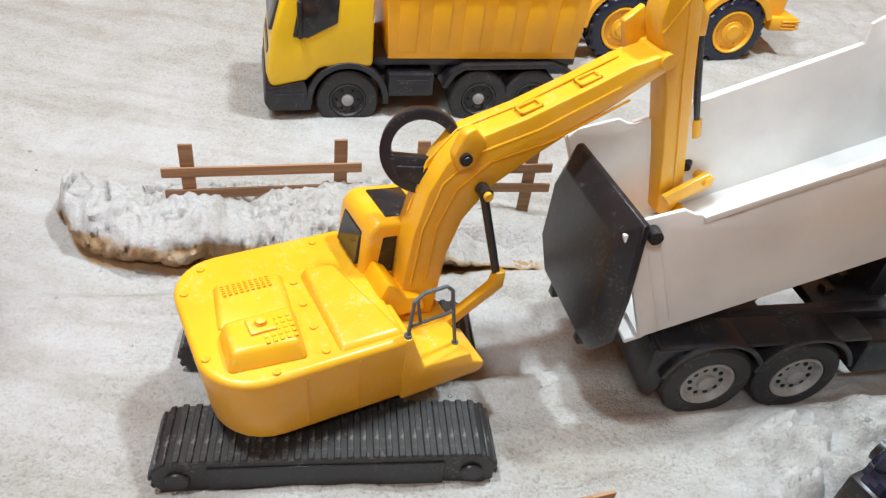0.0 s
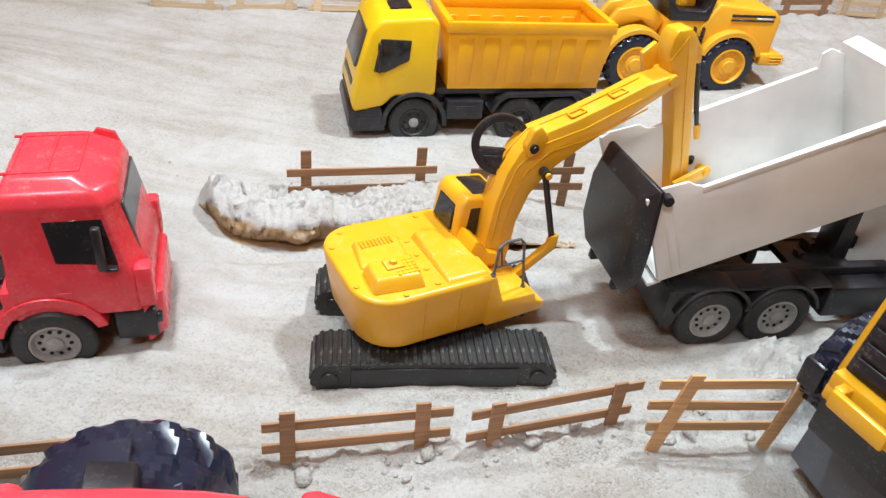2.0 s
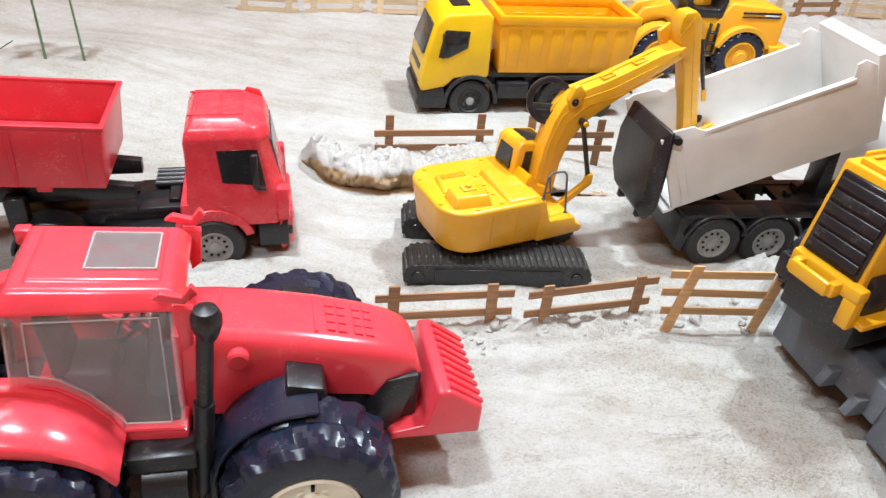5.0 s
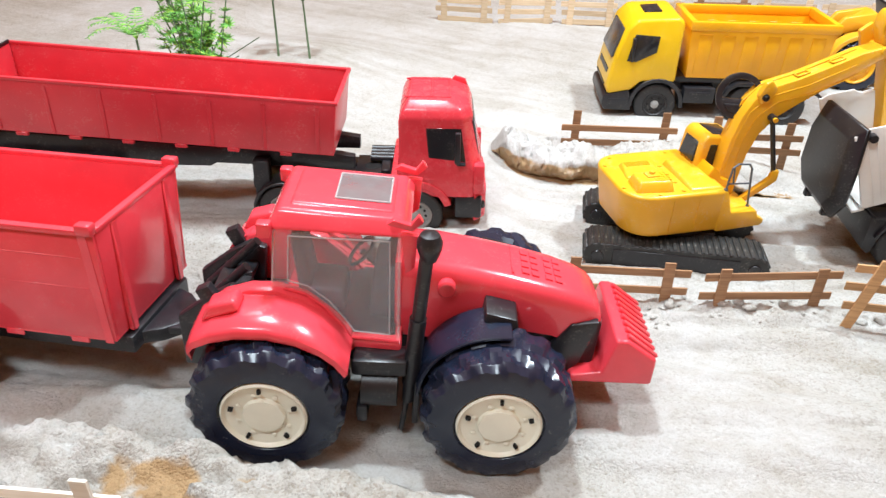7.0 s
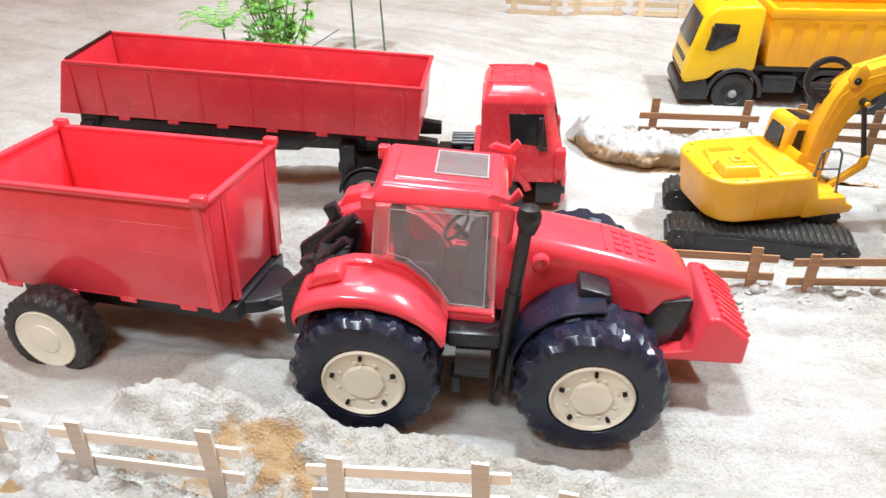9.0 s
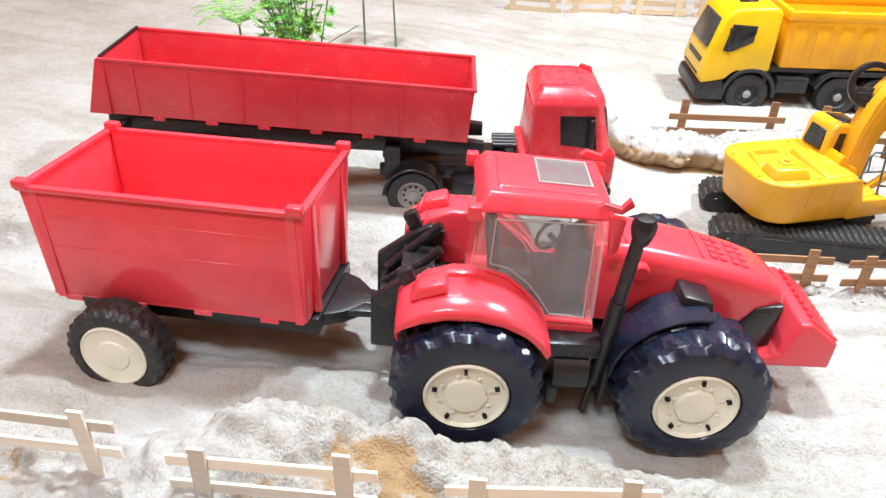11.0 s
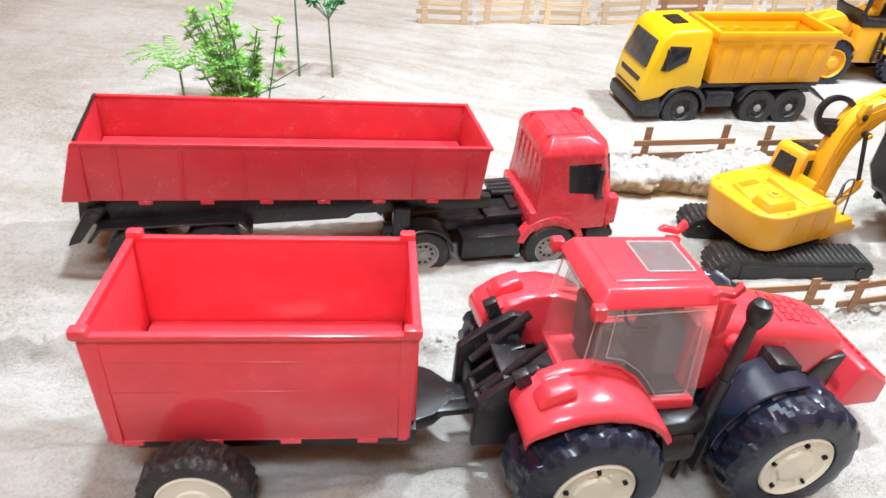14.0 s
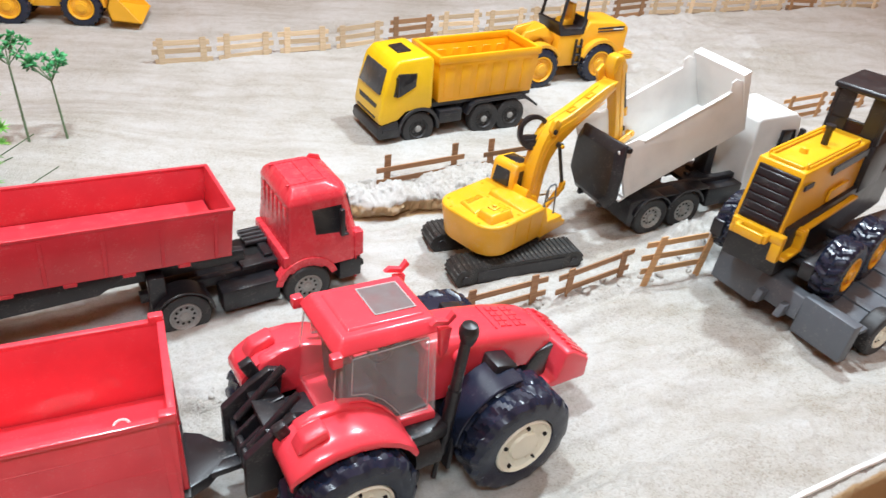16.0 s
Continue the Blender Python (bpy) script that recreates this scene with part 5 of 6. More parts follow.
    part("steering_wheel", tube([(0.068 + 0.010 * math.cos(a), c + 0.017 * math.sin(a), 0.154 + 0.009 * math.cos(a)) for a in np.linspace(0, 2 * math.pi, 17)], 0.0018, 6, tube([(0.068, c, 0.154), (0.082, c, 0.140)], 0.003, 8)), BLACK, cab)
    side_out = [(0.003, 0.142), (0.012, 0.147), (0.028, 0.143), (0.044, 0.131), (0.056, 0.117), (0.064, 0.104), (0.104, 0.1015), (0.103, zt), (0.006, zt)]
    pane_in = [(0.014, 0.154), (0.030, 0.150), (0.047, 0.137), (0.059, 0.122), (0.067, 0.110), (0.096, 0.108), (0.095, 0.192), (0.016, 0.193)]

    def wall_y(z, s, out=0.0):
        k = (z - 0.1015) / (zt - 0.1015)
        return c + s * (c - (ybot + (ytop - ybot) * k) + out)

    def slab(pts, s, o0, o1):
        bm = bmesh.new()
        va = [bm.verts.new((x, wall_y(z, s, o0), z)) for x, z in pts]
        vb = [bm.verts.new((x, wall_y(z, s, o1), z)) for x, z in pts]
        bm.faces.new(va)
        bm.faces.new(vb[::-1])
        for i in range(len(pts)):
            j = (i + 1) % len(pts)
            bm.faces.new((va[i], vb[i], vb[j], va[j]))
        bmesh.ops.recalc_face_normals(bm, faces=bm.faces)
        return bm

    for s in (-1, 1):
        g = part("side_glass", slab(side_out, s, -0.0016, 0.0), CLEAR, cab, "clear plastic side window")
        g.visible_shadow = False
        pane = part("tinted_pane", slab(pane_in, s, -0.0030, -0.0022), SMOKE, g, "smoky inner pane")
        pane.visible_shadow = False
        part("window_bead", tube([(x, wall_y(z, s, 0.0003), z) for x, z in pane_in + pane_in[:1]], 0.0006, 6), GREY_CLEAR, g)
        rim = [(x, wall_y(z, s, 0.0004), z) for x, z in side_out[:7]]
        part("sill_rim", tube(rim, 0.0014, 6), RED, cab)
        part("cab_post", tube([(0.1035, wall_y(0.1015, s), 0.1015), (0.1025, wall_y(zt, s), zt)], 0.0016, 8), CLEAR, cab).visible_shadow = False
        part("cab_post", tube([(0.002, wall_y(0.142, s), 0.142), (0.006, wall_y(zt, s), zt)], 0.0016, 8), CLEAR, cab).visible_shadow = False
    yl, yh = 0.0595, 0.0665
    g = part("rear_glass", hexa([(-0.002, yl, 0.108), (-0.0004, yl, 0.108), (-0.0004, 2 * c - yl, 0.108), (-0.002, 2 * c - yl, 0.108), (0.004, yh, zt), (0.0056, yh, zt), (0.0056, 2 * c - yh, zt), (0.004, 2 * c - yh, zt)]), CLEAR, cab, "clear plastic rear window")
    g.visible_shadow = False
    part("window_bead", tube([(-0.0028, yl + 0.006, 0.116), (0.0030, yh + 0.005, 0.192), (0.0030, 2 * c - yh - 0.005, 0.192), (-0.0028, 2 * c - yl - 0.006, 0.116)], 0.0007, 6), GREY_CLEAR, g)
    g = part("windscreen", hexa([(0.1025, ybot, 0.104), (0.1041, ybot, 0.104), (0.1041, 2 * c - ybot, 0.104), (0.1025, 2 * c - ybot, 0.104), (0.1015, ytop, zt), (0.1031, ytop, zt), (0.1031, 2 * c - ytop, zt), (0.1015, 2 * c - ytop, zt)]), CLEAR, cab, "clear plastic windscreen")
    g.visible_shadow = False
    part("hood_rear_panel", box(0.0985, 0.1045, c - 0.036, c + 0.036, 0.094, 0.168, 0.002), RED, cab)
    roof = part("roof", hexa([(-0.002, 0.0635, 0.1985), (0.112, 0.0635, 0.1955), (0.112, 2 * c - 0.0635, 0.1955), (-0.002, 2 * c - 0.0635, 0.1985), (0.008, 0.072, 0.2140), (0.104, 0.072, 0.2090), (0.104, 2 * c - 0.072, 0.2090), (0.008, 2 * c - 0.072, 0.2140)], 0.0035, 4), RED, t, "glossy red cab roof with clear hatch")
    part("roof_crown", hexa([(0.014, 0.078, 0.2115), (0.098, 0.078, 0.2075), (0.098, 2 * c - 0.078, 0.2075), (0.014, 2 * c - 0.078, 0.2115), (0.018, 0.081, 0.2155), (0.096, 0.081, 0.2110), (0.096, 2 * c - 0.081, 0.2110), (0.018, 2 * c - 0.081, 0.2155)], 0.002, 3), RED, roof)
    sk = part("skylight", hexa([(0.050, 0.0915, 0.2110), (0.093, 0.0915, 0.2085), (0.093, 0.1345, 0.2085), (0.050, 0.1345, 0.2110), (0.050, 0.0915, 0.2146), (0.093, 0.0915, 0.2122), (0.093, 0.1345, 0.2122), (0.050, 0.1345, 0.2146)], 0.0006), SKYLIGHT, roof, "smoky clear roof hatch")
    part("skylight_bead", tube([(0.050, 0.0915, 0.2146), (0.093, 0.0915, 0.2122), (0.093, 0.1345, 0.2122), (0.050, 0.1345, 0.2146), (0.050, 0.0915, 0.2146)], 0.0008, 6), GREY_CLEAR, sk)
    for s in (-1, 1):
        y = c + s * 0.047
        part("roof_lamp", box(-0.007, 0.004, y - 0.005, y + 0.005, 0.1940, 0.2065, 0.0018), RED, roof)
        part("roof_lug", prism([(0.092, 0.2100), (0.112, 0.2050), (0.121, 0.2130), (0.117, 0.2190), (0.111, 0.2105), (0.098, 0.2145)], *sorted((y - 0.003, y + 0.003)), 0.001), RED, roof)
        part("front_visor", prism([(0.1035, 0.2020), (0.1170, 0.2010), (0.1150, 0.1720), (0.1080, 0.1660)], *sorted((y - 0.003, y + 0.004)), 0.001), RED, roof)
    stack = part("exhaust_pipe", rod((0.113, 0.0455, 0.046), (0.1245, 0.0455, 0.196), 0.0056, 18, rod((0.108, 0.0455, 0.010), (0.113, 0.0455, 0.056), 0.0026, 10)), BLACK, t, "black exhaust stack")
    part("stack_sleeve", rod((0.1145, 0.0455, 0.066), (0.1195, 0.0455, 0.134), 0.0070, 18), BLACK, stack)
    part("stack_cap", lathe([(0.0060, 0.190), (0.0080, 0.195), (0.0098, 0.201), (0.0098, 0.207), (0.0075, 0.2125), (0.0004, 0.2145)], 18, (0.1260, 0.0455, 0), "z"), BLACK, stack)
    # rear linkage and hitch
    cheek = [(-0.084, 0.052), (-0.030, 0.050), (-0.022, 0.132), (-0.036, 0.138), (-0.056, 0.126), (-0.084, 0.104)]
    lk = part("rear_linkage", box(-0.062, -0.028, c - 0.030, c + 0.030, 0.062, 0.072, 0.002), BLACK, t, "glossy black rear linkage")
    for s in (-1, 1):
        y0, y1 = sorted((c + s * 0.030, c + s * 0.039))
        part("linkage_cheek", prism(cheek, y0, y1, 0.002), BLACK, lk)
        part("link_arm", rod((-0.026, c + s * 0.020, 0.146), (-0.074, c + s * 0.020, 0.098), 0.0042, 10), BLACK, lk)
        y0, y1 = sorted((c + s * 0.006, c + s * 0.011))
        part("link_rib", prism([(-0.080, 0.060), (-0.030, 0.060), (-0.030, 0.122), (-0.050, 0.116), (-0.080, 0.090)], y0, y1, 0.0015), BLACK, lk)
        part("ram_stub", hexa([(-0.050, c + s * 0.046 - 0.006, 0.116), (-0.034, c + s * 0.046 - 0.006, 0.112), (-0.034, c + s * 0.046 + 0.006, 0.112), (-0.050, c + s * 0.046 + 0.006, 0.116), (-0.062, c + s * 0.046 - 0.005, 0.140), (-0.050, c + s * 0.046 - 0.005, 0.146), (-0.050, c + s * 0.046 + 0.005, 0.146), (-0.062, c + s * 0.046 + 0.005, 0.140)], 0.002), BLACK, lk)
    part("link_plate", box(-0.079, -0.073, c - 0.034, c + 0.034, 0.060, 0.090, 0.002, 2, box(-0.060, -0.030, c - 0.034, c + 0.034, 0.112, 0.118, 0.002)), BLACK, lk)
    part("link_slab", box(-0.054, -0.042, c - 0.034, c + 0.034, 0.086, 0.093, 0.002), BLACK, lk)
    part("hitch_tongue", box(-0.112, -0.076, c - 0.008, c + 0.008, 0.058, 0.066, 0.002), BLACK, lk)


farm_tractor()


# ---- red farm trailer ----
def farm_trailer():
    t = thing("toy_farm_trailer", put(-0.5525, 0.0345, 16.2, -0.005, 0.0, -3.0), "bright red toy farm trailer on one axle, empty box", "toy trailer")
    body = tray("box_body", RED, t, "bright red open box body", -0.125, 0.114, -0.0650, 0.0650, 0.088, 0.197, 0.0035, 0.004, 0.0015)
    part("floor_plate", box(-0.121, 0.110, -0.0615, 0.0615, 0.0905, 0.1120, 0.001), RED, body)
    for s in (-1, 1):
        part("top_rail", box(-0.130, 0.119, s * 0.0685 - 0.0035, s * 0.0685 + 0.0035, 0.194, 0.199, 0.0012), RED, body)
        for i, x in enumerate((-0.121, 0.104)):
            yy = s * 0.0655
            part("side_post", hexa([(x, yy, 0.086), (x + 0.008, yy, 0.086), (x + 0.008, yy + s * 0.0005, 0.086), (x, yy + s * 0.0005, 0.086), (x, yy + s * 0.0025, 0.194), (x + 0.008, yy + s * 0.0025, 0.194), (x + 0.008, yy + s * 0.0040, 0.194), (x, yy + s * 0.0040, 0.194)], 0.0006, 1), RED, body)
        for x in (-0.127, 0.110):
            part("corner_knob", box(x - 0.004, x + 0.010, s * 0.069 - 0.005, s * 0.069 + 0.005, 0.196, 0.205, 0.0022), RED, body)
        for i in range(4):
            part("foot_tab", box(-0.115 + 0.062 * i, -0.098 + 0.062 * i, s * 0.0645 - 0.001, s * 0.0645 + 0.001, 0.083, 0.089, 0.0006, 1), RED, body)
        for z, d in ((0.1405, 0.0003), (0.1705, 0.0003)):
            y0, y1 = sorted((s * (0.0650 + 0.004 * (z - 0.088) / 0.109 - 0.0008), s * (0.0650 + 0.004 * (z - 0.088) / 0.109 + d)))
            part("side_rib", box(-0.112, 0.102, y0, y1, z, z + 0.0016, 0.0002, 1), RED, body)
    for x in (-0.1275, 0.1165):
        part("end_rail", box(x - 0.0035, x + 0.0035, -0.066, 0.066, 0.194, 0.199, 0.0012), RED, body)
    for y in (-0.045, 0.040):
        part("end_post", box(0.1140, 0.1195, y, y + 0.008, 0.086, 0.194, 0.001, 1), RED, body)
    part("floor_ring", tube([(0.068 + 0.007 * math.cos(a), 0.030 + 0.007 * math.sin(a), 0.1128) for a in np.linspace(0, 2 * math.pi, 15)], 0.0014, 6), WHITE, body, "pale worn ring on the floor")
    fr = part("chassis", box(-0.110, 0.120, -0.052, 0.052, 0.066, 0.084, 0.002), BLACK, t)
    part("draw_bar", prism([(0.110, -0.042), (0.136, -0.030), (0.152, -0.013), (0.184, -0.0075), (0.214, -0.007), (0.214, 0.007), (0.184, 0.0075), (0.152, 0.013), (0.136, 0.030), (0.110, 0.042)], 0.0660, 0.0800, 0.002, 2, None, "z"), BLACK, fr)
    part("hitch_pin", lathe([(0.011, 0.058), (0.011, 0.084), (0.007, 0.087), (0.0004, 0.088)], 18, (0.214, 0, 0), "z"), BLACK, fr)
    for s in (-1, 1):
        wheel(t, -0.056, 0.100 * s, 0.052, "trailer", s)
    part("axle", rod((-0.056, -0.09, 0.052), (-0.056, 0.09, 0.052), 0.006, 10, box(-0.060, -0.036, -0.030, 0.030, 0.050, 0.068, 0.002)), BLACK, t)


farm_trailer()


# ---- yellow tipper lorry ----
def yellow_lorry():
    t = thing("toy_tipper_lorry", put(-0.147, 0.9400, 202.5, -0.006), "yellow toy tipper lorry with black chassis", "toy truck")
    # +y faces the road; far side at -y
    y0 = -0.125
    for x in (0.0, -0.157, -0.223):
        wheel(t, x, 0.0, 0.0355, "dark_truck", 1)
        wheel(t, x, y0, 0.0355, "dark_truck", -1)
        part("axle", rod((x, -0.01, 0.0355), (x, y0 + 0.01, 0.0355), 0.005), BLACK, t)
    for ya in (-0.036, y0 + 0.025):
        part("frame_rail", box(-0.275, 0.06, ya, ya + 0.011, 0.056, 0.074, 0.001), BLACK, t)
    for ya in (-0.028, y0 - 0.001):
        part("wheel_arch", arch(0.0, 0.0355, 0.0405, 0.0475, -5, 185, ya, ya + 0.030), BLACK, t)
        part("mudguard", prism([(-0.110, 0.052), (-0.120, 0.070), (-0.135, 0.079), (-0.245, 0.081), (-0.262, 0.074), (-0.292, 0.052), (-0.290, 0.048), (-0.260, 0.067), (-0.245, 0.075), (-0.135, 0.073), (-0.125, 0.066), (-0.115, 0.050)], ya, ya + 0.029, 0.001), BLACK, t)
        part("side_box", box(-0.100, -0.046, ya + 0.002, ya + 0.028, 0.040, 0.068, 0.003), BLACK, t)
        part("box_strap", box(-0.090, -0.056, ya + 0.000, ya + 0.030, 0.056, 0.061, 0.001), BLACK, t)
    part("deck", box(-0.275, -0.030, -0.115, -0.012, 0.074, 0.084, 0.001), BLACK, t)
    ya, yb = -0.124, 0.001
    prof = [(-0.028, 0.076), (0.030, 0.076), (0.046, 0.060), (0.086, 0.052), (0.090, 0.070), (0.082, 0.112), (0.066, 0.166), (0.050, 0.182), (-0.018, 0.186), (-0.028, 0.178)]
    cab = part("cab", prism(prof, ya, yb, 0.007, 3), GOLD, t, "golden yellow lorry cab with black windows")
    part("bumper", prism([(0.040, 0.024), (0.088, 0.024), (0.094, 0.034), (0.092, 0.052), (0.048, 0.062)], ya - 0.001, yb + 0.001, 0.004), BLACK, t)
    part("step_grille", box(0.050, 0.082, yb - 0.002, yb + 0.0035, 0.036, 0.046, 0.001), BLACK, t)
    for yy in (yb - 0.002, ya - 0.0015):
        part("window", prism([(0.060, 0.112), (0.044, 0.111), (0.012, 0.128), (0.010, 0.155), (0.051, 0.157)], yy, yy + 0.0035, 0.001), TINT, cab)
        part("wing_mirror", box(0.050, 0.055, yy - 0.001, yy + 0.010, 0.112, 0.152, 0.002), BLACK, cab)
    part("windscreen", hexa([(0.0855, ya + 0.013, 0.114), (0.0855, yb - 0.013, 0.114), (0.078, yb - 0.013, 0.114), (0.078, ya + 0.013, 0.114), (0.0690, ya + 0.017, 0.162), (0.0690, yb - 0.017, 0.162), (0.062, yb - 0.017, 0.162), (0.062, ya + 0.017, 0.162)], 0.0015), GREY_GLASS, cab)
    part("roof_hatch", hexa([(0.004, -0.088, 0.183), (0.034, -0.088, 0.181), (0.034, -0.040, 0.181), (0.004, -0.040, 0.183), (0.005, -0.087, 0.1875), (0.033, -0.087, 0.1855), (0.033, -0.041, 0.1855), (0.005, -0.041, 0.1875)], 0.0005, 1), TINT, cab)
    part("grille_slot", hexa([(0.0885, -0.100, 0.084), (0.0885, -0.022, 0.084), (0.082, -0.022, 0.084), (0.082, -0.100, 0.084), (0.0865, -0.105, 0.093), (0.0865, -0.018, 0.093), (0.080, -0.018, 0.093), (0.080, -0.105, 0.093)], 0.0008, 1), BLACK, cab)
    part("grille_slot", box(0.084, 0.0912, -0.105, -0.018, 0.064, 0.068, 0.0008, 1), BLACK, cab)
    body = tray("tipper_bed", ORANGE, t, "orange-yellow ribbed tipper bed, empty", -0.272, -0.046, -0.113, -0.008, 0.084, 0.178, 0.0035, 0.007, 0.0015)
    for s, yy in ((1, -0.008), (-1, -0.113)):
        part("top_rim", box(-0.281, -0.037, yy + s * 0.006 - 0.004, yy + s * 0.006 + 0.004, 0.166, 0.181, 0.0015), ORANGE, body)
        for i in range(6):
            x = -0.262 + 0.037 * i
            part("side_panel", hexa([(x, yy - s * 0.001, 0.092), (x + 0.022, yy - s * 0.001, 0.092), (x + 0.022, yy + s * 0.0025, 0.092), (x, yy + s * 0.0025, 0.092), (x, yy + s * 0.004, 0.158), (x + 0.022, yy + s * 0.004, 0.158), (x + 0.022, yy + s * 0.0070, 0.158), (x, yy + s * 0.0070, 0.158)], 0.0012, 2), ORANGE, body)
            part("inner_recess", box(x, x + 0.020, yy - s * 0.0025 - 0.0010, yy - s * 0.0025 + 0.0010, 0.140, 0.156, 0.0008, 1), ORANGE, body)
    for xx in (-0.276, -0.042):
        part("end_rim", box(xx - 0.005, xx + 0.005, -0.120, -0.001, 0.166, 0.181, 0.0015), ORANGE, body)


yellow_lorry()


# ---- wheel loader ----
def wheel_loader():
    t = thing("toy_wheel_loader", put(*LD), "amber yellow toy wheel loader with black cab", "toy loader")
    # +x ahead, +y faces the road when it looks left
    y0 = -0.135
    for x in (0.0, 0.172):
        wheel(t, x, 0.0, 0.047, "loader", 1)
        wheel(t, x, y0, 0.047, "loader", -1)
        part("axle", rod((x, -0.01, 0.047), (x, y0 + 0.01, 0.047), 0.008), LOADER, t)
    part("rear_body", prism([(-0.082, 0.050), (0.058, 0.046), (0.064, 0.104), (0.050, 0.128), (0.036, 0.148), (-0.070, 0.140), (-0.086, 0.126)], -0.115, -0.018, 0.006, 3), LOADER, t)
    part("counterweight", box(-0.104, -0.060, -0.125, -0.008, 0.048, 0.068, 0.003), LOADER, t)
    for i in range(3):
        part("counterweight_rib", box(-0.106, -0.078, -0.0085, -0.005, 0.052 + 0.005 * i, 0.0545 + 0.005 * i, 0.0005, 1), LOADER, t)
    for ya in (-0.030, -0.130):
        part("rear_arch", arch(0.0, 0.047, 0.051, 0.060, 20, 160, ya, ya + 0.028), LOADER, t)
        part("front_arch", arch(0.172, 0.047, 0.052, 0.060, 0, 150, ya, ya + 0.028), LOADER, t)
    part("hood_stripe", box(-0.070, 0.010, -0.0185, -0.0165, 0.128, 0.1320, 0.0004, 1, box(-0.070, 0.010, -0.0185, -0.0165, 0.121, 0.1235, 0.0004, 1)), BLACK, t)
    part("lettering_bar", box(-0.066, -0.036, -0.0183, -0.0163, 0.1245, 0.1275, 0.0003, 1), WHITE, t, "pale bar of unreadable lettering")
    part("side_body", prism([(0.050, 0.042), (0.125, 0.042), (0.120, 0.120), (0.055, 0.120)], -0.110, -0.020, 0.004), LOADER, t)
    for i in range(3):
        part("ladder_rung", box(0.058, 0.072, -0.018, -0.008, 0.050 + 0.020 * i, 0.054 + 0.020 * i, 0.0008, 1), BLACK, t)
    part("ladder_rail", box(0.056, 0.0585, -0.018, -0.009, 0.046, 0.110, 0.0006, 1, box(0.0715, 0.074, -0.018, -0.009, 0.046, 0.110, 0.0006, 1)), BLACK, t)
    cab = part("cab_base", prism([(0.050, 0.118), (0.120, 0.118), (0.130, 0.150), (0.120, 0.150), (0.110, 0.136), (0.060, 0.134), (0.050, 0.156), (0.044, 0.156)], -0.112, -0.018, 0.003), BLACK, t)
    for x, lean in ((0.052, 0.0), (0.122, -0.012)):
        for ya in (-0.108, -0.024):
            part("cab_post", hexa([(x - 0.004, ya - 0.002, 0.140), (x + 0.004, ya - 0.002, 0.140), (x + 0.004, ya + 0.004, 0.140), (x - 0.004, ya + 0.004, 0.140), (x - 0.004 + lean, ya, 0.215), (x + 0.003 + lean, ya, 0.215), (x + 0.003 + lean, ya + 0.004, 0.215), (x - 0.004 + lean, ya + 0.004, 0.215)], 0.001, 1), BLACK, cab)
    part("cab_roof", box(0.040, 0.124, -0.114, -0.016, 0.213, 0.226, 0.005, 3), BLACK, cab)
    part("seat", hexa([(0.066, -0.085, 0.134), (0.098, -0.085, 0.134), (0.098, -0.045, 0.134), (0.066, -0.045, 0.134), (0.066, -0.083, 0.150), (0.094, -0.083, 0.148), (0.094, -0.047, 0.148), (0.066, -0.047, 0.150)], 0.004, 2, box(0.064, 0.074, -0.083, -0.047, 0.145, 0.185, 0.003)), LOADER, cab)
    for ya in (-0.092, -0.050):
        part("lift_arm", prism([(0.120, 0.110), (0.150, 0.138), (0.205, 0.128), (0.250, 0.060), (0.242, 0.044), (0.200, 0.098), (0.160, 0.110), (0.130, 0.086)], ya, ya + 0.012, 0.003), LOADER, t)
    part("lift_tower", prism([(0.120, 0.060), (0.178, 0.056), (0.182, 0.120), (0.150, 0.140), (0.124, 0.118)], -0.084, -0.046, 0.004), LOADER, t)
    bk = bmesh.new()
    prof = [(0.242, 0.018), (0.316, 0.012), (0.262, 0.080), (0.246, 0.084), (0.236, 0.050)]
    inner = [(0.240, 0.050), (0.248, 0.080), (0.256, 0.076), (0.300, 0.0165), (0.246, 0.022)]
    for ya in (-0.150, 0.012):
        prism(prof, ya, ya + 0.003, 0.0008, 1, bk)
    prism([(0.242, 0.018), (0.316, 0.012), (0.316, 0.0145), (0.246, 0.022), (0.240, 0.050), (0.250, 0.080), (0.246, 0.084), (0.236, 0.050)], -0.150, 0.015, 0.0005, 1, bk)
    part("loading_bucket", bk, LOADER, t)
    return t


LD = (0.330, 1.288, 200, 0.013)
loader = wheel_loader()
gx0, gy0 = -1.150, 1.660
other = copy_thing(loader, put(gx0, gy0, 5, ground_z(gx0, gy0) - 0.004))
tagged(other, "amber yellow toy wheel loader, bucket lowered to the sand")


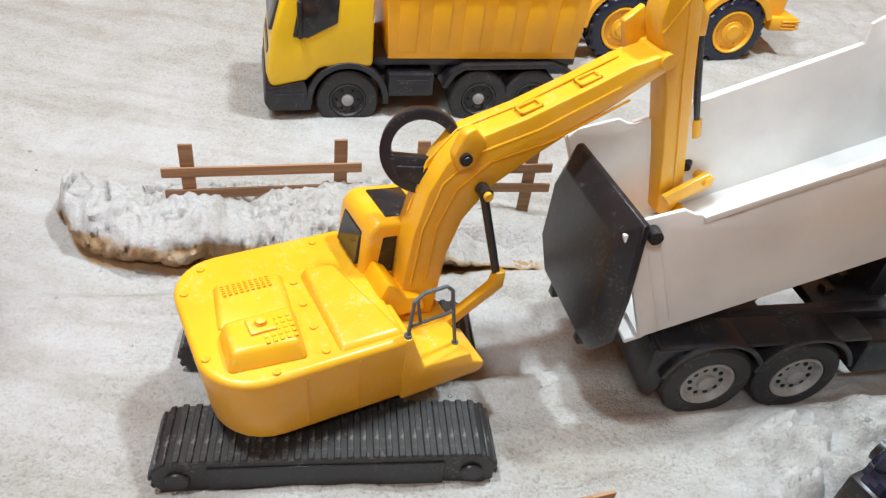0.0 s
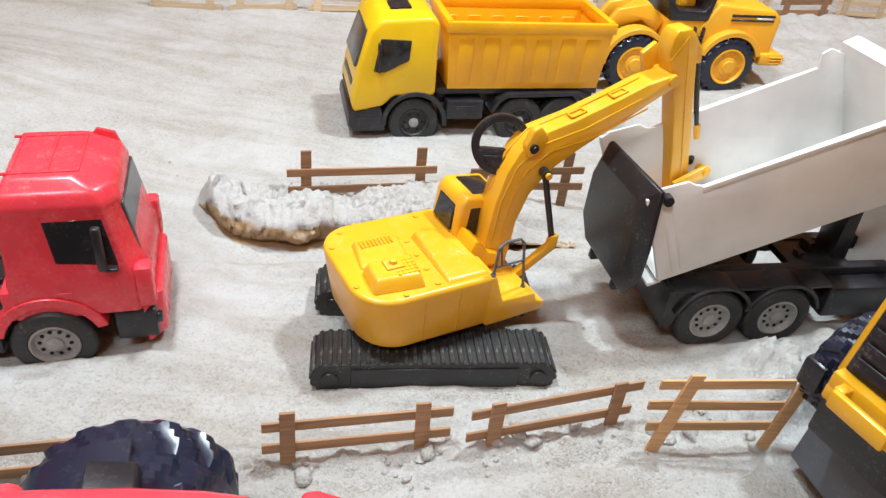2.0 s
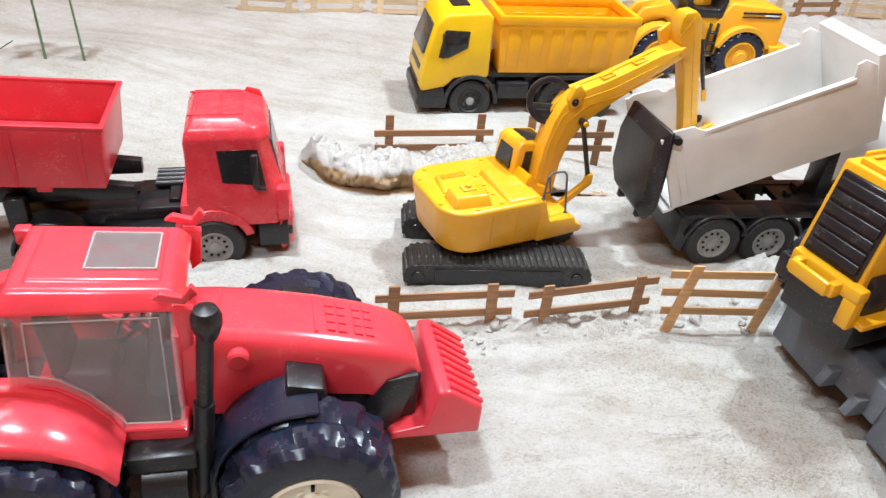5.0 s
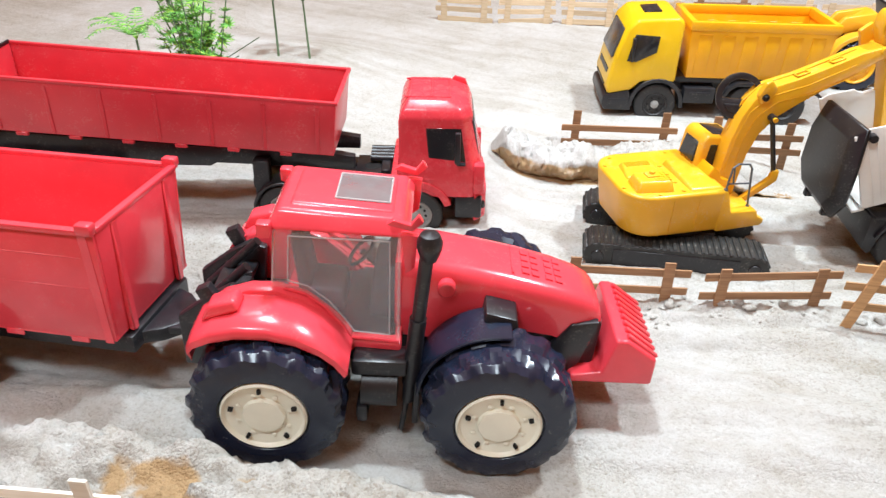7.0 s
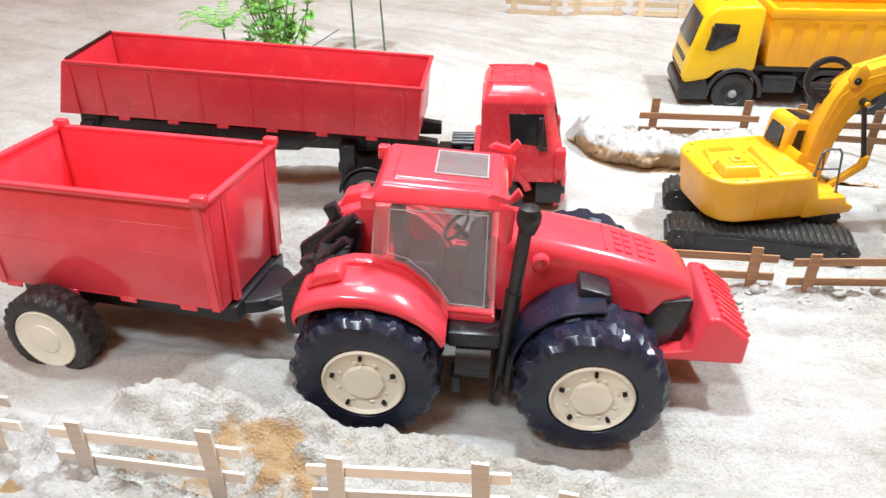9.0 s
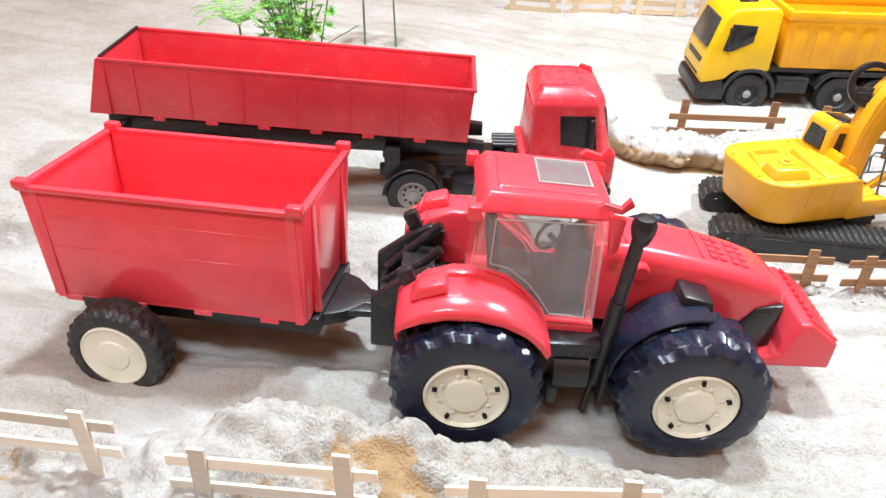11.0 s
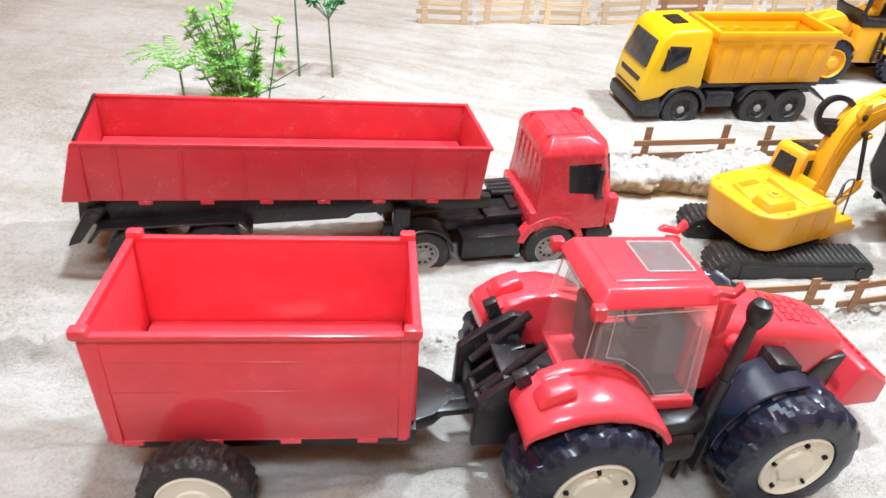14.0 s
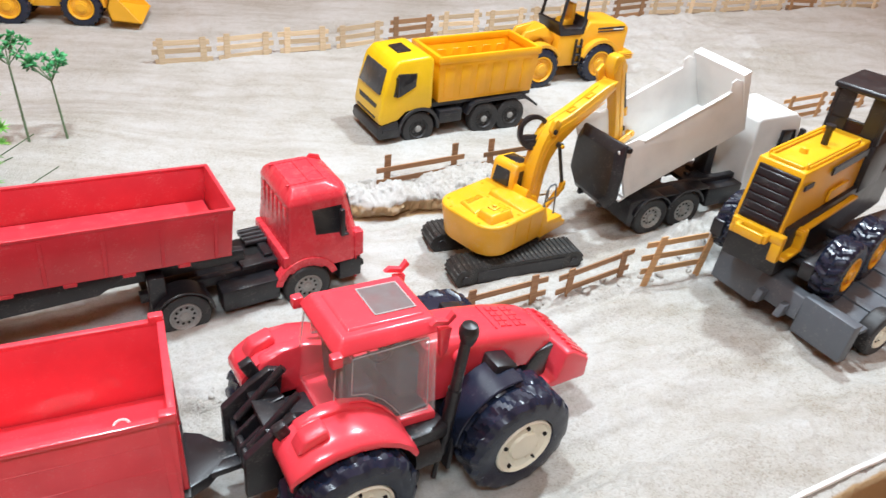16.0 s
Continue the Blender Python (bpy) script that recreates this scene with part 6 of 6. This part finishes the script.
# ---- grader on a grey low-loader ----
def low_loader():
    t = thing("toy_low_loader", put(*LB), "grey plastic low-loader trailer standing in the sand", "toy trailer")
    part("deck", box(0.015, 0.42, 0.020, 0.205, 0.040, 0.053, 0.002), GREY, t)
    for a, b in ((0.000, 0.078), (0.147, 0.225)):
        part("ramp", hexa([(0.000, a, 0.016), (0.020, a, 0.012), (0.020, b, 0.012), (0.000, b, 0.016), (0.006, a, 0.074), (0.024, a, 0.074), (0.024, b, 0.074), (0.006, b, 0.074)], 0.002), GREY, t, "slanted grey ramp plate")
    part("tail_beam", hexa([(-0.002, 0.076, 0.036), (0.012, 0.076, 0.030), (0.012, 0.149, 0.030), (-0.002, 0.149, 0.036), (0.006, 0.076, 0.070), (0.022, 0.076, 0.072), (0.022, 0.149, 0.072), (0.006, 0.149, 0.070)], 0.002), GREY, t)
    for y in (0.090, 0.128):
        part("hook", hexa([(-0.018, y, 0.034), (0.002, y, 0.034), (0.002, y + 0.010, 0.034), (-0.018, y + 0.010, 0.034), (-0.010, y, 0.052), (0.002, y, 0.052), (0.002, y + 0.010, 0.052), (-0.010, y + 0.010, 0.052)], 0.001), GREY, t)
    for i in range(4):
        part("deck_slat", box(0.035 + 0.055 * i, 0.052 + 0.055 * i, 0.004, 0.221, 0.050, 0.056, 0.001), GREY, t)
    for x in (0.088, 0.163, 0.238):
        wheel(t, x, -0.004, 0.035, "lowboy", -1)
        wheel(t, x, 0.229, 0.035, "lowboy", 1)


def grader():
    t = thing("toy_grader", put(*GR), "yellow toy grader with black slatted rear grille, carried on the trailer", "toy grader")
    # origin: middle of the rear axle at deck level
    for x in (0.048, 0.142):
        wheel(t, x, -0.114, 0.044, "grader", -1)
        wheel(t, x, 0.080, 0.044, "grader", 1)
        part("axle", rod((x, -0.09, 0.044), (x, 0.09, 0.044), 0.009), BLACK, t)
    part("tandem_case", box(0.000, 0.150, -0.080, -0.060, 0.030, 0.058, 0.004, 2, box(0.000, 0.150, 0.060, 0.080, 0.030, 0.058, 0.004)), BLACK, t)
    part("chassis", box(-0.030, 0.34, -0.040, 0.040, 0.030, 0.108, 0.003), BLACK, t)
    low = list(t.children)
    bm = hexa([(-0.040, -0.034, 0.058), (0.185, -0.034, 0.062), (0.185, 0.036, 0.062), (-0.040, 0.036, 0.058), (-0.026, -0.032, 0.152), (0.185, -0.032, 0.146), (0.185, 0.034, 0.146), (-0.026, 0.034, 0.152)], 0.003, 3)
    hood = part("engine_hood", bm, GRADER, t, "yellow engine hood")
    gr = part("rear_grille", hexa([(-0.0415, -0.030, 0.066), (-0.0415, 0.030, 0.066), (-0.036, 0.030, 0.066), (-0.036, -0.030, 0.066), (-0.0300, -0.029, 0.144), (-0.0300, 0.029, 0.144), (-0.024, 0.029, 0.144), (-0.024, -0.029, 0.144)], 0.001, 1), BLACK, t, "black slatted grille")
    for i in range(6):
        z = 0.072 + 0.0118 * i
        x = -0.0415 + (z - 0.066) * 0.147
        part("grille_slat", hexa([(x - 0.0035, -0.027, z), (x - 0.0035, 0.027, z), (x + 0.002, 0.027, z), (x + 0.002, -0.027, z), (x - 0.0005, -0.027, z + 0.008), (x - 0.0005, 0.027, z + 0.008), (x + 0.003, 0.027, z + 0.008), (x + 0.003, -0.027, z + 0.008)], 0.001, 2), BLACK, gr)
    bp = part("rear_bumper", box(-0.050, -0.036, -0.044, 0.032, 0.052, 0.066, 0.003), GRADER, t, "yellow rear bumper with a handle slot")
    part("bumper_foot", box(-0.050, -0.038, -0.044, -0.030, 0.026, 0.054, 0.002), GRADER, bp)
    part("bumper_end", box(-0.050, -0.040, 0.024, 0.032, 0.042, 0.054, 0.002), GRADER, bp)
    part("handle_loop", box(-0.064, -0.058, -0.022, 0.020, 0.050, 0.064, 0.002, 2, box(-0.060, -0.048, -0.026, -0.018, 0.050, 0.064, 0.002, 2, box(-0.060, -0.048, 0.014, 0.022, 0.050, 0.064, 0.002))), GRADER, bp)
    part("side_skirt", box(-0.040, 0.010, -0.052, -0.038, 0.028, 0.034, 0.001, 1, box(0.000, 0.010, -0.052, -0.038, 0.028, 0.064, 0.001, 1)), GRADER, t)
    part("hood_handle", tube([(-0.012, -0.026, 0.150), (-0.012, -0.026, 0.158), (0.150, -0.026, 0.154), (0.154, -0.026, 0.146)], 0.0022, 8), GRADER, hood)
    part("hood_handle", tube([(-0.012, 0.026, 0.150), (-0.012, 0.026, 0.158), (0.150, 0.026, 0.154), (0.154, 0.026, 0.146)], 0.0022, 8), GRADER, hood)
    part("hood_ridge", box(-0.022, -0.012, -0.024, 0.024, 0.150, 0.157, 0.002), GRADER, hood)
    part("hood_boss", lathe([(0.006, 0.150), (0.005, 0.157), (0.0004, 0.158)], 14, (0.040, 0.004, 0), "z"), GRADER, hood)
    part("exhaust_pipe", lathe([(0.005, 0.148), (0.005, 0.170), (0.0065, 0.172), (0.0065, 0.178), (0.0004, 0.178)], 14, (0.100, 0.002, 0), "z"), BLACK, hood)
    part("side_label", box(0.060, 0.175, -0.0372, -0.0345, 0.126, 0.138, 0.0004, 1), BLACK, hood, "dark label strip with unreadable lettering")
    part("lettering_bar", box(-0.022, 0.004, -0.0372, -0.0345, 0.126, 0.133, 0.0003, 1), BLACK, hood)
    part("side_hatch", box(0.080, 0.140, -0.0378, -0.0345, 0.078, 0.096, 0.0006, 1), GRADER, hood)
    part("fender_step", box(-0.004, 0.180, -0.048, -0.034, 0.056, 0.062, 0.002), GRADER, t)
    cab = part("cab_base", box(0.186, 0.270, -0.042, 0.042, 0.060, 0.138, 0.003), BLACK, t)
    for x in (0.190, 0.266):
        for y in (-0.040, 0.036):
            part("cab_post", box(x - 0.004, x + 0.004, y, y + 0.006, 0.137, 0.206, 0.001, 1), BLACK, cab)
    part("cab_rear_panel", box(0.187, 0.191, -0.040, -0.012, 0.137, 0.205, 0.001, 1, box(0.187, 0.191, 0.012, 0.040, 0.137, 0.205, 0.001, 1)), BLACK, cab)
    part("cab_bar", box(0.187, 0.192, -0.036, 0.036, 0.160, 0.164, 0.001, 1, box(0.192, 0.264, -0.040, -0.036, 0.160, 0.166, 0.001, 1)), BLACK, cab)
    part("cab_roof", box(0.180, 0.278, -0.046, 0.046, 0.204, 0.214, 0.004, 3), BLACK, cab, "glossy black cab roof")
    part("front_beam", box(0.27, 0.44, -0.016, 0.016, 0.085, 0.110, 0.004), GRADER, t)
    for ob in t.children:
        if ob not in low:
            ob.location.z += 0.036


LB = (0.368, 0.250, 24)
GR = (0.303, 0.402, 35, 0.056)
low_loader()
grader()


# ---- fences of flat sticks ----
def fence(a, b, za, zb, tall, mat, label, rails=(0.35, 0.75), posts=(0.14, 0.86), lean=0.0, over=0.0, width=0.0095, group="stick fences", bend=0.0):
    """From a to b on the plan; rails run along, posts stand on the camera's or far side; za, zb: foot heights."""
    a, b = Vector((*a, za)), Vector((*b, zb))
    d = b - a
    n = Vector((d.y, -d.x, 0)).normalized()
    t = thing("stick_fence", Matrix.Translation(a) @ Matrix.Rotation(math.atan2(d.y, d.x), 4, "Z"), label, "fence", group)
    l = math.hypot(d.x, d.y)
    sl = d.z / l
    rng = random.Random(int(abs(a.x * 1000) + abs(a.y * 7000)))
    for k in rails:
        z = tall * k
        o1, o2 = rng.uniform(-0.004, 0.003), rng.uniform(-0.003, 0.004)
        j1, j2 = rng.uniform(-0.002, 0.002) - bend, rng.uniform(-0.002, 0.002) + bend
        h2 = width * 0.5
        part("rail", hexa([(o1, -0.0012, z - h2 + j1), (l + o2, -0.0012, z - h2 + sl * l + j2), (l + o2, 0.0012, z - h2 + sl * l + j2), (o1, 0.0012, z - h2 + j1),
                           (o1, -0.0012, z + h2 + j1), (l + o2, -0.0012, z + h2 + sl * l + j2), (l + o2, 0.0012, z + h2 + sl * l + j2), (o1, 0.0012, z + h2 + j1)], 0.0003, 1), mat, t)
    for i, k in enumerate(posts):
        x = l * k
        yy = -0.0026 if over >= 0 else 0.0026
        ln = lean + rng.uniform(-0.05, 0.05)
        z0, z1 = sl * x - 0.018, sl * x + tall * rng.uniform(1.0, 1.1)
        pw = width * 0.62
        part("post", hexa([(x - pw, yy - 0.0013, z0), (x + pw, yy - 0.0013, z0), (x + pw, yy + 0.0013, z0), (x - pw, yy + 0.0013, z0),
                           (x - pw + ln * tall, yy - 0.0013, z1), (x + pw + ln * tall, yy - 0.0013, z1), (x + pw + ln * tall, yy + 0.0013, z1), (x - pw + ln * tall, yy + 0.0013, z1)], 0.0003, 1), mat, t)
    return t


BROWN_LABEL = "low brown flat-stick fence with two rails, stuck in sand"
fence((-0.240, 0.686), (-0.079, 0.752), 0.020, 0.020, 0.066, WOOD, BROWN_LABEL, (0.36, 0.66), (0.12, 0.88), 0.02, -1)
fence((-0.045, 0.765), (0.090, 0.812), 0.018, 0.018, 0.066, WOOD, BROWN_LABEL, (0.36, 0.66), (0.14, 0.86), 0.02, -1)
fence((-0.350, 0.270), (-0.205, 0.328), 0.004, 0.004, 0.052, WOOD, BROWN_LABEL, (0.30, 0.78))
fence((-0.140, 0.352), (-0.003, 0.405), 0.004, 0.004, 0.052, WOOD, BROWN_LABEL, (0.28, 0.78))
fence((0.014, 0.402), (0.148, 0.470), 0.006, 0.006, 0.052, WOOD, BROWN_LABEL, (0.28, 0.80))
fence((0.154, 0.445), (0.266, 0.473), 0.016, 0.018, 0.068, WOOD_LIGHT, "tan flat-stick fence with three rails, leaning in sand", (0.18, 0.52, 0.88), (0.10, 0.93), 0.22, 1)
PALE_LABEL = "cream painted flat-stick fence half buried in a sand bank"
fence((-0.600, -0.210), (-0.466, -0.168), 0.060, 0.062, 0.060, WOOD_PALE, PALE_LABEL, (0.30, 0.76), group="cream fences")
fence((-0.411, -0.171), (-0.281, -0.124), 0.060, 0.062, 0.062, WOOD_PALE, PALE_LABEL, (0.36, 0.76), group="cream fences")
fence((-0.240, -0.106), (-0.108, -0.058), 0.052, 0.066, 0.060, WOOD_PALE, PALE_LABEL, (0.36, 0.76), group="cream fences")
fence((-0.090, -0.066), (0.040, -0.030), 0.066, 0.050, 0.060, WOOD_PALE, PALE_LABEL, (0.36, 0.76), group="cream fences")

BACK_LABEL = "pale wooden stick fence along the back sand bank"
BACK_LINE = [(-0.739, 1.288), (-0.614, 1.338), (-0.3285, 1.445), (0.017, 1.600), (0.7225, 1.850), (1.12, 1.970), (1.565, 2.080)]
back_x = [q[0] for q in BACK_LINE]
back_y = [q[1] for q in BACK_LINE]
for i in range(17):
    xa = -0.739 + 0.139 * i
    p, q = Vector((xa, np.interp(xa, back_x, back_y))), Vector((xa + 0.122, np.interp(xa + 0.122, back_x, back_y)))
    za, zb = ground_z(p.x, p.y) - 0.004, ground_z(q.x, q.y) - 0.004
    fence(p, q, za, zb, 0.062, WOOD_BACK if i % 5 != 4 else WOOD, BACK_LABEL, (0.16, 0.50, 0.84), (0.14, 0.86), 0.0, 1, 0.012, "back fences")
for a, b in (((0.720, 1.090), (0.865, 1.150)), ((0.885, 1.160), (1.020, 1.215))):
    fence(a, b, ground_z(*a) , ground_z(*b), 0.062, WOOD_LIGHT, "tan flat-stick fence on rough sand", (0.18, 0.50, 0.85), (0.14, 0.86), 0.1, 1, 0.010, "side fences")


# ---- plastic plants ----
def leaf_quad(bm, p, d, side, length, width):
    d, side = d.normalized(), side.normalized()
    pts = [p, p + d * length * 0.35 + side * width * 0.5, p + d * length, p + d * length * 0.35 - side * width * 0.5]
    bm.faces.new([bm.verts.new(q) for q in pts])


def leaf_mass(name, bm, mat, parent, label=""):
    ob = part(name, bm, mat, parent, label)
    sol = ob.modifiers.new("thick", "SOLIDIFY")
    sol.thickness = 0.0005
    return ob


def umbrella_tree(x, y, h, seed, label):
    rng = random.Random(seed)
    z = ground_z(x, y)
    t = thing("toy_tree", Matrix.Translation((x, y, z)), label, "plastic plant")
    top = Vector((rng.uniform(-0.008, 0.004), 0.0, h))
    stem = part("trunk", rod((0, 0, -0.01), top, 0.0024, 8, None, 0.0016), STEM, t)
    bm = bmesh.new()
    tips = []
    for i in range(9):
        a = 2 * math.pi * i / 9 + rng.uniform(-0.3, 0.3)
        tip = top + Vector((math.cos(a) * rng.uniform(0.014, 0.034), math.sin(a) * rng.uniform(0.014, 0.034), rng.uniform(0.020, 0.042)))
        rod(top, tip, 0.0009, 5, bm)
        tips.append(tip)
    part("branches", bm, STEM, t)
    bm = bmesh.new()
    for tip in tips:
        for k in range(16):
            d = Vector((rng.gauss(0, 1), rng.gauss(0, 1), rng.gauss(0.2, 0.6))).normalized()
            leaf_quad(bm, tip + d * 0.003, d, d.cross(Vector((rng.gauss(0, 1), rng.gauss(0, 1), 1))), rng.uniform(0.008, 0.014), rng.uniform(0.006, 0.010))
    tagged(leaf_mass("crown", bm, LEAF_DARK, t), kind="stuff")


def palm(x, y, h, seed):
    rng = random.Random(seed)
    z = ground_z(x, y)
    t = thing("toy_palm", Matrix.Translation((x, y, z)), "small plastic palm with feathered green fronds and thin trunk", "plastic plant")
    top = Vector((-0.004, 0.0, h))
    part("trunk", rod((0, 0, -0.01), top, 0.0026, 8, None, 0.0018), STEM, t)
    for i in range(9):
        a = 2 * math.pi * i / 9 + rng.uniform(-0.2, 0.2)
        bm = bmesh.new()
        l = rng.uniform(0.060, 0.095)
        prev = top
        for k in range(1, 13):
            f = k / 12
            p = top + Vector((math.cos(a) * l * f, math.sin(a) * l * f, 0.085 * f - 0.060 * f * f + 0.004))
            d = p - prev
            side = d.cross(Vector((0, 0, 1))).normalized()
            for s in (-1, 1):
                dd = d.normalized() * 0.6 + side * s + Vector((0, 0, -0.25))
                leaf_quad(bm, p, dd, d, 0.020 * (1 - 0.7 * f), 0.0032)
            leaf_quad(bm, prev, d, side, d.length * 1.2, 0.002)
            prev = p
        leaf_mass("frond", bm, LEAF, t)


def bush(x, y, seed):
    rng = random.Random(seed)
    z = ground_z(x, y)
    t = thing("toy_bush", Matrix.Translation((x, y, z)), "bright green plastic spray of feathery leaves with bare twigs", "plastic plant")
    bm_s, bm_l = bmesh.new(), bmesh.new()
    for i in range(11):
        a = rng.uniform(0, 2 * math.pi)
        base_p = Vector((rng.uniform(-0.02, 0.02), rng.uniform(-0.02, 0.02), -0.005))
        tip = Vector((math.cos(a) * rng.uniform(0.01, 0.075), math.sin(a) * rng.uniform(0.01, 0.06), rng.uniform(0.09, 0.215)))
        rod(base_p, tip, 0.0012, 5, bm_s)
        for k in range(9):
            f = 0.12 + 0.88 * k / 8
            c = base_p.lerp(tip, f) + Vector((rng.gauss(0, 0.006), rng.gauss(0, 0.006), 0))
            n = 12
            tilt = Vector((rng.gauss(0, 0.4), rng.gauss(0, 0.4), 1)).normalized()
            e1 = tilt.orthogonal().normalized()
            e2 = tilt.cross(e1)
            r = rng.uniform(0.010, 0.019)
            for j in range(n):
                b = 2 * math.pi * j / n + rng.uniform(-0.15, 0.15)
                d = e1 * math.cos(b) + e2 * math.sin(b) + tilt * rng.uniform(0.1, 0.5)
                leaf_quad(bm_l, c, d, tilt.cross(d), r, 0.0036)
    for i in range(3):
        rod((0.01, -0.01, 0.02), (0.06 + 0.03 * i, -0.03 + 0.02 * i, 0.03 + 0.03 * i), 0.0009, 5, bm_s)
    part("stem", bm_s, STEM, t)
    tagged(leaf_mass("leaves", bm_l, LEAF, t), kind="stuff")


umbrella_tree(-0.778, 0.813, 0.105, 3, "small plastic tree with rounded deep green leaves on a thin stem")
umbrella_tree(-0.833, 0.790, 0.135, 5, "taller plastic tree with deep green leaves beside another")
palm(-0.905, 0.530, 0.115, 4)
bush(-0.830, 0.580, 8)
bush(-0.880, 0.640, 9)


# ---- loose clods ----
def clods(name, spots, seed, label):
    rng = random.Random(seed)
    bm = bmesh.new()
    for x, y, r in spots:
        c = Vector((x, y, ground_z(x, y) + r * 0.12))
        m = Matrix.Translation(c) @ Matrix.Rotation(rng.uniform(0, 6), 4, "Z") @ Matrix.Diagonal((rng.uniform(0.8, 1.3), rng.uniform(0.7, 1.1), rng.uniform(0.55, 0.9), 1))
        res = bmesh.ops.create_icosphere(bm, subdivisions=2, radius=r, matrix=m)
        for v in res["verts"]:
            v.co += (v.co - c) * (0.6 * noise.noise(v.co * (1.3 / r)))
    ob = new(name, mesh_of(name, bm, SAND, 60))
    return tagged(ob, label, "sand clods", kind="stuff")


rng = random.Random(21)
spots = []
for i in range(110):
    u, v = rng.uniform(-0.35, 0.42), 0.366 + rng.gauss(0, 0.014)
    spots.append((*xy(u, v), rng.choice((0.002, 0.0025, 0.003, 0.004, 0.007)) * rng.uniform(0.7, 1.2)))
clods("sand_clods", spots, 1, "pale sand clods along the stick fence")
spots = []
for i in range(260):
    u, v = rng.uniform(-0.8, 1.1), rng.uniform(0.12, 1.35)
    spots.append((*xy(u, v), rng.choice((0.0007, 0.0009, 0.0012, 0.0016)) * rng.uniform(0.7, 1.1)))
clods("pebbles", spots, 4, "scattered small pebbles and crumbs on the sand")

# cable along the front edge
edge = part("cable", tube([(*xy(u, -0.042 + 0.004 * math.sin(u * 9)), ground_z(*xy(u, -0.042)) + 0.004) for u in np.linspace(0.02, 0.9, 30)], 0.0035, 8), CABLE, None)
tagged(edge, "white cable lying along the edge of the sand", "cable")
